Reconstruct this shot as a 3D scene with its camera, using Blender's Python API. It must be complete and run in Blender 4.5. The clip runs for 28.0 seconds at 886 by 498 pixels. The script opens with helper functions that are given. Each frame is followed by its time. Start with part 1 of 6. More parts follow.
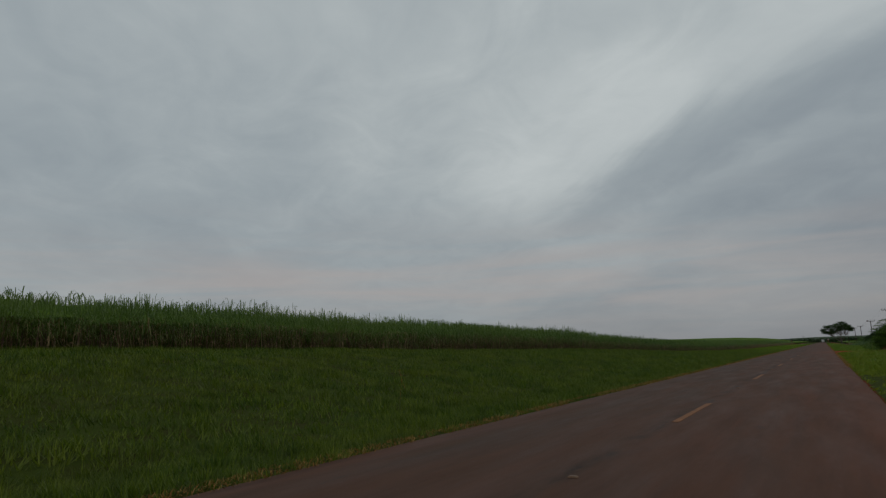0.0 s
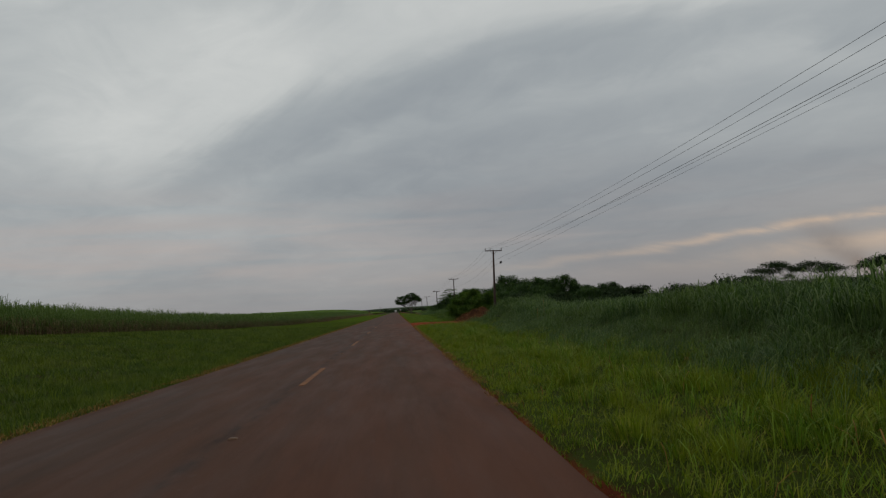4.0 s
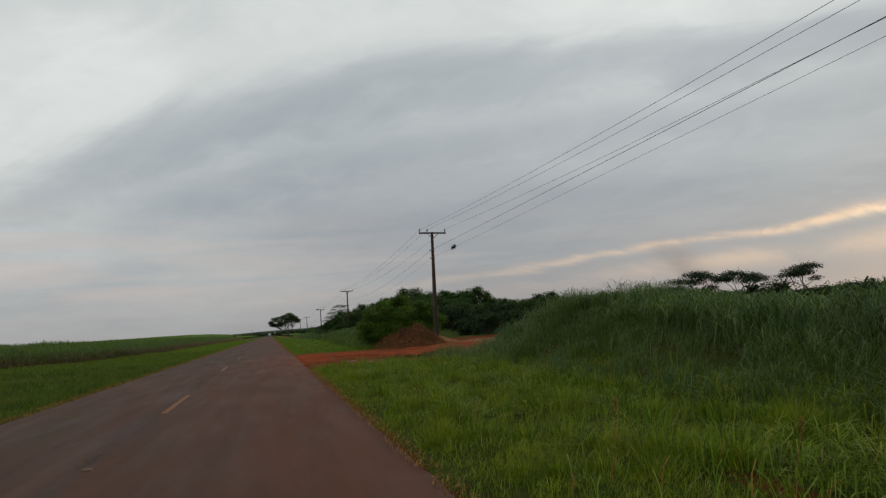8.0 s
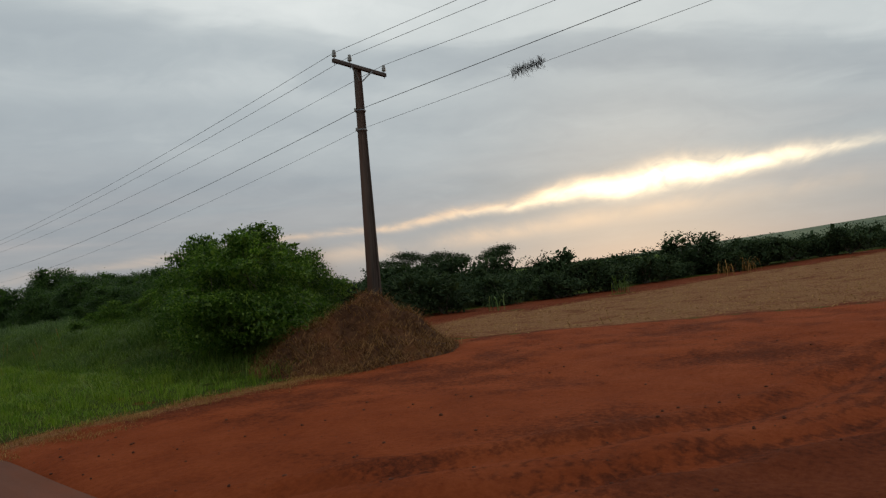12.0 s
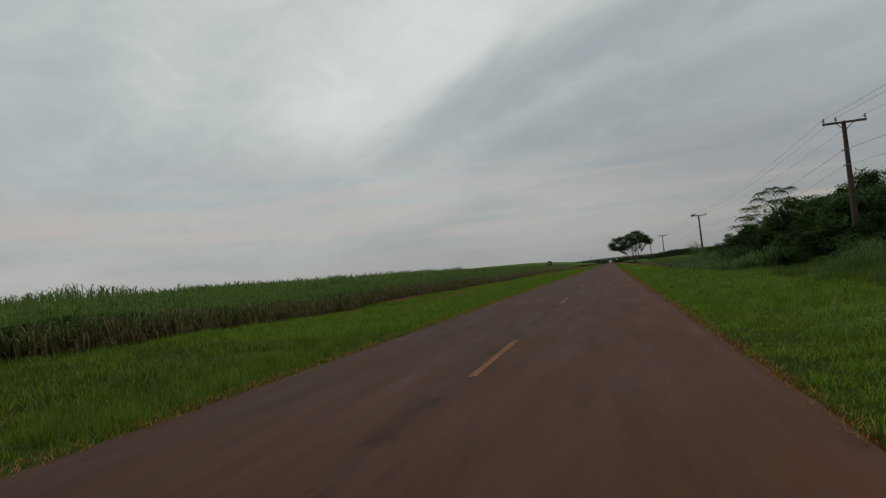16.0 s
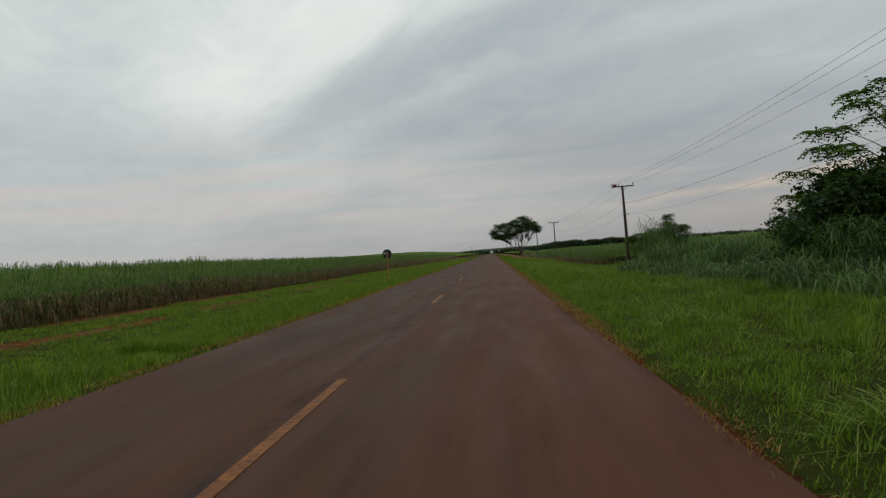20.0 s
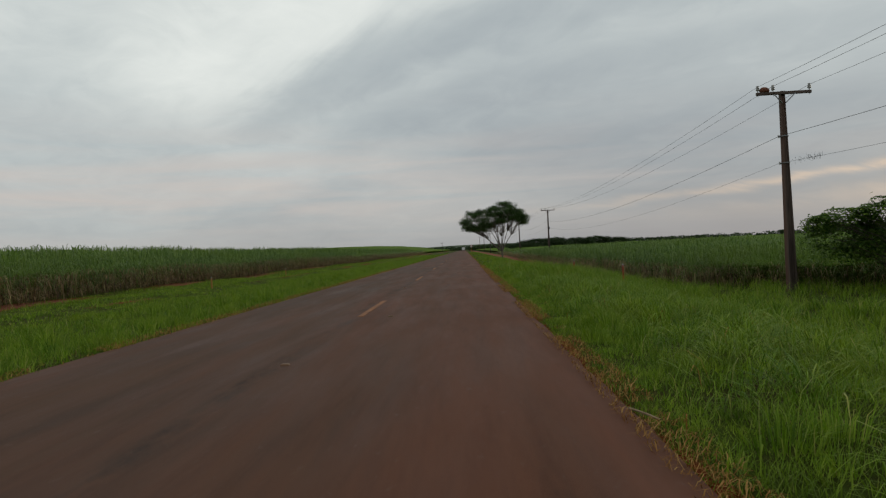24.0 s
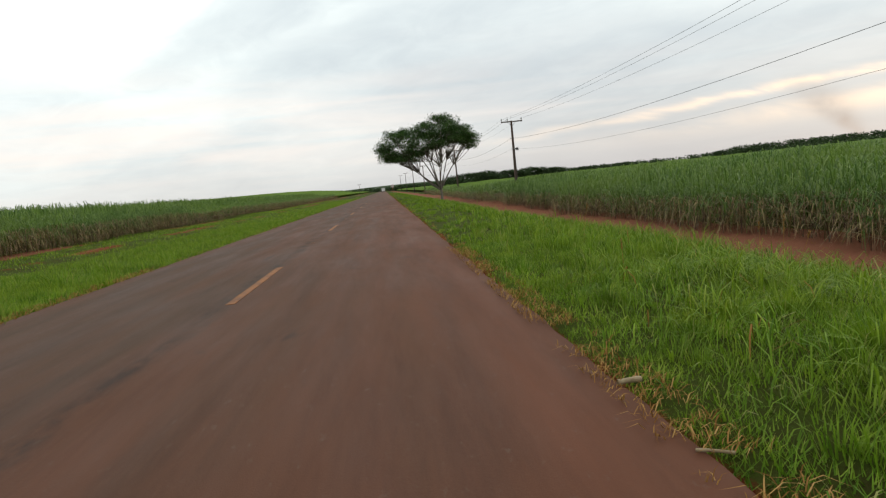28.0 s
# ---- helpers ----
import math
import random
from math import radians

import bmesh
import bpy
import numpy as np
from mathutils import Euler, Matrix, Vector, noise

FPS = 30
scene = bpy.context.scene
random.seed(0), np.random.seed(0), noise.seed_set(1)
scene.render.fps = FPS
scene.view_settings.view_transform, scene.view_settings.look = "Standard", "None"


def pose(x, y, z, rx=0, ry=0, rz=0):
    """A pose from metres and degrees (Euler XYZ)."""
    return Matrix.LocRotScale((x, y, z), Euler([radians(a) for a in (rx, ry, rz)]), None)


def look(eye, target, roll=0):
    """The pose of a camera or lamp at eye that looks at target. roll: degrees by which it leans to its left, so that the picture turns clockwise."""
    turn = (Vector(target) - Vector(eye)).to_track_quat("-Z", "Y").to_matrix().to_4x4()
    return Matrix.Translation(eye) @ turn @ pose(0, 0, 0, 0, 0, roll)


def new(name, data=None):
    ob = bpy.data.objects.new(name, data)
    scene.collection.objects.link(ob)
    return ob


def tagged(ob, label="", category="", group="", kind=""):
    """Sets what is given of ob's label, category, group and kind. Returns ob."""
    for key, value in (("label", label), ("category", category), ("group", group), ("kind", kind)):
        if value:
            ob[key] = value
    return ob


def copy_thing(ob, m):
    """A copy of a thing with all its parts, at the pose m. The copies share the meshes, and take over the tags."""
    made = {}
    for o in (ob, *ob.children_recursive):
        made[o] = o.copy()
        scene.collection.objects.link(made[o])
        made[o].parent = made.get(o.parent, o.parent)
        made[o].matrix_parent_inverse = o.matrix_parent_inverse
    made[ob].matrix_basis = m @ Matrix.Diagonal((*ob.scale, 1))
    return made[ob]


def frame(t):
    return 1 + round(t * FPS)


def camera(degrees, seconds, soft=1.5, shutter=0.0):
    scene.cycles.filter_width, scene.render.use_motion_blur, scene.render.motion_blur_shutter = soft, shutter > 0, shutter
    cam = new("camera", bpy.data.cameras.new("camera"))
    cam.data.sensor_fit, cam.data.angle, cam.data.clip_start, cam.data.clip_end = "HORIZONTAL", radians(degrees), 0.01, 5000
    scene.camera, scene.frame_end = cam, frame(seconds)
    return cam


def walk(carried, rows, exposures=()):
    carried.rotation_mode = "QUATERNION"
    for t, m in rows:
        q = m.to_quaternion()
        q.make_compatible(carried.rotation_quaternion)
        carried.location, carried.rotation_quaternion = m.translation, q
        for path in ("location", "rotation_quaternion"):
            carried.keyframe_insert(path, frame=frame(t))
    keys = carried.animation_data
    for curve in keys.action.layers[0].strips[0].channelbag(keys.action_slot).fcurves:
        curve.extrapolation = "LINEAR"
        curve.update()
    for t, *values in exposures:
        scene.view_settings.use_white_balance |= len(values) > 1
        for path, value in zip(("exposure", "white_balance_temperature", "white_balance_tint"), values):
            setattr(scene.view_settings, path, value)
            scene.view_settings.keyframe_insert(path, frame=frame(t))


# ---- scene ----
cam = camera(70.6, 28.0, 1.25)

# seconds, x, y, z, yaw to the left, pitch up, roll
RIDE = [
    (0, 2.622, 0.00, 1.446, 30.77, 9.54, -1.96),
    (0.5, 2.493, 3.84, 1.442, 28.32, 13.09, -1.60),
    (1, 2.363, 7.67, 1.438, 35.06, 11.47, -1.46),
    (1.5, 2.240, 11.46, 1.443, 34.69, 11.49, -2.78),
    (2, 2.117, 15.25, 1.448, 33.22, 11.22, -3.79),
    (2.5, 2.071, 19.14, 1.475, 32.78, 11.36, -3.09),
    (3, 2.024, 23.04, 1.502, 21.76, 9.56, -3.98),
    (3.5, 2.082, 26.94, 1.494, 7.93, 6.77, -3.25),
    (4, 2.140, 30.85, 1.486, -4.62, 5.41, -3.67),
    (4.5, 2.306, 34.77, 1.441, -14.19, 3.67, -6.07),
    (6.5, 2.835, 50.52, 1.399, -19.43, -1.99, -8.67),
    (7, 2.771, 54.42, 1.433, -20.30, 0.17, -9.56),
    (7.5, 2.499, 58.37, 1.451, -29.32, 4.57, -2.33),
    (8, 2.227, 62.33, 1.470, -15.90, 6.50, -4.74),
    (8.5, 1.991, 66.26, 1.484, 4.66, 7.20, -5.85),
    (9, 1.755, 70.20, 1.498, 11.29, 6.46, -4.68),
    (9.5, 1.621, 74.31, 1.490, 8.82, 5.38, -2.45),
    (10, 1.487, 78.41, 1.482, 4.93, 4.79, -1.45),
    (10.5, 1.472, 82.54, 1.493, 0.20, 5.11, -0.73),
    (11, 1.458, 86.68, 1.503, -23.94, 3.91, -2.67),
    (11.5, 1.609, 90.94, 1.550, -48.64, 2.24, -6.18),
    (13.5, 1.700, 108.98, 1.500, -38.54, 7.05, -8.25),
    (14, 1.611, 113.69, 1.581, -6.84, 9.25, -6.09),
    (14.5, 1.665, 118.44, 1.551, -1.20, 7.83, -3.64),
    (15, 1.718, 123.19, 1.521, 5.81, 5.58, -2.10),
    (15.5, 1.878, 127.74, 1.469, 8.56, 3.72, -3.50),
    (16, 2.037, 132.29, 1.418, 14.81, 2.71, -5.77),
    (16.5, 2.114, 136.88, 1.425, 15.18, 4.37, -3.59),
    (17, 2.190, 141.48, 1.432, 10.17, 0.72, -0.64),
    (17.5, 2.234, 146.02, 1.420, 8.06, 2.87, 0.51),
    (18, 2.278, 150.57, 1.408, 8.46, -1.42, -2.08),
    (18.5, 2.262, 155.26, 1.417, 13.53, 0.44, -3.56),
    (19, 2.245, 159.95, 1.425, 11.20, -0.62, -4.30),
    (19.5, 2.122, 164.61, 1.443, 8.04, 0.26, -3.37),
    (20, 1.999, 169.26, 1.462, 4.44, 0.69, -4.57),
    (20.5, 1.924, 173.97, 1.462, -0.47, 1.98, -1.95),
    (22.5, 2.186, 192.96, 1.406, -2.83, -0.28, -2.62),
    (23, 2.331, 197.72, 1.382, -1.67, -0.30, -2.59),
    (23.5, 2.341, 202.47, 1.379, 0.20, 0.01, -2.51),
    (24, 2.351, 207.22, 1.376, 1.95, 0.12, -2.86),
    (24.5, 2.326, 211.82, 1.375, 3.40, -1.25, -2.82),
    (25, 2.301, 216.42, 1.374, 5.49, -1.85, -3.69),
    (25.5, 2.254, 221.01, 1.427, 4.89, -1.81, -3.91),
    (26, 2.207, 225.61, 1.480, 3.85, 1.72, -2.75),
    (26.5, 2.194, 230.15, 1.460, -4.87, -1.02, -3.03),
    (27, 2.182, 234.69, 1.440, -10.70, -3.82, -4.73),
    (27.5, 2.244, 239.36, 1.403, -6.14, -6.88, -5.35),
    (28, 2.306, 244.03, 1.366, -4.76, -5.90, -6.02),
]


def ride_pose(x, y, z, yaw, pitch, roll):
    a, b = radians(yaw), radians(pitch)
    ahead = Vector((-math.sin(a) * math.cos(b), math.cos(a) * math.cos(b), math.sin(b)))
    eye = Vector((x, y, z))
    return look(eye, eye + ahead, roll)


EXPOSURES = [(0.0, -0.87, 6500, 10), (1.0, -0.97, 6620, 11), (3.0, -1.0, 6800, 12), (4.0, -0.70, 6800, 13), (4.5, -0.4, 6750, 14), (6.5, 0.05, 6800, 10), (7.0, 0.05, 6780, 10),
             (8.0, -0.35, 6820, 12), (9.0, -0.5, 6780, 12), (10.0, -0.65, 6720, 10), (11.0, -0.5, 6660, 10), (11.5, -0.4, 6644, 10), (13.5, -0.25, 6850, 14),
             (14.0, -0.52, 6850, 13), (15.0, -0.66, 6800, 12), (16.0, -0.47, 6800, 10), (17.0, -0.62, 6800, 11), (18.0, -0.38, 6800, 10), (19.0, -0.20, 6820, 10), (20.0, -0.25, 6833, 10), (23.0, -0.1, 6900, 10), (24.0, -0.25, 6860, 10),
             (25.0, -0.25, 6740, 10), (26.0, -0.15, 6850, 10), (27.0, 0.0, 6960, 10), (28.0, 0.65, 6960, 10)]
walk(cam, [(t, ride_pose(*row)) for t, *row in RIDE], EXPOSURES)

# ---------------------------------------------------------------- light
SUN_AZ, SUN_EL = radians(66), radians(9)      # to the right of the road, low behind the cloud


def build_world():
    world = bpy.data.worlds.new("overcast_evening")
    scene.world = world
    world.use_nodes = True
    nt = world.node_tree
    nt.nodes.clear()
    N = lambda kind, **kw: node(nt, kind, **kw)
    tc = N("ShaderNodeTexCoord")
    sep = N("ShaderNodeSeparateXYZ")
    nt.links.new(tc.outputs["Generated"], sep.inputs[0])
    X, Y, Z = sep.outputs

    def M(op, a, b=None, c=None, clamp=False):
        m = N("ShaderNodeMath", operation=op, use_clamp=clamp)
        for i, v in enumerate((a, b, c)):
            if v is None:
                continue
            if isinstance(v, (int, float)):
                m.inputs[i].default_value = v
            else:
                nt.links.new(v, m.inputs[i])
        return m.outputs[0]

    def bump(v, centre, width):
        d = M("DIVIDE", M("SUBTRACT", v, centre), width)
        return M("POWER", 2.718, M("MULTIPLY", M("MULTIPLY", d, d), -1.0))

    zc = M("MAXIMUM", Z, 0.0)
    inv = M("DIVIDE", 1.0, M("ADD", zc, 0.10))
    comb = N("ShaderNodeCombineXYZ")
    sheet = M("DIVIDE", 1.0, M("ADD", zc, 0.20))
    nt.links.new(M("MULTIPLY", X, sheet), comb.inputs[0])
    nt.links.new(M("MULTIPLY", Y, sheet), comb.inputs[1])

    def streak(scale, detail, rot, sx, sy, dist=0.6, off=0.0):
        mp = N("ShaderNodeMapping", vector_type="TEXTURE")
        mp.inputs["Rotation"].default_value = (0, 0, radians(rot))
        mp.inputs["Scale"].default_value = (1 / sx, 1 / sy, 1)
        mp.inputs["Location"].default_value = (off, off * 0.7, off)
        nt.links.new(comb.outputs[0], mp.inputs[0])
        no = N("ShaderNodeTexNoise")
        no.inputs["Scale"].default_value = scale
        no.inputs["Detail"].default_value = detail
        no.inputs["Roughness"].default_value = 0.55
        no.inputs["Distortion"].default_value = dist
        nt.links.new(mp.outputs[0], no.inputs["Vector"])
        return no.outputs[0]

    # plane of the cloud sheet: long bands run away to the left of the road, bent a little
    U = M("ADD", M("MULTIPLY", M("MULTIPLY", X, inv), 0.66), M("MULTIPLY", M("MULTIPLY", Y, inv), 0.75))
    V = M("SUBTRACT", M("MULTIPLY", M("MULTIPLY", X, inv), 0.75), M("MULTIPLY", M("MULTIPLY", Y, inv), 0.66))
    bend = M("MAXIMUM", M("MINIMUM", M("ADD", V, 2.1), 2.1), -1.0)
    big = streak(0.80, 2.0, 46, 1.0, 0.70, 0.6, 2.3)
    mid = streak(1.9, 4.0, 50, 1.0, 0.50, 0.9, 5.1)
    fine = streak(4.2, 5.0, 44, 1.0, 0.75, 1.0, 9.7)
    wisp = streak(8.0, 6.0, 62, 1.0, 0.80, 1.2, 3.1)
    W = M("SUBTRACT", U, M("MULTIPLY", M("MULTIPLY", bend, bend), 0.13))
    W = M("ADD", W, M("MULTIPLY", M("SUBTRACT", mid, 0.5), 0.55))
    W = M("ADD", W, M("MULTIPLY", M("SUBTRACT", fine, 0.5), 0.30))
    tone = N("ShaderNodeValToRGB")
    tone.color_ramp.interpolation = "B_SPLINE"
    rows = ((-1.0, 0.56), (0.2, 0.60), (0.7, 0.76), (1.1, 0.84), (1.34, 0.80), (1.46, 0.58), (1.60, 0.45), (1.76, 0.48), (1.90, 0.58), (2.05, 0.50),
            (2.25, 0.42), (2.55, 0.52), (2.9, 0.45), (3.3, 0.35), (4.0, 0.40), (5.0, 0.36))
    els = tone.color_ramp.elements
    els[0].position, els[0].color = (rows[0][0] + 1) / 6, (rows[0][1],) * 3 + (1,)
    els[1].position, els[1].color = (rows[-1][0] + 1) / 6, (rows[-1][1],) * 3 + (1,)
    for w, c in rows[1:-1]:
        els.new((w + 1) / 6).color = (c, c, c, 1)
    nt.links.new(M("DIVIDE", M("ADD", W, 1.0), 6.0, clamp=True), tone.inputs[0])
    # the bands dissolve far out to the left
    near = M("MULTIPLY", M("ADD", V, 3.35), 1.05, clamp=True)
    bands = M("ADD", M("MULTIPLY", tone.outputs[0], near), M("MULTIPLY", M("SUBTRACT", 1.0, near), 0.58))
    clouds = M("ADD", bands, M("MULTIPLY", M("SUBTRACT", big, 0.5), 0.50))
    clouds = M("ADD", clouds, M("MULTIPLY", M("SUBTRACT", fine, 0.5), 0.20))
    clouds = M("ADD", clouds, M("MULTIPLY", M("SUBTRACT", wisp, 0.5), 0.08), clamp=True)
    ramp = N("ShaderNodeValToRGB")
    els = ramp.color_ramp.elements
    els[0].position, els[0].color = 0.10, (0.240, 0.286, 0.325, 1)
    els[1].position, els[1].color = 0.95, (0.79, 0.845, 0.845, 1)
    for p, c in ((0.36, (0.325, 0.382, 0.428)), (0.56, (0.440, 0.502, 0.535)), (0.76, (0.600, 0.660, 0.675))):
        els.new(p).color = (*c, 1)
    nt.links.new(clouds, ramp.inputs[0])

    # haze near the horizon, with long low streaks of dusty pink on the side away from the sun
    layer = streak(1.1, 3.0, 60, 0.30, 1.0, 0.3, 7.7)
    flat = N("ShaderNodeCombineXYZ")
    nt.links.new(M("MULTIPLY", M("ARCTAN2", X, Y), 1.3), flat.inputs[0])
    nt.links.new(M("MULTIPLY", Z, 17.0), flat.inputs[1])
    low_streak = N("ShaderNodeTexNoise")
    low_streak.inputs["Scale"].default_value, low_streak.inputs["Detail"].default_value = 1.6, 5.0
    low_streak.inputs["Distortion"].default_value = 0.5
    nt.links.new(flat.outputs[0], low_streak.inputs["Vector"])
    haze = M("MULTIPLY", M("POWER", 2.718, M("MULTIPLY", zc, -11.0)), M("ADD", 0.45, M("MULTIPLY", layer, 0.7)), clamp=True)
    mixh = N("ShaderNodeMix", data_type="RGBA")
    nt.links.new(haze, mixh.inputs[0])
    nt.links.new(ramp.outputs[0], mixh.inputs[6])
    mixh.inputs[7].default_value = (0.325, 0.336, 0.354, 1)
    lilac = N("ShaderNodeMix", data_type="RGBA")
    nt.links.new(M("MULTIPLY", M("MULTIPLY", bump(M("ARCTAN2", X, Y), 0.36, 0.48), M("POWER", 2.718, M("MULTIPLY", zc, -6.5))), 0.62), lilac.inputs[0])
    nt.links.new(mixh.outputs[2], lilac.inputs[6])
    lilac.inputs[7].default_value = (0.255, 0.258, 0.286, 1)
    away = M("SUBTRACT", 1.0, M("MULTIPLY", M("ADD", M("ARCTAN2", X, Y), 0.15), 1.6, clamp=True))
    pink = M("MULTIPLY", bump(Z, 0.105, 0.075), M("MULTIPLY", M("SUBTRACT", low_streak.outputs[0], 0.40), 4.2, clamp=True))
    pink = M("MULTIPLY", M("MULTIPLY", pink, M("ADD", 0.25, M("MULTIPLY", away, 0.75))), 0.62)
    bright = N("ShaderNodeMix", data_type="RGBA")
    nt.links.new(pink, bright.inputs[0])
    nt.links.new(lilac.outputs[2], bright.inputs[6])
    bright.inputs[7].default_value = (0.545, 0.490, 0.472, 1)

    # the gap in the clouds above the set sun
    az = M("ARCTAN2", X, Y)
    low = streak(2.6, 5.0, -64, 1.0, 0.35, 0.5, 1.2)
    crest = M("ADD", 0.046, M("MULTIPLY", M("MINIMUM", az, 1.22), 0.062))
    crest = M("ADD", crest, M("MULTIPLY", M("SUBTRACT", low, 0.5), 0.032))
    off = M("SUBTRACT", Z, crest)
    thick = M("ADD", 0.0060, M("MULTIPLY", bump(az, 1.20, 0.20), 0.0145))
    band = M("MULTIPLY", bump(M("DIVIDE", off, thick), 0.0, 1.0), bump(az, 1.02, 0.55))
    band = M("MULTIPLY", band, M("SUBTRACT", 1.0, M("MULTIPLY", M("SUBTRACT", az, 1.27), 4.5, clamp=True)))
    core = M("MULTIPLY", bump(M("DIVIDE", M("ADD", off, 0.004), thick), 0.0, 0.75), bump(az, 1.20, 0.20))
    lows = M("MULTIPLY", bump(M("SUBTRACT", Z, M("MULTIPLY", crest, 0.58)), 0.0, 0.014), bump(az, 0.98, 0.42))
    lows = M("MULTIPLY", lows, M("SUBTRACT", M("MULTIPLY", low, 2.0), 0.45), clamp=True)
    tear = M("ADD", 0.35, M("MULTIPLY", M("SUBTRACT", streak(6.5, 5.0, -64, 1.0, 0.5, 0.8, 4.4), 0.30), 2.4), clamp=True)
    core = M("MULTIPLY", core, tear)
    band = M("MULTIPLY", band, tear)
    glow = N("ShaderNodeMix", data_type="RGBA")
    nt.links.new(M("ADD", M("MULTIPLY", band, 0.9), M("MULTIPLY", lows, 0.75), clamp=True), glow.inputs[0])
    nt.links.new(bright.outputs[2], glow.inputs[6])
    glow.inputs[7].default_value = (0.90, 0.66, 0.46, 1)
    hot = N("ShaderNodeMix", data_type="RGBA")
    nt.links.new(M("MULTIPLY", core, 1.0, clamp=True), hot.inputs[0])
    nt.links.new(glow.outputs[2], hot.inputs[6])
    hot.inputs[7].default_value = (2.2, 1.85, 1.25, 1)

    # smoke of a far field fire, drifting to the left
    lean = M("SUBTRACT", 0.685, M("MULTIPLY", Z, 0.80))
    wide = M("ADD", 0.006, M("MULTIPLY", zc, 0.36))
    smoke = M("MULTIPLY", bump(M("DIVIDE", M("SUBTRACT", az, lean), wide), 0.0, 1.0), bump(Z, 0.035, 0.045))
    puff = N("ShaderNodeTexNoise")
    puff.inputs["Scale"].default_value, puff.inputs["Detail"].default_value = 28.0, 5.0
    nt.links.new(tc.outputs["Generated"], puff.inputs["Vector"])
    smoke = M("MULTIPLY", smoke, M("MULTIPLY", puff.outputs[0], 1.6), clamp=True)
    veil = N("ShaderNodeMix", data_type="RGBA")
    nt.links.new(smoke, veil.inputs[0])
    nt.links.new(hot.outputs[2], veil.inputs[6])
    veil.inputs[7].default_value = (0.255, 0.24, 0.245, 1)

    sky = N("ShaderNodeTexSky", sky_type="NISHITA", sun_disc=False, sun_elevation=SUN_EL, sun_rotation=SUN_AZ)
    bg_sky = N("ShaderNodeBackground")
    bg_sky.inputs[1].default_value = 0.006
    nt.links.new(sky.outputs[0], bg_sky.inputs[0])
    bg = N("ShaderNodeBackground")
    bg.inputs[1].default_value = 1.25
    nt.links.new(veil.outputs[2], bg.inputs[0])
    add = N("ShaderNodeAddShader")
    out = N("ShaderNodeOutputWorld")
    nt.links.new(bg.outputs[0], add.inputs[0])
    nt.links.new(bg_sky.outputs[0], add.inputs[1])
    nt.links.new(add.outputs[0], out.inputs[0])


def node(nt, kind, **kw):
    n = nt.nodes.new(kind)
    for key, value in kw.items():
        setattr(n, key, value)
    return n


build_world()
sun = new("sun", bpy.data.lights.new("sun", "SUN"))
sun.data.energy, sun.data.angle, sun.data.color = 0.4, radians(25), (1.0, 0.86, 0.72)
far = Vector((math.sin(SUN_AZ) * math.cos(SUN_EL), math.cos(SUN_AZ) * math.cos(SUN_EL), math.sin(SUN_EL)))
sun.matrix_world = look(far * 100, (0, 0, 0))

# ---------------------------------------------------------------- materials


def material(name):
    m = bpy.data.materials.new(name)
    m.use_nodes = True
    nt = m.node_tree
    nt.nodes.clear()
    out = node(nt, "ShaderNodeOutputMaterial")
    return m, nt, out


def ramp_node(nt, fac, stops):
    r = node(nt, "ShaderNodeValToRGB")
    els = r.color_ramp.elements
    els[0].position, els[0].color = stops[0][0], (*stops[0][1], 1)
    els[1].position, els[1].color = stops[-1][0], (*stops[-1][1], 1)
    for p, c in stops[1:-1]:
        els.new(p).color = (*c, 1)
    nt.links.new(fac, r.inputs[0])
    return r.outputs[0]


def noise_node(nt, vec, scale, detail=4.0, rough=0.55, dist=0.0):
    n = node(nt, "ShaderNodeTexNoise")
    n.inputs["Scale"].default_value, n.inputs["Detail"].default_value = scale, detail
    n.inputs["Roughness"].default_value, n.inputs["Distortion"].default_value = rough, dist
    if vec is not None:
        nt.links.new(vec, n.inputs["Vector"])
    return n.outputs[0]


def mix_node(nt, fac, a, b, blend="MIX"):
    n = node(nt, "ShaderNodeMix", data_type="RGBA", blend_type=blend)
    for i, v in ((0, fac), (6, a), (7, b)):
        if isinstance(v, (int, float)):
            n.inputs[i].default_value = v
        elif isinstance(v, tuple):
            n.inputs[i].default_value = (*v, 1)
        else:
            nt.links.new(v, n.inputs[i])
    return n.outputs[2]


def math_node(nt, op, a, b=0.0, clamp=False):
    n = node(nt, "ShaderNodeMath", operation=op, use_clamp=clamp)
    for i, v in ((0, a), (1, b)):
        if isinstance(v, (int, float)):
            n.inputs[i].default_value = v
        else:
            nt.links.new(v, n.inputs[i])
    return n.outputs[0]


def obj_coords(nt, scale=(1, 1, 1)):
    g = node(nt, "ShaderNodeNewGeometry")
    mp = node(nt, "ShaderNodeMapping")
    mp.inputs["Scale"].default_value = scale
    nt.links.new(g.outputs["Position"], mp.inputs[0])
    return mp.outputs[0]


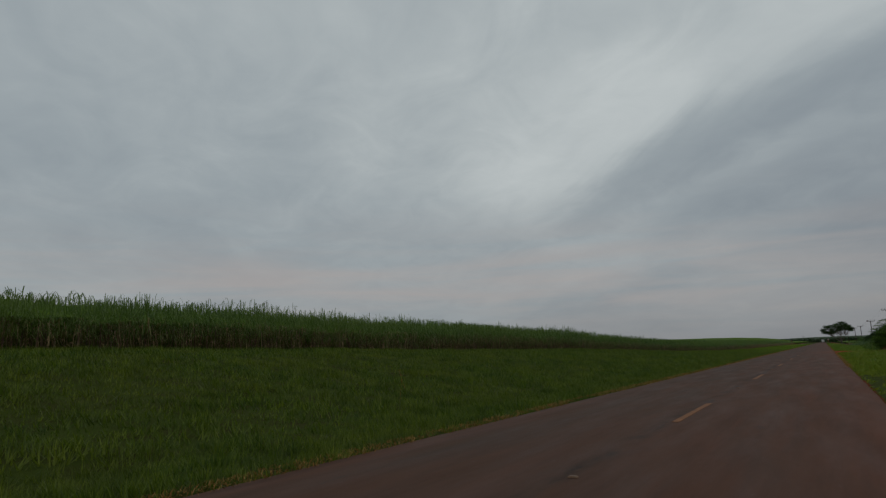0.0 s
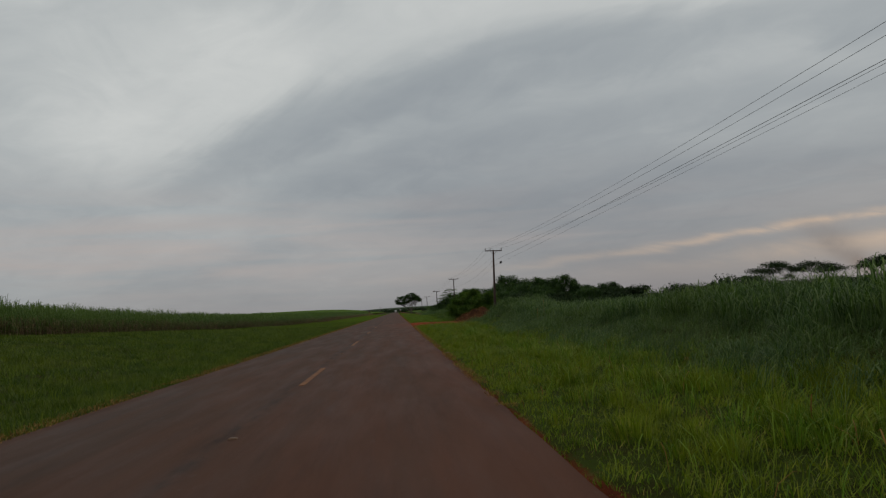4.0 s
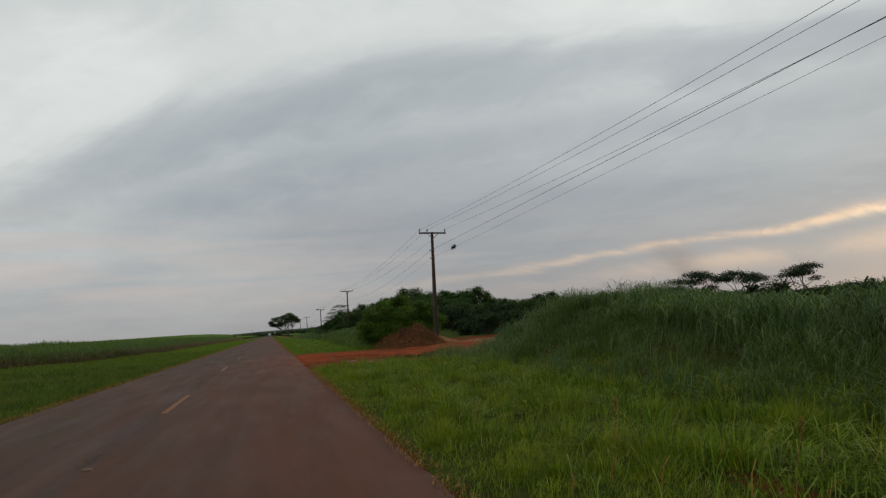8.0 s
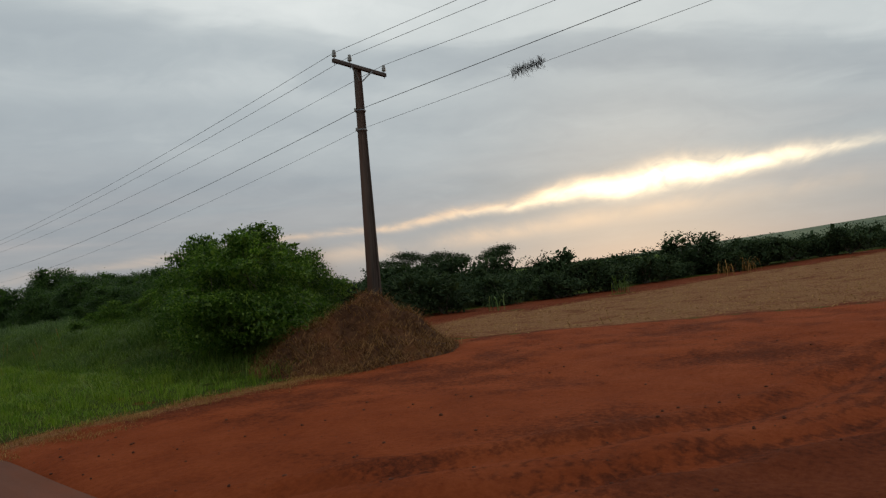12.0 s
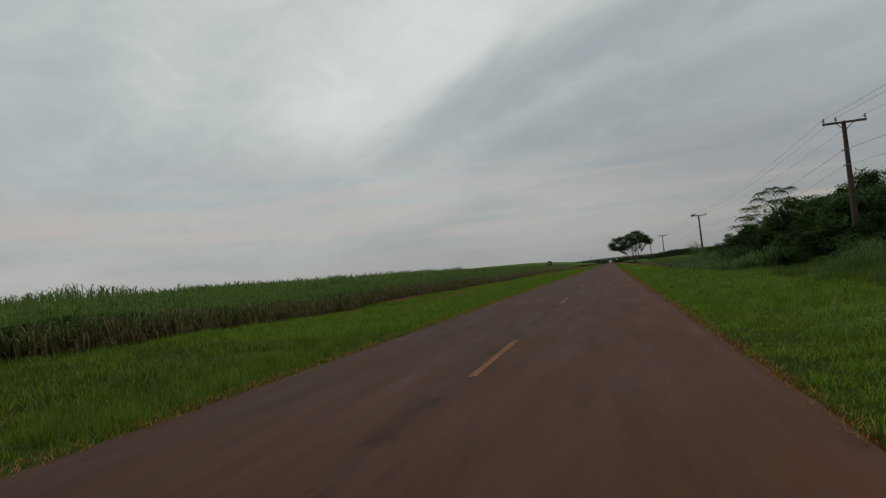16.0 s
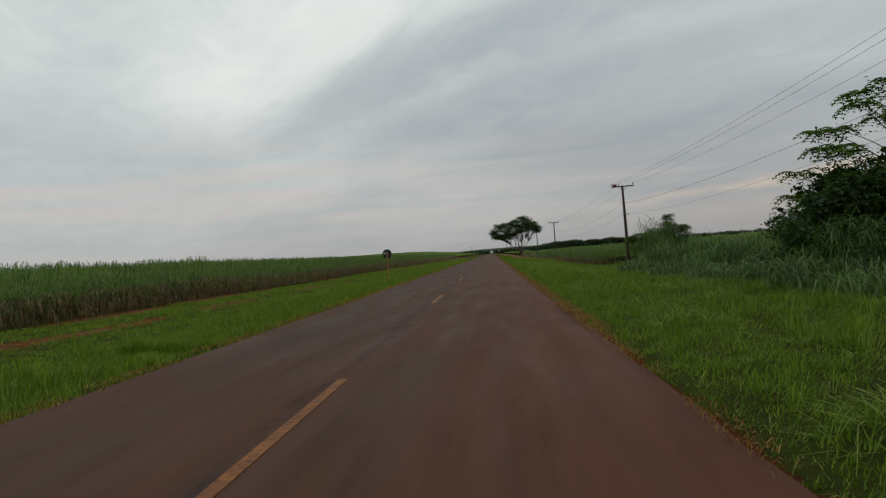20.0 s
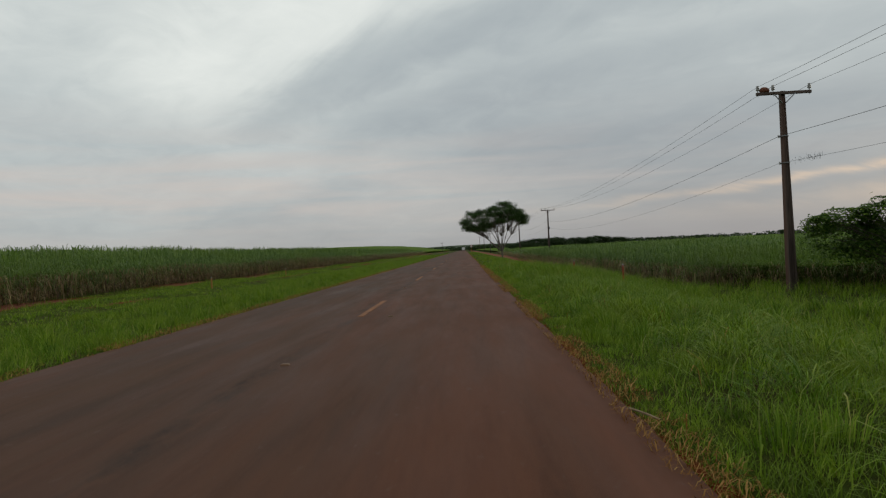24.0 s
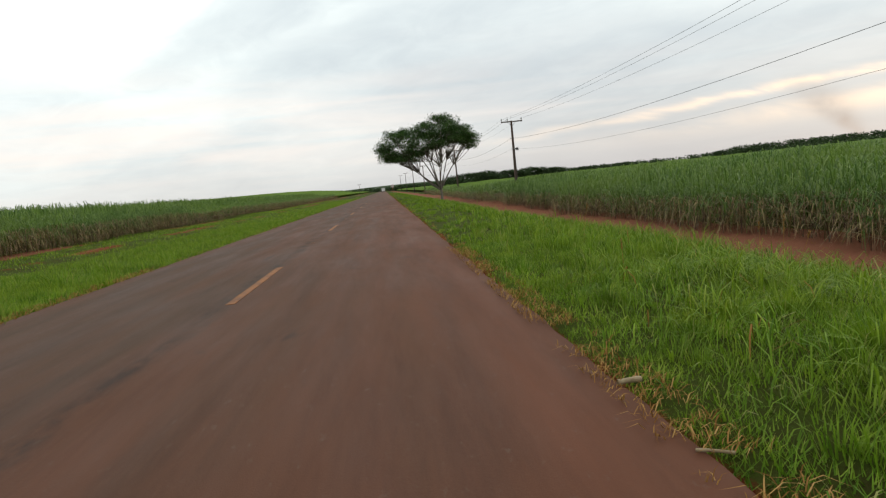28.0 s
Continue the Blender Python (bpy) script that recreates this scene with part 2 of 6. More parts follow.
def principled(nt, out, colour, rough=0.8, bump=None, strength=0.3, dist=0.02, metal=0.0, spec=0.3):
    p = node(nt, "ShaderNodeBsdfPrincipled")
    if isinstance(colour, tuple):
        p.inputs["Base Color"].default_value = (*colour, 1)
    else:
        nt.links.new(colour, p.inputs["Base Color"])
    if isinstance(rough, (int, float)):
        p.inputs["Roughness"].default_value = rough
    else:
        nt.links.new(rough, p.inputs["Roughness"])
    p.inputs["Metallic"].default_value = metal
    p.inputs["Specular IOR Level"].default_value = spec
    if bump is not None:
        b = node(nt, "ShaderNodeBump")
        b.inputs["Strength"].default_value, b.inputs["Distance"].default_value = strength, dist
        nt.links.new(bump, b.inputs["Height"])
        nt.links.new(b.outputs[0], p.inputs["Normal"])
    nt.links.new(p.outputs[0], out.inputs[0])
    return p


def leaf_material(name, stops, patch=None, trans=0.35, patch_scale=0.25, rough=0.55, clump=0.0, spec=0.22):
    """Blades and leaves: each island takes its own shade; broad patches vary over the ground."""
    m, nt, out = material(name)
    g = node(nt, "ShaderNodeNewGeometry")
    col = ramp_node(nt, g.outputs["Random Per Island"], stops)
    if patch:
        n = noise_node(nt, obj_coords(nt), patch_scale, 3.0)
        fac = ramp_node(nt, n, [(0.40, (0, 0, 0)), (0.66, (0.75, 0.75, 0.75))])
        col = mix_node(nt, fac, col, patch)
    if clump:
        n = noise_node(nt, obj_coords(nt), clump, 4.0, 0.6)
        col = mix_node(nt, 1.0, col, ramp_node(nt, n, [(0.36, (0.60, 0.66, 0.70)), (0.52, (1, 1, 1)), (0.68, (1.28, 1.22, 1.08))]), "MULTIPLY")
    p = node(nt, "ShaderNodeBsdfPrincipled")
    nt.links.new(col, p.inputs["Base Color"])
    p.inputs["Roughness"].default_value = rough
    p.inputs["Specular IOR Level"].default_value = spec
    t = node(nt, "ShaderNodeBsdfTranslucent")
    nt.links.new(mix_node(nt, 0.5, col, (0.35, 0.5, 0.08), "OVERLAY"), t.inputs[0])
    mx = node(nt, "ShaderNodeMixShader")
    mx.inputs[0].default_value = trans
    nt.links.new(p.outputs[0], mx.inputs[1])
    nt.links.new(t.outputs[0], mx.inputs[2])
    nt.links.new(mx.outputs[0], out.inputs[0])
    return m


def plain_material(name, a, b, scale=8.0, rough=0.7, strength=0.3, dist=0.01, metal=0.0, stretch=(1, 1, 1), spec=0.3, soil=None):
    m, nt, out = material(name)
    tc = node(nt, "ShaderNodeTexCoord")
    mp = node(nt, "ShaderNodeMapping")
    mp.inputs["Scale"].default_value = stretch
    nt.links.new(tc.outputs["Object"], mp.inputs[0])
    n1 = noise_node(nt, mp.outputs[0], scale, 6.0, 0.6)
    n2 = noise_node(nt, mp.outputs[0], scale * 0.17, 3.0)
    f = math_node(nt, "ADD", math_node(nt, "MULTIPLY", n1, 0.6), math_node(nt, "MULTIPLY", n2, 0.4))
    col = ramp_node(nt, f, [(0.36, a), (0.62, b)])
    if soil:
        col = mix_node(nt, ramp_node(nt, n2, [(0.5, (0, 0, 0)), (0.7, (0.8, 0.8, 0.8))]), col, soil)
    principled(nt, out, col, rough, n1, strength, dist, metal, spec)
    return m


RED_SOIL = (0.280, 0.058, 0.018)


def ground_material():
    """Red earth under the grass; green sward where grass grows, bare where wheels pass, stubble on the cut field."""
    m, nt, out = material("red_earth_and_sward")
    pos = obj_coords(nt)
    fine = noise_node(nt, pos, 14.0, 9.0, 0.75)
    mid = noise_node(nt, pos, 0.9, 5.0, 0.6)
    broad = noise_node(nt, pos, 0.07, 4.0, 0.55)
    soil = ramp_node(nt, math_node(nt, "ADD", math_node(nt, "MULTIPLY", fine, 0.5), math_node(nt, "MULTIPLY", mid, 0.5)),
                     [(0.34, (0.185, 0.039, 0.013)), (0.5, RED_SOIL), (0.68, (0.380, 0.090, 0.030))])
    damp = ramp_node(nt, math_node(nt, "ADD", math_node(nt, "MULTIPLY", fine, 0.6), math_node(nt, "MULTIPLY", mid, 0.4)),
                     [(0.36, (0.088, 0.021, 0.010)), (0.5, (0.178, 0.040, 0.015)), (0.66, (0.250, 0.064, 0.025))])
    # thatch and earth between the blades, the shade there darkened into the colour
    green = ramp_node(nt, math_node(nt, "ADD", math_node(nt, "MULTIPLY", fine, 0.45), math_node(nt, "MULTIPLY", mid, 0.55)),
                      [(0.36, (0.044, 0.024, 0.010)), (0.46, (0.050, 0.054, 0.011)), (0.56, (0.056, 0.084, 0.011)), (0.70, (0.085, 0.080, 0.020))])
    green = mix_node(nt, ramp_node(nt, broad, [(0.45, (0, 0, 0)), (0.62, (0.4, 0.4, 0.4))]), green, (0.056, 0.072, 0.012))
    straw = ramp_node(nt, fine, [(0.32, (0.12, 0.046, 0.020)), (0.5, (0.26, 0.122, 0.052)), (0.68, (0.43, 0.235, 0.11))])
    att = node(nt, "ShaderNodeAttribute", attribute_name="cover")
    sepc = node(nt, "ShaderNodeSeparateColor")
    nt.links.new(att.outputs["Color"], sepc.inputs[0])

    def edge(v):
        return ramp_node(nt, math_node(nt, "ADD", v, math_node(nt, "ADD", math_node(nt, "MULTIPLY", math_node(nt, "SUBTRACT", mid, 0.5), 0.8), math_node(nt, "MULTIPLY", math_node(nt, "SUBTRACT", fine, 0.5), 0.9))),
                         [(0.38, (0, 0, 0)), (0.62, (1, 1, 1))])
    soil = mix_node(nt, edge(sepc.outputs[2]), damp, soil)
    soil = mix_node(nt, edge(att.outputs["Alpha"]), soil, mix_node(nt, fine, (0.12, 0.042, 0.024), (0.31, 0.122, 0.072)))
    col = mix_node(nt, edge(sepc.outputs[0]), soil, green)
    col = mix_node(nt, edge(sepc.outputs[1]), col, straw)
    h = math_node(nt, "ADD", fine, math_node(nt, "MULTIPLY", mid, 2.0))
    principled(nt, out, col, 0.95, h, 0.9, 0.06, spec=0.04)
    return m


def road_material():
    m, nt, out = material("worn_asphalt_with_red_dust")
    pos = obj_coords(nt)
    streaks = obj_coords(nt, (1.1, 0.07, 1))
    sep = node(nt, "ShaderNodeSeparateXYZ")
    nt.links.new(pos, sep.inputs[0])
    x = sep.outputs[0]
    grain = noise_node(nt, pos, 95.0, 3.0, 0.7)
    mid = noise_node(nt, obj_coords(nt, (1.0, 0.16, 1)), 1.5, 6.0, 0.6)
    broad = noise_node(nt, obj_coords(nt, (1.0, 0.35, 1)), 0.22, 4.0, 0.55)
    lane = noise_node(nt, streaks, 1.0, 4.0, 0.6)
    base = ramp_node(nt, math_node(nt, "ADD", math_node(nt, "MULTIPLY", grain, 0.55), math_node(nt, "MULTIPLY", mid, 0.45)),
                     [(0.36, (0.0307, 0.0198, 0.0127)), (0.52, (0.0532, 0.0341, 0.0218)), (0.68, (0.0871, 0.0586, 0.0374))])
    # dust lies thicker on the right lane and along its edge, and between the wheel lines
    dust = math_node(nt, "ADD", math_node(nt, "MULTIPLY", lane, 0.75), math_node(nt, "MULTIPLY", broad, 0.55))
    dust = math_node(nt, "ADD", dust, math_node(nt, "MULTIPLY", x, 0.055))
    shoulder = math_node(nt, "POWER", math_node(nt, "DIVIDE", math_node(nt, "ABSOLUTE", x), 3.7), 9.0)
    dust = math_node(nt, "ADD", dust, math_node(nt, "MULTIPLY", shoulder, 0.5))
    fac = ramp_node(nt, dust, [(0.42, (0.28, 0.28, 0.28)), (0.68, (0.60, 0.60, 0.60)), (0.98, (0.88, 0.88, 0.88))])
    col = mix_node(nt, fac, base, (0.122, 0.043, 0.0225))
    # red earth carried onto the lane by wheels from the yard
    yy = math_node(nt, "DIVIDE", math_node(nt, "SUBTRACT", sep.outputs[1], 97.5), 9.0)
    carried = math_node(nt, "POWER", 2.718, math_node(nt, "MULTIPLY", math_node(nt, "MULTIPLY", yy, yy), -1.0))
    carried = math_node(nt, "MULTIPLY", carried, math_node(nt, "MULTIPLY", math_node(nt, "SUBTRACT", x, 0.2), 0.30, clamp=True), clamp=True)
    carried = math_node(nt, "MULTIPLY", carried, math_node(nt, "MULTIPLY", math_node(nt, "SUBTRACT", noise_node(nt, obj_coords(nt, (1, 0.5, 1)), 1.6, 7.0, 0.7), 0.25), 2.2, clamp=True), clamp=True)
    col = mix_node(nt, carried, col, (0.185, 0.046, 0.017))
    # tar patches and old oil
    tar = ramp_node(nt, noise_node(nt, obj_coords(nt, (1, 0.30, 1)), 0.9, 4.0, 0.6, 0.6), [(0.67, (0, 0, 0)), (0.73, (0.5, 0.5, 0.5))])
    col = mix_node(nt, tar, col, (0.026, 0.021, 0.020))
    # pale scuffs and grit
    scuff = ramp_node(nt, noise_node(nt, obj_coords(nt, (1, 0.5, 1)), 11.0, 6.0, 0.75), [(0.60, (0, 0, 0)), (0.74, (0.5, 0.5, 0.5))])
    mott = ramp_node(nt, noise_node(nt, obj_coords(nt, (1, 0.10, 1)), 2.6, 7.0, 0.72), [(0.34, (0.80, 0.80, 0.80)), (0.5, (1, 1, 1)), (0.68, (1.16, 1.14, 1.13))])
    col = mix_node(nt, 1.0, col, mott, "MULTIPLY")
    col = mix_node(nt, scuff, col, (0.14, 0.105, 0.090))
    # the joint along the crown, crumbled here and there
    off = math_node(nt, "MULTIPLY", math_node(nt, "ADD", math_node(nt, "ADD", x, 0.12), math_node(nt, "MULTIPLY", math_node(nt, "SUBTRACT", mid, 0.5), 0.5)), 7.0)
    joint = math_node(nt, "POWER", 2.718, math_node(nt, "MULTIPLY", math_node(nt, "MULTIPLY", off, off), -1.0))
    crumble = ramp_node(nt, noise_node(nt, obj_coords(nt, (1, 0.4, 1)), 2.2, 6.0, 0.75), [(0.42, (0, 0, 0)), (0.62, (0.75, 0.75, 0.75))])
    col = mix_node(nt, mix_node(nt, 1.0, crumble, joint, "MULTIPLY"), col, (0.026, 0.017, 0.013))
    # hairline cracks
    vor = node(nt, "ShaderNodeTexVoronoi", feature="DISTANCE_TO_EDGE")
    vor.inputs["Scale"].default_value = 0.55
    warp = node(nt, "ShaderNodeMix", data_type="VECTOR")
    nz = node(nt, "ShaderNodeTexNoise")
    nz.inputs["Scale"].default_value = 1.7
    nt.links.new(pos, nz.inputs["Vector"])
    warp.inputs[0].default_value = 0.25
    nt.links.new(pos, warp.inputs[4])
    nt.links.new(nz.outputs["Color"], warp.inputs[5])
    nt.links.new(warp.outputs[1], vor.inputs["Vector"])
    line = ramp_node(nt, vor.outputs["Distance"], [(0.0, (0.8, 0.8, 0.8)), (0.006, (0, 0, 0))])
    gate = ramp_node(nt, broad, [(0.58, (0, 0, 0)), (0.70, (0.3, 0.3, 0.3))])
    col = mix_node(nt, mix_node(nt, 1.0, line, gate, "MULTIPLY"), col, (0.020, 0.016, 0.015))
    rough = ramp_node(nt, mid, [(0.3, (0.62, 0.62, 0.62)), (0.7, (0.86, 0.86, 0.86))])
    principled(nt, out, col, rough, grain, 0.35, 0.006, spec=0.12)
    return m


def paint_material():
    m, nt, out = material("worn_yellow_road_paint")
    pos = obj_coords(nt)
    wear = noise_node(nt, pos, 14.0, 6.0, 0.7)
    mid = noise_node(nt, pos, 2.0, 3.0)
    col = ramp_node(nt, math_node(nt, "ADD", math_node(nt, "MULTIPLY", wear, 0.7), math_node(nt, "MULTIPLY", mid, 0.3)),
                    [(0.37, (0.070, 0.036, 0.024)), (0.46, (0.185, 0.064, 0.018)), (0.6, (0.310, 0.112, 0.022))])
    principled(nt, out, col, 0.75, wear, 0.3, 0.004)
    return m


GROUND = ground_material()
ASPHALT = road_material()
PAINT = paint_material()
GRASS = leaf_material("verge_grass", [(0.0, (0.0748, 0.1470, 0.0131)), (0.45, (0.1372, 0.2431, 0.0207)), (0.88, (0.2475, 0.3465, 0.0423)), (1.0, (0.3757, 0.3343, 0.1222))],
                      (0.2080, 0.2716, 0.0270), patch_scale=0.9, clump=2.6, spec=0.12)
VERGE_PALE = leaf_material("sparse_verge_grass", [(0.0, (0.0678, 0.1158, 0.0077)), (0.45, (0.1549, 0.2315, 0.0142)), (0.88, (0.3022, 0.3522, 0.0322)), (1.0, (0.4242, 0.3184, 0.0836))],
                      (0.2439, 0.2587, 0.0218), patch_scale=0.9, clump=2.6, spec=0.14)
MEADOW = leaf_material("meadow_grass", [(0.0, (0.0422, 0.0779, 0.0083)), (0.6, (0.0966, 0.1487, 0.0135)), (1.0, (0.1812, 0.2242, 0.0249))], (0.1450, 0.1711, 0.0208), patch_scale=0.35, clump=1.1)
MEADOW_MID = leaf_material("meadow_and_verge_grass", [(0.0, (0.049, 0.094, 0.009)), (0.6, (0.125, 0.195, 0.017)), (1.0, (0.225, 0.275, 0.030))], (0.172, 0.206, 0.023), patch_scale=0.5, clump=1.8)
BANK_GRASS = leaf_material("soft_bank_grass", [(0.0, (0.0408, 0.0884, 0.0136)), (0.6, (0.0986, 0.1742, 0.0289)), (1.0, (0.2295, 0.2932, 0.0765))], (0.1275, 0.1785, 0.0221), 0.45, clump=0.8)
TALL_GRASS = leaf_material("tall_bank_grass", [(0.0, (0.0415, 0.0871, 0.0217)), (0.6, (0.0989, 0.1701, 0.0455)), (1.0, (0.2571, 0.3165, 0.1286))], (0.1137, 0.1681, 0.0356), 0.40, clump=1.4)
STRAW = leaf_material("dry_straw", [(0.0, (0.17, 0.074, 0.022)), (0.6, (0.34, 0.172, 0.054)), (1.0, (0.48, 0.29, 0.11))], trans=0.15, rough=0.9, spec=0.06)
CANE_LEAF = leaf_material("sugarcane_leaf", [(0.0, (0.0499, 0.0963, 0.0241)), (0.6, (0.1161, 0.1875, 0.0464)), (1.0, (0.2236, 0.2924, 0.1032))], (0.1462, 0.2021, 0.0447), 0.42, 0.12)
CANE_DRY = leaf_material("sugarcane_dry_leaf", [(0.0, (0.0585, 0.0359, 0.0203)), (0.55, (0.235, 0.145, 0.068)), (1.0, (0.43, 0.315, 0.160))], trans=0.2)
CANE_STEM = leaf_material("sugarcane_stalk", [(0.0, (0.045, 0.022, 0.018)), (0.5, (0.105, 0.060, 0.036)), (0.8, (0.125, 0.105, 0.040)), (1.0, (0.26, 0.19, 0.10))], trans=0.0)
REED = leaf_material("elephant_grass_leaf", [(0.0, (0.0442, 0.0910, 0.0260)), (0.6, (0.0975, 0.1755, 0.0468)), (1.0, (0.2600, 0.3380, 0.1300))], (0.1105, 0.1820, 0.0390), 0.35, 0.4, clump=0.9)
LEAF_DARK = leaf_material("dark_tree_leaf", [(0.0, (0.030, 0.060, 0.018)), (0.6, (0.060, 0.112, 0.030)), (1.0, (0.110, 0.170, 0.050))], trans=0.42, clump=0.6)
LEAF_MID = leaf_material("tree_leaf", [(0.0, (0.0224, 0.0504, 0.0140)), (0.6, (0.0476, 0.0952, 0.0252)), (1.0, (0.1050, 0.1680, 0.0504))], trans=0.38)
LEAF_BUSH = leaf_material("bush_leaf", [(0.0, (0.040, 0.086, 0.014)), (0.6, (0.100, 0.180, 0.028)), (1.0, (0.21, 0.29, 0.055))], trans=0.48, clump=1.1)
# leaves of distant trees, duller and greyer: distance haze put into the colour
HAZED_LEAF = leaf_material("hazed_far_leaf", [(0.0, (0.026, 0.044, 0.020)), (0.6, (0.044, 0.068, 0.032)), (1.0, (0.072, 0.098, 0.040))], trans=0.2, rough=0.8, spec=0.05)
BARK = plain_material("grey_brown_bark", (0.07, 0.055, 0.045), (0.20, 0.165, 0.135), 9.0, 0.9, 0.7, 0.03, stretch=(1, 1, 0.25))
POLE_WOOD = plain_material("weathered_dark_pole", (0.040, 0.028, 0.023), (0.105, 0.075, 0.060), 14.0, 0.85, 0.5, 0.01, stretch=(1, 1, 0.06), soil=(0.10, 0.045, 0.03))
ARM_WOOD = plain_material("weathered_crossarm_wood", (0.045, 0.032, 0.028), (0.12, 0.085, 0.070), 18.0, 0.85, 0.4, 0.008, stretch=(0.1, 1, 1))
STEEL = plain_material("galvanised_steel", (0.16, 0.16, 0.165), (0.30, 0.30, 0.31), 30.0, 0.5, 0.1, 0.002, metal=0.8)
PORCELAIN = plain_material("grey_porcelain", (0.20, 0.19, 0.18), (0.34, 0.33, 0.31), 20.0, 0.3, 0.05, 0.001, spec=0.5)
WIRE = plain_material("dull_aluminium_wire", (0.050, 0.052, 0.055), (0.09, 0.09, 0.095), 10.0, 0.6, 0.05, 0.001, metal=0.3)
CLAY = plain_material("mud_nest_clay", (0.10, 0.035, 0.020), (0.20, 0.075, 0.045), 16.0, 0.95, 0.8, 0.02)

# ---------------------------------------------------------------- mesh tools
RNG = np.random.default_rng(7)


def uni(a, b, n):
    return RNG.uniform(a, b, n)


def vnoise(x, y, size, seed=0):
    """Smooth value noise, 0 to 1, with features of that size in metres."""
    x, y = np.asarray(x, float) / size, np.asarray(y, float) / size
    xi, yi = np.floor(x).astype(np.int64), np.floor(y).astype(np.int64)
    fx, fy = x - xi, y - yi
    fx, fy = fx * fx * (3 - 2 * fx), fy * fy * (3 - 2 * fy)

    def h(a, b):
        v = np.sin(a * 127.1 + b * 311.7 + seed * 74.7) * 43758.5453
        return v - np.floor(v)
    return (h(xi, yi) * (1 - fx) + h(xi + 1, yi) * fx) * (1 - fy) + (h(xi, yi + 1) * (1 - fx) + h(xi + 1, yi + 1) * fx) * fy


def ss(v, a, b):
    t = np.clip((np.asarray(v, float) - a) / (b - a), 0, 1)
    return t * t * (3 - 2 * t)


def mesh_data(name, verts, faces, mat, smooth=False):
    """faces: an (n, 3) or (n, 4) array, or a list of them."""
    verts = np.asarray(verts, np.float32).reshape(-1, 3)
    groups = faces if isinstance(faces, list) else [faces]
    groups = [np.asarray(g, np.int32) for g in groups if len(g)]
    me = bpy.data.meshes.new(name)
    me.vertices.add(len(verts))
    me.vertices.foreach_set("co", verts.ravel())
    loops = np.concatenate([g.ravel() for g in groups])
    sizes = np.concatenate([np.full(len(g), g.shape[1], np.int32) for g in groups])
    starts = np.concatenate([[0], np.cumsum(sizes)[:-1]]).astype(np.int32)
    me.loops.add(len(loops))
    me.loops.foreach_set("vertex_index", loops)
    me.polygons.add(len(sizes))
    me.polygons.foreach_set("loop_start", starts)
    if smooth:
        me.polygons.foreach_set("use_smooth", np.ones(len(sizes), bool))
    me.update(calc_edges=True)
    me.materials.append(mat)
    return me


def thing(name, verts, faces, mat, label, category, kind="", group="", smooth=False):
    return tagged(new(name, mesh_data(name, verts, faces, mat, smooth)), label, category, group, kind)


def part(name, data, mat, parent, label="", smooth=False):
    """Links (verts, faces), a bmesh or a mesh as one mesh object under a thing or a part."""
    if isinstance(data, bmesh.types.BMesh):
        me = bpy.data.meshes.new(name)
        data.to_mesh(me)
        data.free()
        me.materials.append(mat)
    elif isinstance(data, tuple):
        me = mesh_data(name, data[0], data[1], mat, smooth)
    else:
        me = data
    ob = new(name, me)
    ob.parent = parent
    return tagged(ob, label)


def empty(name, label, category, group="", kind=""):
    return tagged(new(name), label, category, group, kind)


def put(ob, m):
    """A copy of a thing at the pose and at the full scale of m."""
    return copy_thing(ob, m @ Matrix.Diagonal([1 / v for v in ob.scale] + [1]))


def box_bm(sx, sy, sz, at=(0, 0, 0), bevel=0.01, taper=1.0, rot=None):
    bm = bmesh.new()
    bmesh.ops.create_cube(bm, size=1.0)
    for v in bm.verts:
        k = taper if v.co.z > 0 else 1.0
        v.co = Vector((v.co.x * sx * k, v.co.y * sy * k, v.co.z * sz))
    if bevel:
        bmesh.ops.bevel(bm, geom=bm.edges[:], offset=bevel, segments=1, affect="EDGES")
    if rot is not None:
        bmesh.ops.transform(bm, matrix=rot, verts=bm.verts)
    bmesh.ops.translate(bm, vec=at, verts=bm.verts)
    return bm


def lathe(profile, sides=10, at=(0, 0, 0)):
    """A turned shape from (radius, z) rows."""
    a = np.arange(sides) / sides * 2 * np.pi
    V = np.concatenate([np.stack([r * np.cos(a) + at[0], r * np.sin(a) + at[1], np.full(sides, z + at[2])], 1) for r, z in profile])
    F = [[i * sides + j, i * sides + (j + 1) % sides, (i + 1) * sides + (j + 1) % sides, (i + 1) * sides + j]
         for i in range(len(profile) - 1) for j in range(sides)]
    return V, np.array(F)


def tube(points, radii, sides=6):
    P = np.asarray(points, float)
    radii = np.broadcast_to(radii, len(P))
    T = np.gradient(P, axis=0)
    T /= np.linalg.norm(T, axis=1)[:, None] + 1e-9
    ref = np.where(np.abs(T[:, 2:3]) > 0.9, [[1.0, 0, 0]], [[0, 0, 1.0]])
    A = np.cross(T, ref)
    A /= np.linalg.norm(A, axis=1)[:, None] + 1e-9
    B = np.cross(T, A)
    a = np.arange(sides) / sides * 2 * np.pi
    V = P[:, None] + radii[:, None, None] * (A[:, None] * np.cos(a)[None, :, None] + B[:, None] * np.sin(a)[None, :, None])
    n = len(P)
    i, j = np.meshgrid(np.arange(n - 1), np.arange(sides), indexing="ij")
    F = np.stack([i * sides + j, i * sides + (j + 1) % sides, (i + 1) * sides + (j + 1) % sides, (i + 1) * sides + j], -1).reshape(-1, 4)
    return V.reshape(-1, 3), F


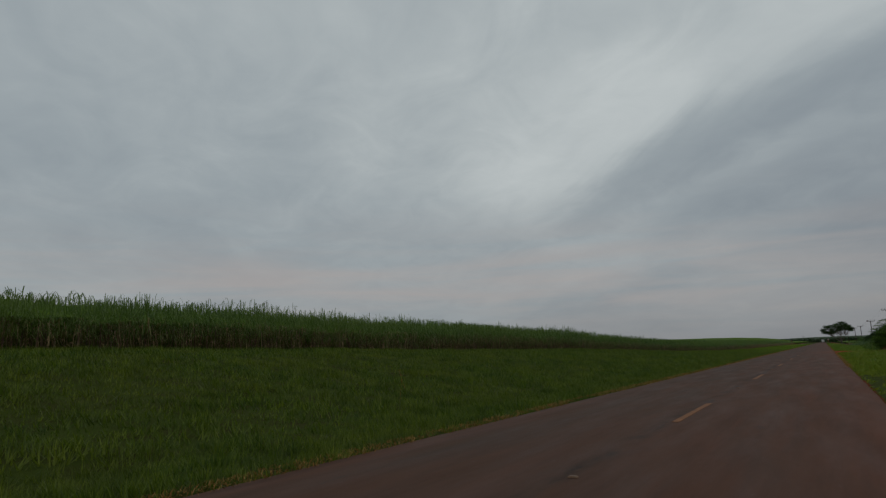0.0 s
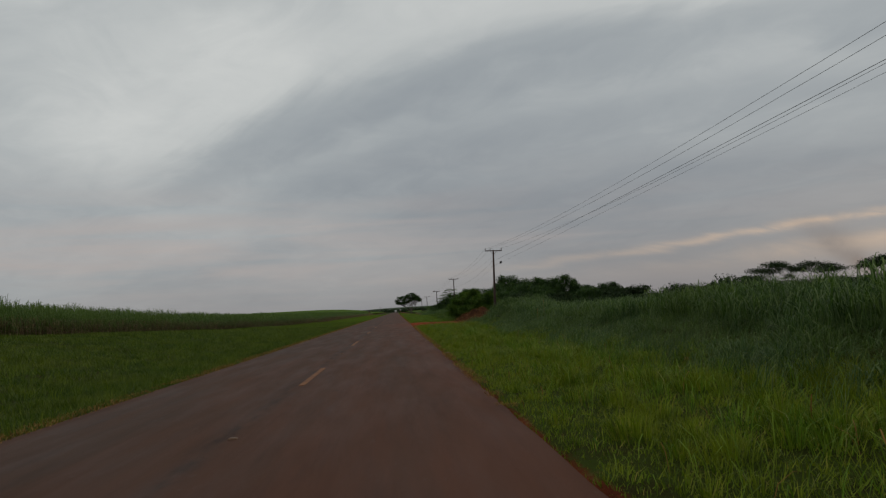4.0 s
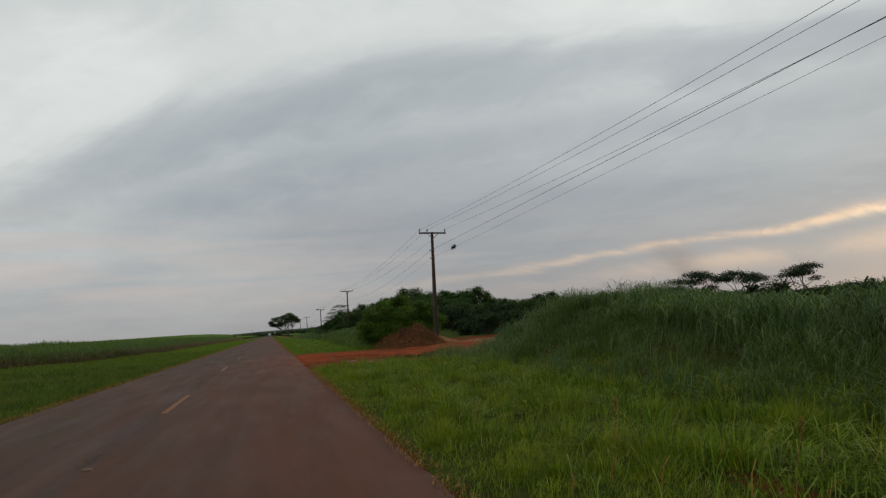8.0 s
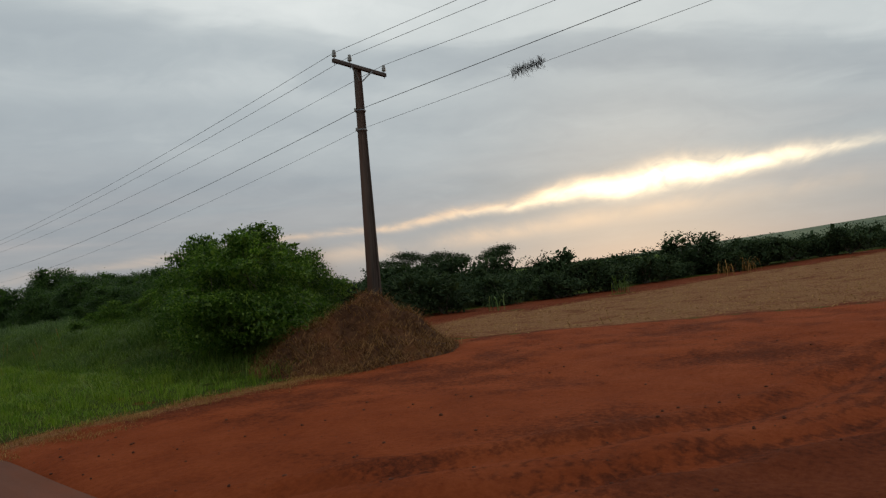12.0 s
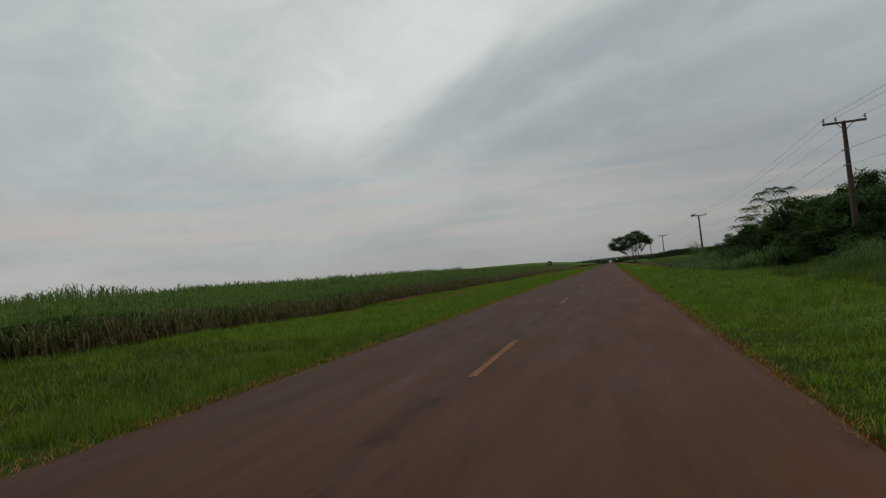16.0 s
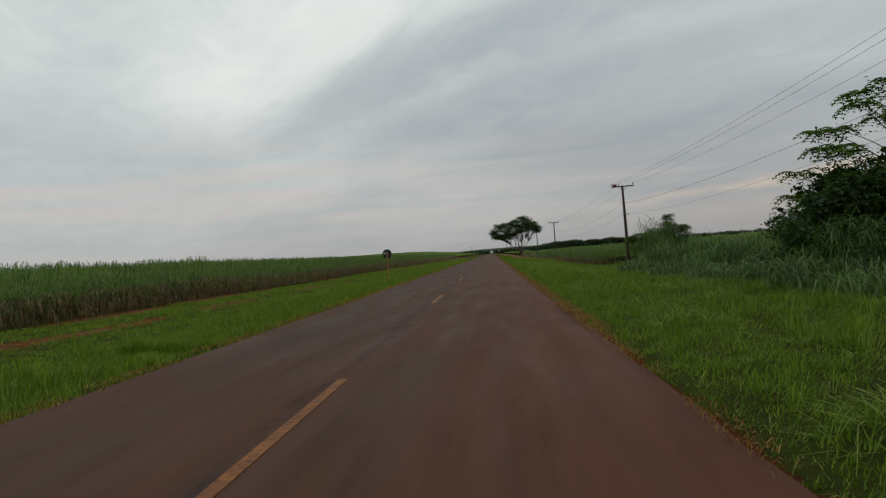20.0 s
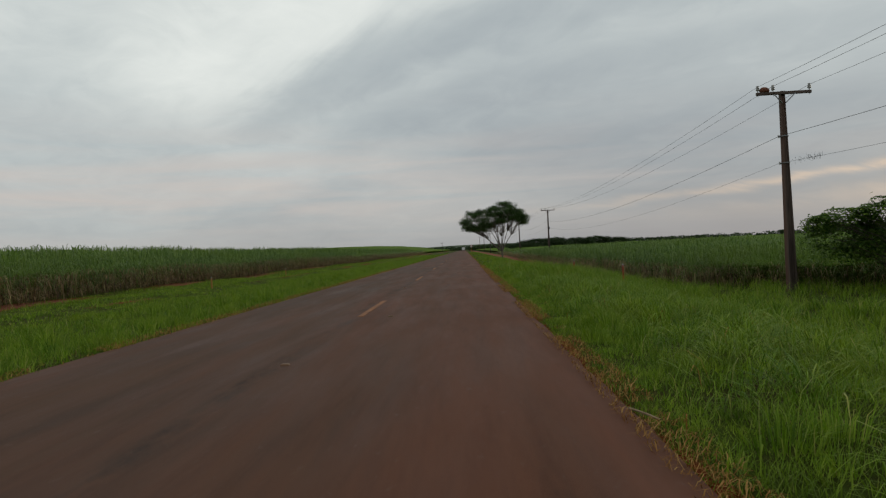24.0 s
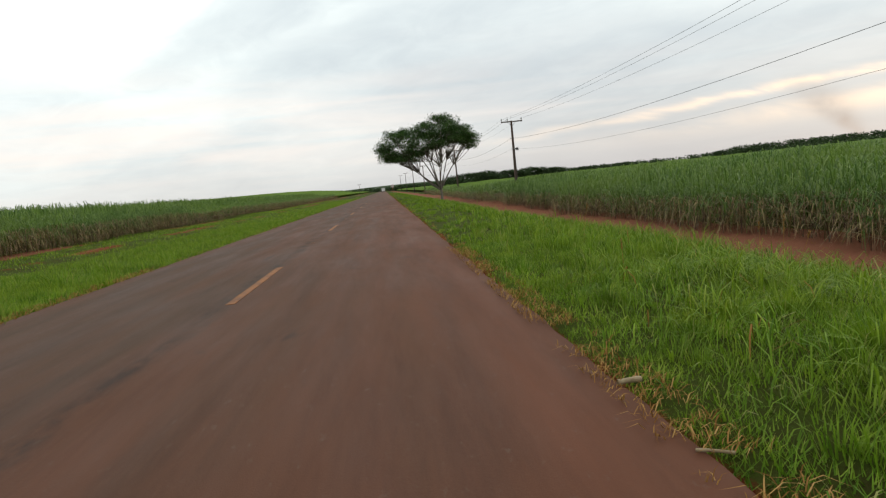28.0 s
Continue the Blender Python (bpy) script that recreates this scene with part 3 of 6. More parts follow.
def joined(pieces):
    V, F, k = [], {}, 0
    for v, f in pieces:
        V.append(np.asarray(v, float).reshape(-1, 3))
        for g in (f if isinstance(f, list) else [f]):
            g = np.asarray(g)
            F.setdefault(g.shape[1], []).append(g + k)
        k += len(V[-1])
    return np.concatenate(V), [np.concatenate(g) for g in F.values()]


def blades(P, h, w, az, lean):
    """Bent grass blades of three triangles each."""
    n = len(P)
    d = np.stack([np.cos(az), np.sin(az), np.zeros(n)], 1)
    s = np.stack([-np.sin(az + 0.5), np.cos(az + 0.5), np.zeros(n)], 1) * (w / 2)[:, None]
    up = np.array([0, 0, 1.0])
    mid = P + up * (h * 0.58)[:, None] + d * (h * lean * 0.32)[:, None]
    tip = P + up * (h * (1 - 0.28 * lean))[:, None] + d * (h * lean)[:, None]
    V = np.stack([P - s, P + s, mid - s * 0.8, mid + s * 0.8, tip], 1)
    k = (np.arange(n) * 5)[:, None, None]
    F = (np.array([[0, 1, 3], [0, 3, 2], [2, 3, 4]])[None] + k).reshape(-1, 3)
    return V.reshape(-1, 3), F


def arched(P, rise, reach, drop, w, az):
    """Arching leaves: out of P they rise, bend over and hang; five triangles each."""
    n = len(P)
    d = np.stack([np.cos(az), np.sin(az), np.zeros(n)], 1)
    s = np.stack([-np.sin(az), np.cos(az), np.zeros(n)], 1) * (w / 2)[:, None]
    up = np.array([0, 0, 1.0])
    a = P + d * (reach * 0.22)[:, None] + up * (rise * 0.72)[:, None]
    b = P + d * (reach * 0.60)[:, None] + up * rise[:, None]
    c = P + d * reach[:, None] + up * (rise - drop)[:, None]
    V = np.stack([P - s * 0.6, P + s * 0.6, a - s, a + s, b - s * 0.8, b + s * 0.8, c], 1)
    k = (np.arange(n) * 7)[:, None, None]
    F = (np.array([[0, 1, 3], [0, 3, 2], [2, 3, 5], [2, 5, 4], [4, 5, 6]])[None] + k).reshape(-1, 3)
    return V.reshape(-1, 3), F


def leaf_quads(C, size, flat=0.4):
    """Small folded leaves round the points C: two triangles each, turned every way, more level where flat is high."""
    n = len(C)
    az = uni(0, 2 * np.pi, n)
    tilt = RNG.normal(0, 1 - flat, n) * 0.9
    a = np.stack([np.cos(az) * np.cos(tilt), np.sin(az) * np.cos(tilt), np.sin(tilt)], 1)
    b = np.stack([-np.sin(az), np.cos(az), RNG.normal(0, 0.35, n)], 1)
    size = np.broadcast_to(size, n) * uni(0.7, 1.3, n)
    L, W = (a * size[:, None]), (b * (size * 0.32)[:, None])
    V = np.stack([C - L * 0.5, C + W, C + L * 0.5 - [0, 0, 0.04], C - W], 1)
    k = (np.arange(n) * 4)[:, None, None]
    F = (np.array([[0, 1, 2], [0, 2, 3]])[None] + k).reshape(-1, 3)
    return V.reshape(-1, 3), F


def shell_points(n, centre, radii, rough=0.35, low=-0.7):
    """Points in the outer part of a blob, none far below it."""
    d = RNG.normal(size=(n * 2, 3))
    d /= np.linalg.norm(d, axis=1)[:, None]
    d = d[d[:, 2] > low][:n]
    r = 1 - rough * RNG.random(len(d)) ** 1.6
    return np.asarray(centre) + d * r[:, None] * np.asarray(radii)


# ---------------------------------------------------------------- the lie of the land
ROAD_L, ROAD_R = -3.57, 3.64
taller = lambda y: np.interp(y, [40, 60, 92, 110, 130, 155, 178], [0.30, 0.28, 0.22, 0.16, 0.12, 0.0, -0.20])
cane_front = lambda y: -np.interp(y, [60, 100, 128, 150, 178, 400], [24, 21.5, 18, 15, 14, 14])


def wood_edge(x, y):
    """Metres beyond the far edge of the cut field."""
    return np.maximum((y + 0.3 * x - 123.5) / 1.04, x - 76)


def ground_z(x, y):
    x, y = np.asarray(x, float), np.asarray(y, float)
    z = np.full(np.broadcast(x, y).shape, 0.0)
    # left: the verge climbs to the cane at first, and lies level further on
    rise = np.interp(y, [-50, 17, 40, 60, 75, 92, 110, 130, 146, 155, 165, 175], [2.15, 2.1, 1.70, 1.57, 1.36, 0.93, 0.46, 0.28, 0.18, 0.14, 0.04, 0.0])
    front = -cane_front(y)
    k = ss(-x, 6.0, front - 0.5)
    z += rise * k * (x < 0)
    beyond = np.maximum(-x - front, 0)
    z += ((0.035 - 0.022 * ss(y, 85, 125) * (1 - ss(y, 165, 205))) * np.minimum(beyond, 26) + (0.006 + 0.008 * ss(y, 90, 140)) * np.minimum(np.maximum(beyond - 26, 0), 250)) * (x < 0)
    z += 0.012 * np.clip(y - 400, 0, 500) * ss(-x, 20, 90)
    # shallow dip beside the road on the left
    z -= 0.10 * np.exp(-((x + 5.8) / 1.6) ** 2)
    # right: a grown bank, a yard of earth, a second bank, then falling ground
    b1 = ss(x, 7.8, 11.0) * (1 - ss(x, 15, 26)) * (1 - ss(y, 82, 88.5))
    z += b1 * (0.62 + 0.85 * np.exp(-((y - 78.5) / 4.5) ** 2) * np.exp(-((x - 12) / 3.5) ** 2))
    far = ss(y, 116, 136)
    b2 = ss(x, 8.6, 12.0) * (1 - ss(x, 13.6 + 3.4 * far, 17 + 9 * far)) * ss(y, 106, 110) * (1 - ss(y, 152, 172))
    z -= 0.24 * ss(x, 4.6, 11.0) * ss(y, 86, 92) * (1 - ss(y, 124, 150))
    z += 0.18 * ss(-x, 8.4, 10.8) * ss(y, 158, 178)
    z += b2 * 0.85
    low = ss(y, 185, 222) * ss(x, 5.2, 11.5)
    z -= 0.98 * low
    z -= 0.35 * ss(x, 8.5, 10.5) * (1 - ss(x, 12, 15)) * ss(y, 166, 176) * (1 - ss(y, 196, 206))
    z -= 4.6 * ss(wood_edge(x, y), 2, 40) * ss(x, 42, 74) * (1 - ss(y, 205, 300))
    z += 0.06 * (vnoise(x, y, 2.6, 3) - 0.5) * ss(np.abs(x), 4.2, 6) + 0.16 * (vnoise(x, y, 7.0, 5) - 0.5) * ss(np.abs(x), 6, 10)
    # wheel ruts and lumps in the yard
    yard = in_yard(x, y)
    for line, side in ((RUT_A, 0.0), (RUT_A, 1.0), (RUT_B, 0.0), (RUT_B, 1.1)):
        rut = np.abs(y - side - np.interp(x, *line))
        z = z - yard * (0.05 * np.exp(-(rut / 0.20) ** 2) - 0.035 * np.exp(-((rut - 0.42) / 0.16) ** 2))
    z += yard * (0.05 * (vnoise(x, y, 0.9, 71) - 0.5) + 0.03 * (vnoise(x, y, 0.35, 72) - 0.5) + 0.02)
    # the crown of the road stands a hand above its bed
    z -= 0.10 * (1 - ss(np.abs(x), 3.45, 3.95))
    z -= 0.02
    return z


# wheel tracks that swing from the road over the yard: x and y of their lines
RUT_A = ([3.6, 4.6, 6.0, 7.1, 8.3, 10.1, 12.3, 14.6, 18, 26], [97.2, 95.8, 94.6, 94.15, 94.2, 94.6, 94.75, 94.6, 94.0, 92.5])
RUT_B = ([3.6, 5.0, 6.4, 7.8, 9.1, 10.8, 13.0, 14.9, 18, 26], [99.4, 98.2, 97.3, 96.5, 96.0, 95.75, 95.4, 94.9, 94.1, 92.7])


def trodden(x, y):
    """Orange dust ground fine by wheels."""
    k = 0.85 * ss(y - np.interp(x, *RUT_B), -0.2, 2.2) * (0.45 + 0.7 * vnoise(x, y, 2.4, 73))
    for line, wide in ((RUT_A, 1.0), (RUT_B, 1.1)):
        d = y - 0.5 * wide - np.interp(x, *line)
        k = np.maximum(k, np.exp(-(d / (0.80 * wide)) ** 4) * (0.62 + 0.30 * np.cos(d * 21) + 0.5 * (vnoise(x * 0.3, d, 0.16, 75) - 0.5)))
    return np.maximum(k, (1 - ss(x, 4.2, 6.4)) * ss(y, 91, 94))


def packed(x, y):
    """Greyish ground packed hard beside the road."""
    return 0.62 * np.exp(-((x - 6.9) / 1.3) ** 2 - ((y - 92.2 - 0.3 * (x - 6.8)) / 0.9) ** 2) * (0.2 + 1.3 * vnoise(x, y, 0.5, 74))


def in_yard(x, y):
    """1 on the bare red yard beside the road."""
    near = ss(y + 0.12 * x, 89.0, 90.6)
    farb = 1 - ss(y + 1.42 * x, 126.5, 128.5)
    side = 1 - ss(y - 0.16 * np.minimum(x - 3.6, 9), 104.6, 106.2)
    return near * farb * side * ss(x, 2.5, 3.6)


def stubble(x, y):
    return ss(y + 1.42 * x, 126.5, 129) * (1 - ss(y + 0.27 * x, 117.6, 118.8)) * ss(x, 13.5, 15) * (1 - ss(x, 70, 76)) * ss(y, 84, 88)


def bald(x, y):
    """Bare spots in the right-hand verge."""
    k = ss(0.75 * vnoise(x, y, 1.3, 77) + 0.25 * vnoise(x, y, 0.4, 78), 0.75, 0.88)
    return k * ss(x, 3.7, 4.0) * (1 - ss(x, 6.2, 7.5)) * ss(y, 40, 50) * (1 - 0.7 * ss(y, 108, 114))


def tracks(x, y):
    left = (np.exp(-((x + 9.9 + 0.4 * (vnoise(0 * x, y, 9.0, 31) - 0.5)) / 0.36) ** 2) * 0.75 * ss(vnoise(x, y, 3.2, 32), 0.25, 0.6) + ss(-x, 12.3, 12.9) * (1 - ss(-x, 14.4, 15.2)) * (0.30 + 0.60 * ss(vnoise(x, y, 4.5, 33), 0.30, 0.60))) * ss(y, 148, 168)
    right = ss(x, 9.2, 10.0) * (1 - ss(x, 13.6, 14.4)) * ss(y, 246, 256)
    return np.maximum(left, right)


def build_ground():
    g = lambda *spans: np.unique(np.concatenate([np.arange(a, b, s) for a, b, s in spans]).round(3))
    xs = g((-4500, -400, 410), (-400, -60, 34), (-60, -26, 3.4), (-26, -8, 1.0), (-8, -3, 0.5), (-3, 3.4, 1.6), (3.4, 15, 0.12), (15, 16, 0.33), (16, 26, 0.6), (26, 80, 2.7), (80, 400, 16), (400, 4600, 420))
    ys = g((-1500, -40, 73), (-40, -4, 4), (-4, 86, 1.6), (86, 89, 0.5), (89, 100, 0.11), (100, 108, 0.3), (108, 320, 1.8), (320, 520, 5), (520, 1200, 34), (1200, 4900, 370))
    X, Y = np.meshgrid(xs, ys)
    Z = ground_z(X, Y)
    n, m = X.shape
    i, j = np.meshgrid(np.arange(n - 1), np.arange(m - 1), indexing="ij")
    F = np.stack([i * m + j, i * m + j + 1, (i + 1) * m + j + 1, (i + 1) * m + j], -1).reshape(-1, 4)
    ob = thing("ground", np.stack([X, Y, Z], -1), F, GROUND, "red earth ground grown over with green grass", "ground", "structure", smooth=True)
    x, y = X.ravel(), Y.ravel()
    bare = np.maximum(np.maximum(in_yard(x, y), tracks(x, y)), 0.62 * bald(x, y))
    bare = np.maximum(bare, 1 - ss(np.abs(x - 0.03) - 0.12 * vnoise(x, y, 0.9, 17), 3.5, 3.84))
    bare = np.maximum(bare, 0.85 * ss(y + 0.27 * x, 117.8, 118.8) * (1 - ss(wood_edge(x, y), -1, 3)) * ss(x, 15, 17) * (1 - ss(x, 70, 76)))
    bare = np.maximum(bare, 0.9 * (y < 91) * ss(y + 0.15 * x, 84, 88) * ss(x, 6.8, 8) * (1 - ss(x, 16, 22)))
    bare = np.maximum(bare, 0.95 * stubble(x, y))
    dry = np.maximum(0.60 * stubble(x, y), 0.30 * np.exp(-((np.abs(x - 0.03) - 3.78) / 0.16) ** 2) * (1 - in_yard(x, y)))
    dry = np.maximum(dry, 0.85 * np.exp(-((x - 5.8) / 2.6) ** 2 - ((y + 0.1 * x - 89.5) / 1.0) ** 2) * (x > 3.8) * (0.5 + 0.9 * vnoise(x, y, 0.6, 67)))
    dry = np.maximum(dry, 0.62 * np.exp(-((y - 0.16 * (x - 3.6) - 105.1) / 0.5) ** 2) * (x > 3.8) * (x < 11))
    yard = in_yard(x, y)
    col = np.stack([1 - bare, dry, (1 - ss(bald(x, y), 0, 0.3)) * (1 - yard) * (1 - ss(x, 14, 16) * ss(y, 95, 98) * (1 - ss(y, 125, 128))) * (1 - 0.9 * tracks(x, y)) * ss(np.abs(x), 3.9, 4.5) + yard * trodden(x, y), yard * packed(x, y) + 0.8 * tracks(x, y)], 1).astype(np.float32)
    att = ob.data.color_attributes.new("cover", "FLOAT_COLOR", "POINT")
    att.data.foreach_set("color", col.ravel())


def build_road():
    ys = np.concatenate([np.arange(-120, 40, 1.0), np.arange(40, 265, 0.22), np.arange(265, 330, 1.0), np.arange(330, 1300, 10.0)])
    wob = lambda y, s: 0.025 * (vnoise(y, 0 * y, 1.1, s) - 0.5) + 0.03 * (vnoise(y, 0 * y, 5.5, s + 1) - 0.5) + 0.045 * (vnoise(y, 0 * y, 0.45, s + 2) - 0.5)
    cols = [ROAD_L + wob(ys, 3), *(np.full(len(ys), v) for v in np.linspace(-3.2, 3.2, 9)), ROAD_R + wob(ys, 8)]
    top = [np.stack([c, ys, 0.012 - 0.0018 * c * c * 0.6 + 0 * ys], 1) for c in cols]
    skirts = [np.stack([cols[0] - 0.05, ys, 0 * ys - 0.13], 1), *top, np.stack([cols[-1] + 0.05, ys, 0 * ys - 0.13], 1)]
    V = np.stack(skirts, 1)
    n, m = V.shape[:2]
    i, j = np.meshgrid(np.arange(n - 1), np.arange(m - 1), indexing="ij")
    F = np.stack([i * m + j, i * m + j + 1, (i + 1) * m + j + 1, (i + 1) * m + j], -1).reshape(-1, 4)
    road = thing("road", V, F, ASPHALT, "worn two-lane asphalt road dusted with red earth", "road", "structure", smooth=True)
    base = None
    for k in range(-2, 56):
        if base is None:
            bm = box_bm(0.13, 4.2, 0.006, (0, 2.1, 0.016), 0)
            bmesh.ops.subdivide_edges(bm, edges=[e for e in bm.edges if e.calc_length() > 2], cuts=10)
            base = part("lane_dash", bm, PAINT, road, "worn yellow centre-line dash")
            ob = base
        else:
            ob = base.copy()
            scene.collection.objects.link(ob)
        ob.location = (0.0, 12.87 + 16 * k, 0)
    stud = None
    for k in range(-2, 40):
        if stud is None:
            bm = box_bm(0.13, 0.09, 0.026, (0, 0, 0.022), 0.008, 0.72)
            stud = part("road_stud", bm, STUD, road, "pale yellow raised reflector stud")
            ob = stud
        else:
            ob = stud.copy()
            scene.collection.objects.link(ob)
        ob.location = (0.0, 12.87 + 16 * k + 10.25, 0)


STUD = plain_material("worn_reflector_plastic", (0.11, 0.055, 0.030), (0.20, 0.11, 0.06), 40.0, 0.6, 0.1, 0.002)

# ---------------------------------------------------------------- cane


def cane_strip(front, side, y0, y1, height, name, label):
    """The outer rows of a cane field as leaves and as dry stalks; side is -1 to the left of the road."""
    ys, depth = [], []
    for off, step in ((0.0, 0.34), (0.85, 0.40), (1.7, 0.55), (2.8, 0.8)):
        y = np.arange(y0, min(y1, 300), step)
        if y1 > 300:
            y = np.concatenate([y, np.arange(300, y1, step * 2.6)])
        ys.append(y + uni(-0.15, 0.15, len(y)))
        depth.append(off + uni(-0.3, 0.3, len(y)))
    y, d = np.concatenate(ys), np.concatenate(depth)
    d = d + (0.5 if side < 0 else 1.1) * (vnoise(y, 0 * y, 2.2, 11) - 0.5)
    x = front(y) + side * d
    wild = 1 - 0.75 * ss(y, 70, 130) if side < 0 else 0.7
    H = height * (0.97 - (0.09 if side < 0 else 0.05) * (ss(y, 75, 125) - (ss(y, 165, 205) if side < 0 else 0))) * (0.86 + (0.06 + 0.18 * wild) * vnoise(x, y, 2.2, 21) + 0.10 * vnoise(x, y, 9, 4)) * (1 + (0.02 + 0.07 * wild) * uni(-1, 1, len(x))) + (taller(y) if side < 0 else 0.0)
    P = np.stack([x, y, ground_z(x, y) - 0.03], 1)
    scale = np.where(y > 300, 1.9, 1.0)

    def rep(k, *arrays):
        return [np.repeat(a, k, axis=0) for a in arrays]
    # green leaves, arching over; the crowns are close, the lower leaves thin out
    near = np.where(y > 300, 9, 26 if side < 0 else 30)
    Q, h, sc = (np.repeat(v, near, axis=0) for v in (P, H, scale))
    m = len(Q)
    t = 0.12 + 0.88 * uni(0.0, 1.0, m) ** 0.55
    S = Q + np.stack([uni(-0.20, 0.20, m), uni(-0.20, 0.20, m), h * t * 0.84], 1)
    top = ss(t, 0.72, 1.0)
    soft = 1 - 0.45 * ss(Q[:, 1], 115, 150) if side < 0 else 1.0
    out = arched(S, uni(0.14, 0.46, m) * h / 2.2 * (1 + 0.30 * top) * soft, uni(0.28, 0.95, m) * sc * (1 - 0.66 * top), uni(0.10, 0.62, m) * (1 - (0.94 if side > 0 else 0.35 + 0.59 * (2 * soft - 1)) * top), uni(0.020, 0.036, m) * sc, uni(0, 2 * np.pi, m))
    leaf = thing(name, *out, CANE_LEAF, label, "sugarcane", "stuff", "sugarcane along the road")
    # hanging dry leaves and bare stalks of the outer rows
    outer = d < 1.5
    k = np.where(y[outer] > 150, 26, 15) if side < 0 else 26
    Q, h = rep(k, P[outer], H[outer])
    m = len(Q)
    z = h * uni(0.08, 0.58, m)
    S = Q + np.stack([-side * uni(-0.2, 0.5, m), uni(-0.25, 0.25, m), z], 1)
    up = uni(0.02, 0.16, m)
    b = arched(S, up, uni(0.15, 0.75, m) * (1.0 if side < 0 else 1.3), np.minimum(uni(0.10, 0.8, m), z + up), uni(0.014, 0.026, m), uni(0, 6.28, m))
    thing(name, *b, CANE_DRY, "tan dry cane leaves hanging along the field edge", "sugarcane", "stuff", "sugarcane along the road")
    inner = d < 2.6
    Q, h = rep(3, P[inner], H[inner])
    m = len(Q)
    Q = Q + np.stack([uni(-0.22, 0.22, m), uni(-0.22, 0.22, m), 0 * h], 1)
    thing(name, *blades(Q, h * uni(0.30, 0.80, m), uni(0.018, 0.030, m), uni(0, 6.28, m), uni(0.02, 0.45, m)), CANE_STEM,
          "brown and purple cane stalks standing under their leaves", "sugarcane", "stuff", "sugarcane along the road")
    return leaf


def cane_field(front, side, y0, y1, width, height, name, label):
    """The closed top of the field behind its outer rows, with loose leaves near the road."""
    ds = np.unique(np.concatenate([np.arange(1.9, 14, 0.55), np.arange(14, 60, 2.5), np.arange(60, width, 22)]))
    ys = np.unique(np.concatenate([np.arange(y0, min(300, y1), 0.8), np.arange(min(300, y1), y1, 9.0)]))
    D, Y = np.meshgrid(ds, ys)
    X = front(Y) + side * D
    low = height * (1 - (0.08 if side < 0 else 0.0) * ss(Y, 75, 125) * (1 - ss(Y, 165, 205)))
    H = low * (0.62 + 0.30 * vnoise(X, Y, 1.3, 31) + 0.16 * vnoise(X, Y, 5.0, 32))
    Z = ground_z(X, Y) + H * (0.62 + 0.38 * ss(D, 1.9, 4.5)) + 0.12 * height * ss(D, 3, 12) + (taller(Y) if side < 0 else 0.0)
    n, m = X.shape
    V = np.stack([X, Y, Z], -1)
    # under its eave the canopy slants back to the ground, in the shade of the leaves
    fx = X[:, 0] + side * 4.0
    foot = np.stack([fx, Y[:, 0], ground_z(fx, Y[:, 0])], -1)[:, None]
    V = np.concatenate([foot, V], 1)
    m += 1
    i, j = np.meshgrid(np.arange(n - 1), np.arange(m - 1), indexing="ij")
    F = np.stack([i * m + j, i * m + j + 1, (i + 1) * m + j + 1, (i + 1) * m + j], -1).reshape(-1, 4)
    thing(name, V, F, CANE_TOP, label, "sugarcane field", "stuff", smooth=True)
    y0 = max(y0, 0)
    for d0, d1, dens, big in ((1.2, 9, 14.0 if side < 0 else 20.0, 1.0), (9, 22, 3.0, 1.5), (22, 60, 0.6, 2.6)):
        y1 = min(y1, 320 if side > 0 and d1 < 10 else 420)
        area = (min(y1, 420) - y0) * (d1 - d0)
        k = int(area * dens)
        y, d = uni(y0, min(y1, 420), k), uni(d0, d1, k)
        x = front(y) + side * d
        low = height * (1 - (0.08 if side < 0 else 0.0) * ss(y, 75, 125) * (1 - ss(y, 165, 205)))
        h = low * (0.62 + 0.30 * vnoise(x, y, 1.3, 31) + 0.16 * vnoise(x, y, 5.0, 32)) + 0.12 * height * ss(d, 3, 12) + (taller(y) if side < 0 else 0.0)
        P = np.stack([x, y, ground_z(x, y) + h - 0.12], 1)
        out = arched(P, uni(0.25, 0.6, k), uni(0.15, 0.5, k) * big, uni(0.0, 0.2, k), uni(0.030, 0.048, k) * big, uni(0, 6.28, k))
        thing(name, *out, CANE_LEAF, "green arching sugarcane leaves over the field", "sugarcane", "stuff", "sugarcane along the road")


CANE_TOP = plain_material("cane_canopy", (0.050, 0.100, 0.014), (0.130, 0.195, 0.030), 3.5, 0.95, 1.0, 0.2, spec=0.03)

# ---------------------------------------------------------------- grass


def scatter(x0, x1, y0, y1, dens, keep=None, tuft=18, spread=0.07):
    """Blades gathered in tufts, with thinner ground between."""
    n = int((x1 - x0) * (y1 - y0) * dens / tuft)
    x, y = uni(x0, x1, n), uni(y0, y1, n)
    ok = RNG.random(n) < 0.22 + 0.78 * ss(vnoise(x, y, 0.6, 40) * 0.35 + vnoise(x, y, 1.1, 41) * 0.45 + vnoise(x, y, 2.9, 42) * 0.35, 0.36, 0.66)
    if keep is not None:
        ok &= RNG.random(n) < keep(x, y)
    x, y = x[ok], y[ok]
    m = np.maximum(3, (tuft * uni(0.5, 1.7, len(x)))).astype(int)
    x, y = np.repeat(x, m), np.repeat(y, m)
    TUFT[0], TUFT[1] = RNG.normal(0, 1, len(x)), RNG.normal(0, 1, len(x))
    return np.clip(x + TUFT[0] * spread, x0 - 0.03, x1 + 0.2), y + TUFT[1] * spread


TUFT = [0, 0]


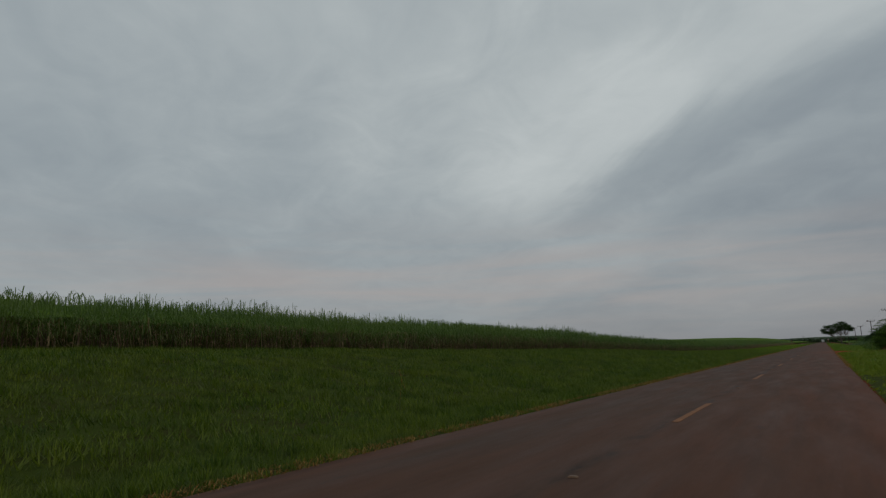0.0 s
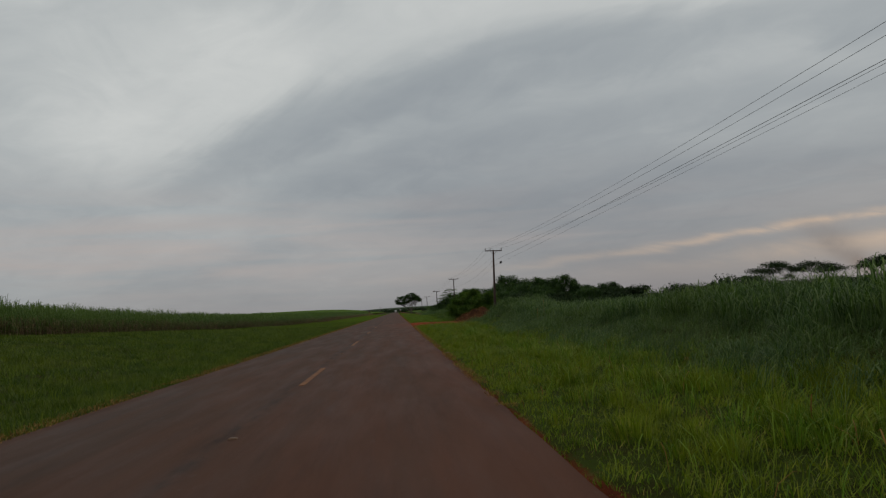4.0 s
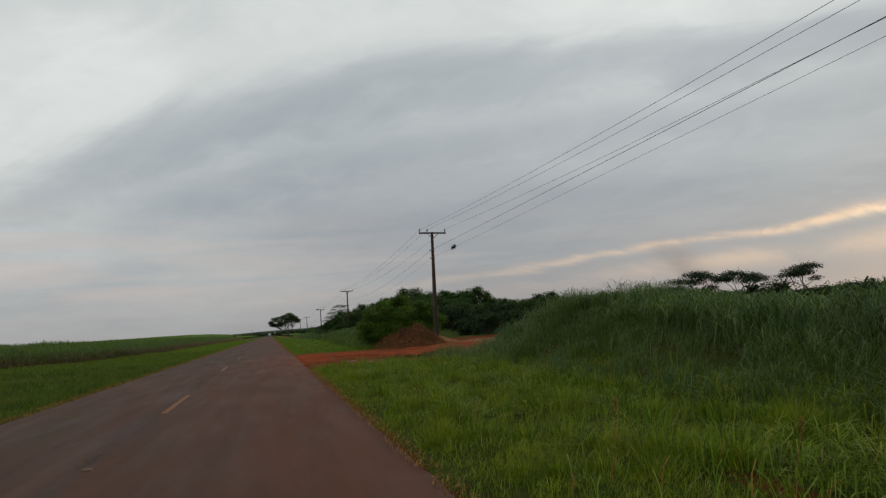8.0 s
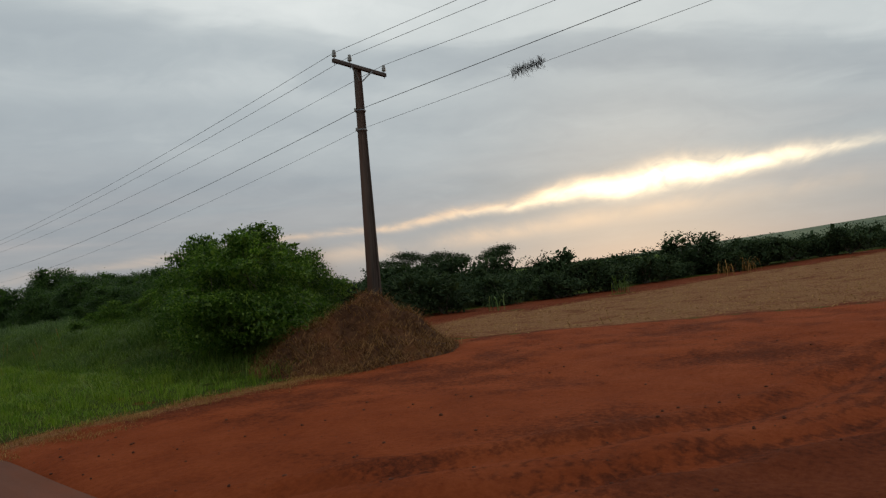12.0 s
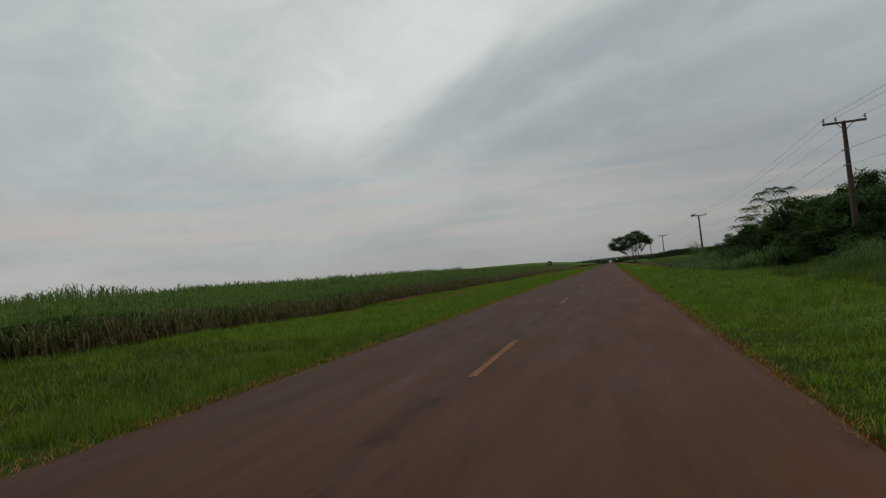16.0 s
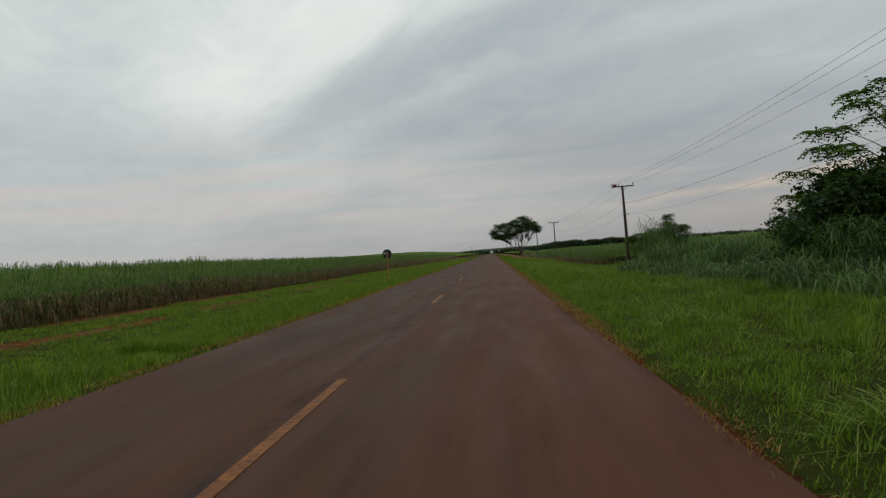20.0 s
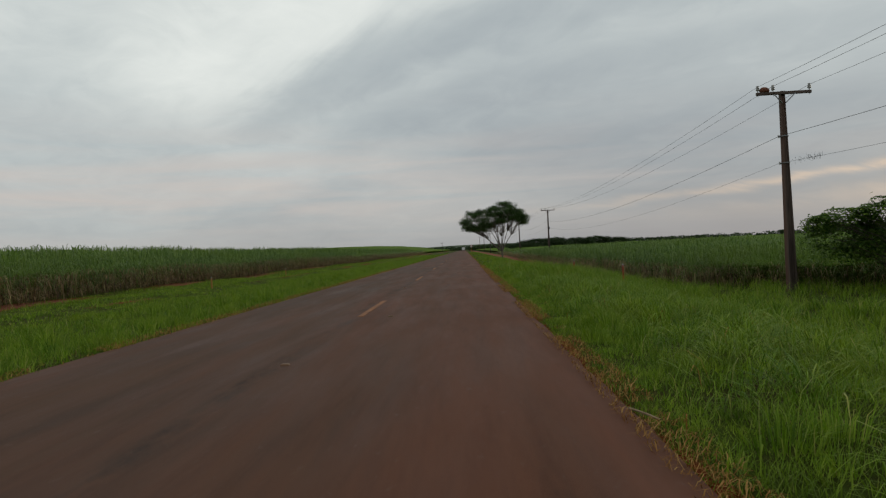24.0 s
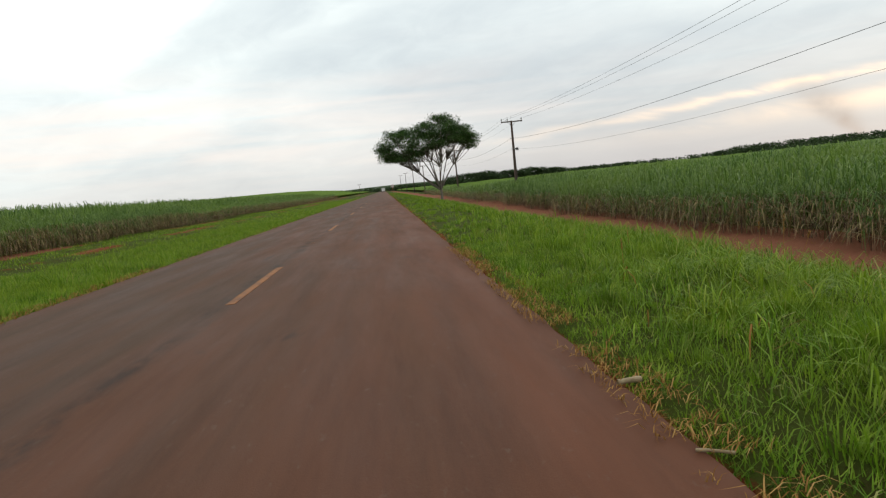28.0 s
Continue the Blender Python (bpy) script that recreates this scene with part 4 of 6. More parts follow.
def sward(name, x, y, low, high, w, mat, label, lean=(0.1, 0.75), tuft=1.0, category="grass", toward=None):
    n = len(x)
    h = low + (high - low) * np.clip(1.05 * vnoise(x, y, 0.42, 51) + 0.40 * vnoise(x, y, 2.2, 52) - 0.22 + uni(-0.22, 0.22, n), 0.05, 1.2) * tuft
    P = np.stack([x, y, ground_z(x, y) - 0.02], 1)
    drift = np.arctan2(TUFT[1], TUFT[0]) + uni(-0.6, 0.6, n) if len(np.atleast_1d(TUFT[0])) == n else uni(0, 6.28, n)
    if toward:
        drift = RNG.normal(*toward, n)
    return thing(name, *blades(P, h, w * uni(0.7, 1.3, n), drift, uni(*lean, n)), mat, label, category, "stuff")


def tussocks(x0, x1, y0, y1, many, k, h, r, w, mat, label, gate=None):
    """Bunches of blades that fan out from one root, of uneven size, crowding in patches."""
    n = int((x1 - x0) * (y1 - y0) * many)
    cx, cy = uni(x0, x1, n), uni(y0, y1, n)
    ok = RNG.random(n) < 0.25 + 0.75 * ss(vnoise(cx, cy, 1.7, 91) * 0.6 + vnoise(cx, cy, 4.0, 92) * 0.4, 0.35, 0.65)
    if gate is not None:
        ok &= RNG.random(n) < gate(cx, cy)
    cx, cy = cx[ok], cy[ok]
    n = len(cx)
    size = uni(0.55, 1.25, n) * (0.55 + 0.45 * ss(np.abs(cx), 3.9, 4.9))
    m = np.maximum(8, k * size).astype(int)
    cx, cy, size = np.repeat(cx, m), np.repeat(cy, m), np.repeat(size, m)
    n = len(cx)
    az, q = uni(0, 6.283, n), np.sqrt(RNG.random(n))
    x, y = cx + np.cos(az) * q * r * size, cy + np.sin(az) * q * r * size
    P = np.stack([x, y, ground_z(x, y) - 0.01], 1)
    thing("grass", *blades(P, h * size * uni(0.6, 1.15, n) * (1.1 - 0.35 * q), w * uni(0.7, 1.3, n), az + RNG.normal(0, 0.5, n), 0.12 + 0.75 * q * uni(0.5, 1.2, n)), mat, label, "grass", "stuff")


def mounds(x0, x1, y0, y1, many, k, h, r, w, mat, label, gate=None):
    """Billowing heads of soft grass: blades leave a low dome on all sides and arch over."""
    n = int((x1 - x0) * (y1 - y0) * many)
    cx, cy = uni(x0, x1, n), uni(y0, y1, n)
    if gate is not None:
        ok = RNG.random(n) < gate(cx, cy)
        cx, cy = cx[ok], cy[ok]
        n = len(cx)
    size = uni(0.6, 1.2, n) * (0.65 + 0.6 * vnoise(cx, cy, 3.2, 94))
    m = np.maximum(10, k * size * size).astype(int)
    cx, cy, size = np.repeat(cx, m), np.repeat(cy, m), np.repeat(size, m)
    n = len(cx)
    az, q = uni(0, 6.283, n), np.sqrt(RNG.random(n))
    x, y = cx + np.cos(az) * q * r * size, cy + np.sin(az) * q * r * size
    P = np.stack([x, y, ground_z(x, y) + h * size * 0.62 * (1 - q * q) - 0.02], 1)
    rise = h * size * uni(0.18, 0.46, n) * (1 - 0.35 * q)
    thing("tall_grass", *arched(P, rise, uni(0.20, 0.60, n) * size, uni(0.0, 0.40, n) * size * (0.4 + q), w * uni(0.6, 1.3, n), az + RNG.normal(0, 0.7, n)), mat, label, "grass", "stuff")


def undergrowth(x0, x1, y0, y1, dens, low, high, w, mat, label, gate=None, lump=0.42):
    """A close carpet of short single-leaf blades, thin where the earth shows through."""
    n = int((x1 - x0) * (y1 - y0) * dens)
    x, y = uni(x0, x1, n), uni(y0, y1, n)
    keep = 0.32 + 0.68 * ss(vnoise(x, y, 0.55, 43) * 0.55 + vnoise(x, y, 0.17, 44) * 0.45, 0.28, 0.52)
    keep = keep * (gate(x, y) if gate else 1)
    ok = RNG.random(n) < keep
    x, y = x[ok], y[ok]
    n = len(x)
    h = (low + (high - low) * np.clip(vnoise(x, y, lump, 45) * 1.3 - 0.15 + uni(-0.3, 0.3, n), 0, 1.1)) * (0.55 + 0.45 * ss(np.abs(x), 3.64, 4.3)) * (1 - 0.52 * ss(-x, 7.4, 9.0) * ss(y, 155, 172))
    az, lean = uni(0, 6.28, n), uni(0.15, 1.3, n)
    P = np.stack([x, y, ground_z(x, y) - 0.01], 1)
    s = np.stack([-np.sin(az + 0.4), np.cos(az + 0.4), np.zeros(n)], 1) * (w * uni(0.35, 0.65, n))[:, None]
    tip = P + np.stack([np.cos(az) * h * lean, np.sin(az) * h * lean, h], 1)
    V = np.stack([P - s, P + s, tip], 1)
    thing("grass", V, np.arange(n * 3).reshape(-1, 3), mat, label, "grass", "stuff")


def build_verges():
    dried = lambda x, y: (y < 92) * ss(y + 0.1 * x, 87.7, 88.7) + (y > 100) * (y < 107) * (1 - ss(y - 0.16 * (x - 3.6), 105.3, 106.2))
    open_ground = lambda x, y: (1 - np.maximum(in_yard(x, y), tracks(x, y))) * (1 - 0.85 * np.clip(dried(x, y), 0, 1) * (x > 3.6) * (x < 14))
    rough_edge = lambda x, y: open_ground(x, y) * (1 - 0.6 * bald(x, y)) * (x > ROAD_R - 0.12 + 0.16 * vnoise(y, 0 * y, 0.8, 47) + 0.10 * vnoise(y, 0 * y, 0.2, 48))
    for y0, y1, d in ((0, 30, 60), (30, 90.5, 170), (105.0, 180, 120), (180, 236, 150), (236, 258, 260), (258, 320, 70), (320, 460, 18)):
        x, y = scatter(3.56, 5.6, y0, y1, d, rough_edge, 9, 0.05)
        tall = 0.40 + 0.60 * ss(x, 3.7, 4.7)
        sward("grass", x, y, 0.06, 0.28, 0.0085 if d > 110 else 0.022, VERGE_PALE if y1 < 92 else GRASS, "bright green verge grass beside the asphalt", (0.2, 1.2), tuft=tall)
    for y0, y1, d in ((0, 30, 30), (30, 89.5, 70), (105.5, 190, 60), (190, 262, 90), (262, 320, 40), (320, 460, 12)):
        x, y = scatter(5.6, 9.4, y0, y1, d, open_ground, 12, 0.08)
        sward("grass", x, y, 0.10, 0.42, 0.012 if d > 50 else 0.034, GRASS, "lush green verge grass", (0.2, 1.1))
    for x0, x1, y0, y1, d in ((3.6, 6.2, 54, 90.6, 700), (3.6, 6.2, 32, 54, 400), (6.2, 9.2, 32, 54, 200), (3.6, 5.4, 105, 196, 480), (3.6, 6.0, 196, 210, 700), (3.6, 6.4, 210, 236, 1100), (3.6, 6.4, 236, 258, 1100), (6.2, 9.4, 54, 70, 620), (6.2, 9.4, 70, 89, 320), (6.0, 9.4, 196, 262, 480), (5.4, 9.2, 105.5, 132, 380), (5.4, 9.2, 132, 196, 380)):
        undergrowth(x0, x1, y0, y1, d, 0.035, 0.15, 0.011 if d > 600 else 0.015 if d > 200 else 0.024, VERGE_PALE if y1 < 92 else GRASS, "short green undergrowth of the verge", rough_edge)
    # tussocks that stand over the low growth
    for x0, x1, y0, y1, many, k, h, r in ((3.95, 8.6, 36, 90, 1.9, 150, 0.38, 0.26), (3.9, 8.8, 106, 132, 2.0, 46, 0.34, 0.16), (3.9, 9.0, 132, 196, 1.5, 36, 0.34, 0.17),
                                          (4.0, 9.4, 196, 236, 2.0, 110, 0.46, 0.26), (3.9, 9.0, 236, 262, 3.6, 66, 0.34, 0.14), (5.2, 9.6, 228, 246, 2.0, 80, 0.75, 0.22)):
        tussocks(x0, x1, y0, y1, many, k, h, r, 0.0085 if k > 40 else 0.012, VERGE_PALE if y1 < 92 else GRASS, "leafy green grass tussocks in the verge", rough_edge)
    for x0, x1, y0, y1, many, k, h, r in ((-7.0, -3.9, 0, 112, 1.8, 34, 0.30, 0.16), (-7.0, -3.9, 112, 150, 1.8, 34, 0.30, 0.16), (-7.0, -3.9, 150, 262, 2.0, 34, 0.32, 0.16), (-5.9, -4.0, 150, 262, 3.0, 60, 0.50, 0.20), (-6.2, -5.0, 213.7, 214.9, 14, 50, 0.48, 0.16), (-20, -7, 0, 70, 0.8, 30, 0.30, 0.26)):
        tussocks(x0, x1, y0, y1, many, k, h, r, 0.014, MEADOW if y1 < 120 else MEADOW_MID if y1 < 160 else GRASS, "green grass tussocks across the road", open_ground)
    x, y = scatter(5.6, 9.8, 233, 248, 200, lambda x, y: ss(x, 5.4, 6.8), 14, 0.10)
    sward("tall_grass", x, y, 0.45, 1.0, 0.011, GRASS, "tall lush green grass on the verge", (0.3, 1.1))
    # broad arching blades that stand over the sward, and tan dead ones among them
    for x0, x1, y0, y1, d in ((3.75, 9.0, 242, 260, 40), (3.75, 8.5, 196, 242, 18), (3.75, 8.0, 34, 60, 22), (3.75, 8.5, 60, 89, 18)):
        n = int((x1 - x0) * (y1 - y0) * d)
        x, y = uni(x0, x1, n), uni(y0, y1, n)
        ok = (vnoise(x, y, 0.8, 83) > 0.42) & (open_ground(x, y) > 0.5)
        x, y = x[ok], y[ok]
        n = len(x)
        tall = 0.45 + 0.55 * ss(x, 3.8, 5.0)
        P = np.stack([x, y, ground_z(x, y) + 0.03], 1)
        dead = RNG.random(n) < 0.05
        for mask, mat, text in ((~dead, GRASS, "broad arching green blades over the verge"), (dead, STRAW, "tan dead blades among the verge grass")):
            q, s, m = P[mask], tall[mask], int(mask.sum())
            thing("grass", *arched(q, uni(0.14, 0.40, m) * s, uni(0.12, 0.42, m) * s, uni(0.0, 0.22, m) * s, uni(0.006, 0.013, m), uni(0, 6.28, m)), mat, text, "grass", "stuff")
    # soft heads of grass that billow along the verge
    for x0, x1, y0, y1, many, h in ((4.9, 8.6, 40, 88, 0.8, 0.28), (4.7, 9.2, 108, 205, 0.7, 0.30), (4.7, 9.6, 205, 252, 1.2, 0.42)):
        mounds(x0, x1, y0, y1, many, 95, h, 0.46, 0.010, VERGE_PALE if y1 < 92 else GRASS, "soft heads of bright grass along the verge", open_ground)
    # tall grass on the banks
    mounds(8.3, 13.6, 34, 88, 1.5, 120, 0.62, 0.62, 0.011, TALL_GRASS, "soft bluish-green grass billowing over the bank")
    x, y = scatter(8.0, 13.4, 34, 88.5, 95, None, 10, 0.10)
    sward("tall_grass", x, y, 0.30, 0.70, 0.010, TALL_GRASS, "tall bluish-green grass grown over the bank", (0.3, 1.4), toward=(0.3, 1.0))
    x, y = scatter(6.9, 8.4, 34, 66, 75, lambda x, y: ss(x + 1.2 * vnoise(x, y, 2.5, 18), 7.2, 8.6), 12, 0.10)
    sward("tall_grass", x, y, 0.35, 0.75, 0.010, TALL_GRASS, "dark green grass at the foot of the bank", (0.3, 1.3), toward=(0.3, 1.0))
    # reedy grass along the crest of the first bank
    pieces = []
    for x, y in zip(uni(10.2, 13.4, 470), uni(37, 84, 470)):
        h = uni(0.75, 1.15, 1)[0] * (0.70 + 0.6 * vnoise(x, y, 3.5, 15)) * (1.0 - 0.26 * ss(y, 54, 60) - 0.27 * ss(y, 71, 77))
        k = 46
        base = np.array([x, y, float(ground_z(x, y))]) + np.stack([RNG.normal(0, 0.26, k), RNG.normal(0, 0.26, k), np.zeros(k)], 1)
        f = uni(0.0, 0.7, k)
        base[:, 2] += h * f * 0.8
        pieces.append(arched(base, h * uni(0.30, 0.55, k) * (1.15 - 0.5 * f), uni(0.2, 0.8, k), uni(0.0, 0.6, k), uni(0.014, 0.026, k), uni(0, 6.28, k)))
    for x, y, h in ((11.2, 45.0, 1.25), (11.9, 46.4, 1.3), (11.6, 47.6, 1.15), (12.4, 48.2, 1.25), (11.4, 43.6, 1.3), (12.6, 45.4, 1.4), (12.2, 49.6, 1.05), (11.3, 41.8, 1.4), (12.3, 43.0, 1.5)):
        k = 60
        base = np.array([x, y, float(ground_z(x, y))]) + np.stack([RNG.normal(0, 0.24, k), RNG.normal(0, 0.24, k), np.zeros(k)], 1)
        f = uni(0.0, 0.8, k)
        base[:, 2] += h * f * 0.75
        pieces.append(arched(base, h * uni(0.30, 0.58, k) * (1.15 - 0.5 * f), uni(0.25, 0.9, k), uni(0.0, 0.6, k), uni(0.014, 0.026, k), uni(0, 6.28, k)))
    thing("tall_grass", *joined(pieces), TALL_GRASS, "dark reedy grass along the crest of the bank", "grass", "stuff")
    mounds(9.2, 14.5, 108, 150, 1.5, 110, 0.62, 0.62, 0.013, BANK_GRASS, "soft green grass billowing over the bank", lambda x, y: (x < 13.0 + 6 * ss(y, 113, 124)) * 1.0)
    mounds(10.4, 14.8, 129, 160, 0.9, 130, 0.90, 0.80, 0.014, TALL_GRASS, "dark swelling grass along the top of the bank")
    x, y = scatter(8.9, 16.5, 106.5, 172, 55, lambda x, y: (x < 13.4 + 6 * ss(y, 113, 124)) * 1.0, 12, 0.13)
    sward("tall_grass", x, y, 0.25, 0.6, 0.014, BANK_GRASS, "tall green grass grown over the bank", (0.2, 0.95))
    x, y = scatter(8.2, 12.6, 106.8, 130, 90, None, 10, 0.10)
    sward("tall_grass", x, y, 0.30, 0.7, 0.011, BANK_GRASS, "tall green grass under the bushes on the bank", (0.3, 1.3))
    for x0, x1, y0, y1, d in ((9.4, 13.0, 206, 262, 70), (13.0, 23, 206, 236, 40), (9.4, 14, 262, 330, 18)):
        x, y = scatter(x0, x1, y0, y1, d, open_ground, 12, 0.12)
        sward("tall_grass", x, y, 0.25, 0.75, 0.022, GRASS, "high green grass below the verge", (0.2, 1.0))
    # left
    for y0, y1, d in ((2, 112, 60), (112, 150, 80), (150, 262, 80), (262, 330, 30), (330, 460, 10)):
        x, y = scatter(-6.2, -3.58, y0, y1, d, open_ground, 10, 0.08)
        sward("grass", x, y, 0.10, 0.36, 0.014, MEADOW if y1 < 120 else MEADOW_MID if y1 < 160 else GRASS, "green verge grass on the far side of the road")
    meadow = lambda x, y: open_ground(x, y) * (x > cane_front(y) + 0.2)
    for x0, x1, y0, y1, d, w in ((-7, -3.6, -1, 112, 330, 0.018), (-7, -3.6, 112, 150, 400, 0.015), (-7, -3.6, 150, 262, 400, 0.015), (-8.5, -3.6, 240, 292, 260, 0.018), (-25, -7, -1, 60, 130, 0.032), (-25, -7, 60, 112, 100, 0.034), (-22, -7, 112, 150, 120, 0.030),
                                 (-14, -7, 150, 200, 250, 0.024), (-14, -7, 200, 262, 250, 0.024), (-8.5, -3.6, 292, 400, 30, 0.045), (-16, -8.5, 262, 330, 70, 0.034), (-16, -8.5, 330, 400, 16, 0.06)):
        undergrowth(x0, x1, y0, y1, d, 0.07, 0.27, w, MEADOW if y1 < 120 else MEADOW_MID if y1 < 160 else GRASS, "green meadow grass in front of the cane", meadow, 0.9)
    # cane straw on the earth track
    n = 700
    x, y = uni(9.8, 13.6, n), uni(249, 300, n)
    thing("cane_straw", *blades(np.stack([x, y, ground_z(x, y) + 0.01], 1), uni(0.02, 0.06, n), uni(0.008, 0.02, n), uni(0, 6.28, n), uni(2.0, 7.0, n)), STRAW,
          "pale cane straw strewn on the earth track", "straw", "stuff")
    # dead straw along both edges of the asphalt
    for x0, x1, y0, y1, d in ((3.55, 3.82, 40, 90, 520), (3.55, 3.80, 104, 180, 420), (3.50, 3.92, 180, 258, 760), (3.55, 3.9, 258, 380, 60),
                              (-3.95, -3.45, 2, 262, 330), (-3.85, -3.45, 262, 380, 40)):
        n = int((x1 - x0) * (y1 - y0) * d)
        x, y = uni(x0, x1, n), uni(y0, y1, n)
        keep = vnoise(x, y, 0.9, 61) * 0.6 + vnoise(x, y, 0.25, 62) * 0.4 > 0.33
        x, y = x[keep], y[keep]
        n = len(x)
        P = np.stack([x, y, np.maximum(ground_z(x, y), -0.01) + 0.015], 1)
        thing("dry_grass", *blades(P, uni(0.02, 0.085, n), uni(0.004, 0.009, n) * (1 if x0 > 0 else 1.3), uni(0, 6.28, n), uni(0.5, 2.6, n)), STRAW,
              "dead straw-coloured grass along the asphalt edge", "grass", "stuff")
    # straw round the yard, on the stubble and on the mound's foot
    n = 22000
    x, y = uni(12, 64, n), uni(84, 116, n)
    ok = RNG.random(n) < stubble(x, y) * np.clip(24 / x, 0.15, 1)
    x, y = x[ok], y[ok]
    n = len(x)
    thing("cane_stubble", *blades(np.stack([x, y, ground_z(x, y)], 1), uni(0.02, 0.08, n), uni(0.015, 0.035, n), uni(0, 6.28, n), uni(1.5, 6, n)), STRAW,
          "pale straw litter on the harvested cane field", "stubble", "stuff")
    n = 170000
    x, y = uni(3.8, 13, n), uni(86.5, 108, n)
    ring = 3.0 * np.exp(-((x - 5.8) / 2.4) ** 2 - ((y + 0.1 * x - 89.6) / 1.0) ** 2) + 0.25 * np.exp(-((y + 0.12 * x - 89.7) / 0.6) ** 2) + 1.9 * np.exp(-((y - 0.16 * (x - 3.6) - 105.0 - 0.8 * (vnoise(x, y, 1.2, 66) - 0.5)) / 0.45) ** 2)
    ok = RNG.random(n) < ring * (0.25 + 1.2 * ss(vnoise(x, y, 0.35, 68), 0.3, 0.6))
    x, y = x[ok], y[ok]
    n = len(x)
    thing("dry_grass", *blades(np.stack([x, y, ground_z(x, y)], 1), 0.02 + 0.10 * vnoise(x, y, 0.35, 68) * uni(0.4, 1.3, n), uni(0.003, 0.006, n), uni(0, 6.28, n), uni(0.5, 2.8, n)), STRAW,
          "dead straw-coloured grass round the earth yard", "grass", "stuff")


# ---------------------------------------------------------------- poles and wires
POLES = [(14.6, 4.0, 8.6), (14.93, 109.74, 8.48), (15.47, 171.97, 7.99), (15.46, 232.94, 7.11), (15.99, 308.14, 7.05), (15.7, 358, 7.2),
         (15.0, 440, 7.6), (14.6, 500, 8.2), (13.8, 565, 8.8), (13.2, 640, 9.4)]


HUNG = [(-1.40, -1.75), (-1.45, -2.07), (-1.65, -2.5), (-1.82, -2.9), (-1.8, -2.85)] + [(-1.7, -2.6)] * 5
SAGS = [(1.45, 0.25, 0.1), (0.75, 0.9, 1.0), (0.75, 0.9, 1.0), (0.95, 1.1, 1.2), (0.55, 0.7, 0.7)] + [(0.9, 1.0, 1.0)] * 5


def utility_pole(hung):
    pole = empty("utility_pole", "dark weathered power pole with a wooden crossarm", "utility pole", "poles along the road")
    L = 9.6
    # tapered shaft with a recessed panel on each broad face; z 0 is the top
    prof = [(-0.5, -0.5), (-0.30, -0.5), (-0.24, -0.36), (0.24, -0.36), (0.30, -0.5), (0.5, -0.5),
            (0.5, 0.5), (0.30, 0.5), (0.24, 0.36), (-0.24, 0.36), (-0.30, 0.5), (-0.5, 0.5)]
    rows = [(0.0, 0.15, 0.17), (-0.02, 0.165, 0.185), (-2.5, 0.20, 0.225), (-6.0, 0.27, 0.30), (-L, 0.34, 0.38)]
    V = np.array([[x * wx, y * wy, z] for z, wx, wy in rows for x, y in prof])
    m = len(prof)
    F = [[i * m + (j + 1) % m, i * m + j, (i + 1) * m + j, (i + 1) * m + (j + 1) % m] for i in range(len(rows) - 1) for j in range(m)]
    bm = bmesh.new()
    vs = [bm.verts.new(v) for v in V]
    for f in F:
        bm.faces.new([vs[k] for k in f])
    bm.faces.new(vs[:m])
    bmesh.ops.recalc_face_normals(bm, faces=bm.faces)
    part("shaft", bm, POLE_WOOD, pole)
    part("crossarm", box_bm(2.2, 0.10, 0.12, (0, -0.145, -0.10), 0.012), ARM_WOOD, pole, "weathered wooden crossarm")
    for s in (-1, 1):
        part("brace", tube([(s * 0.44, -0.21, -0.13), (s * 0.07, -0.13, -0.50)], 0.022, 5), STEEL, pole, "thin steel brace")
    for x in (-1.03, -0.42, 1.03):
        ins = part("insulator", lathe([(0.014, -0.05), (0.018, 0.03), (0.068, 0.035), (0.074, 0.07), (0.042, 0.09), (0.066, 0.11), (0.066, 0.145), (0.038, 0.165),
                                       (0.052, 0.185), (0.050, 0.225), (0.0, 0.24)], 9, (x, -0.145, 0.0)), PORCELAIN, pole, "grey porcelain pin insulator", True)
        part("pin", tube([(x, -0.145, -0.22), (x, -0.145, 0.0)], 0.011, 5), STEEL, ins)
    for z in hung:
        part("clamp", lathe([(0.165, -0.02), (0.172, -0.02), (0.172, 0.02), (0.165, 0.02)], 10, (0, 0, z)), STEEL, pole)
        part("spool_insulator", lathe([(0.0, -0.05), (0.04, -0.05), (0.028, 0.0), (0.04, 0.05), (0.0, 0.05)], 8, (-0.22, 0, z)), PORCELAIN, pole, "small spool insulator")
    return pole


WIRE_AT = [(-1.03, -0.145, 0.185, 0.013), (-0.42, -0.145, 0.185, 0.013), (1.03, -0.145, 0.185, 0.013), (-0.22, 0, 0, 0.017), (-0.22, 0, 0, 0.010)]


def wire_point(i, k, t):
    (x0, y0, z0), (x1, y1, z1) = POLES[i], POLES[i + 1]
    dx, dy, dz, _ = WIRE_AT[k]
    sag = SAGS[i][max(0, k - 2)]
    if k > 2:
        z0, z1 = z0 + HUNG[i][k - 3], z1 + HUNG[i + 1][k - 3]
    return (x0 + (x1 - x0) * t + dx, y0 + (y1 - y0) * t + dy, z0 + (z1 - z0) * t + dz - 4 * sag * t * (1 - t))


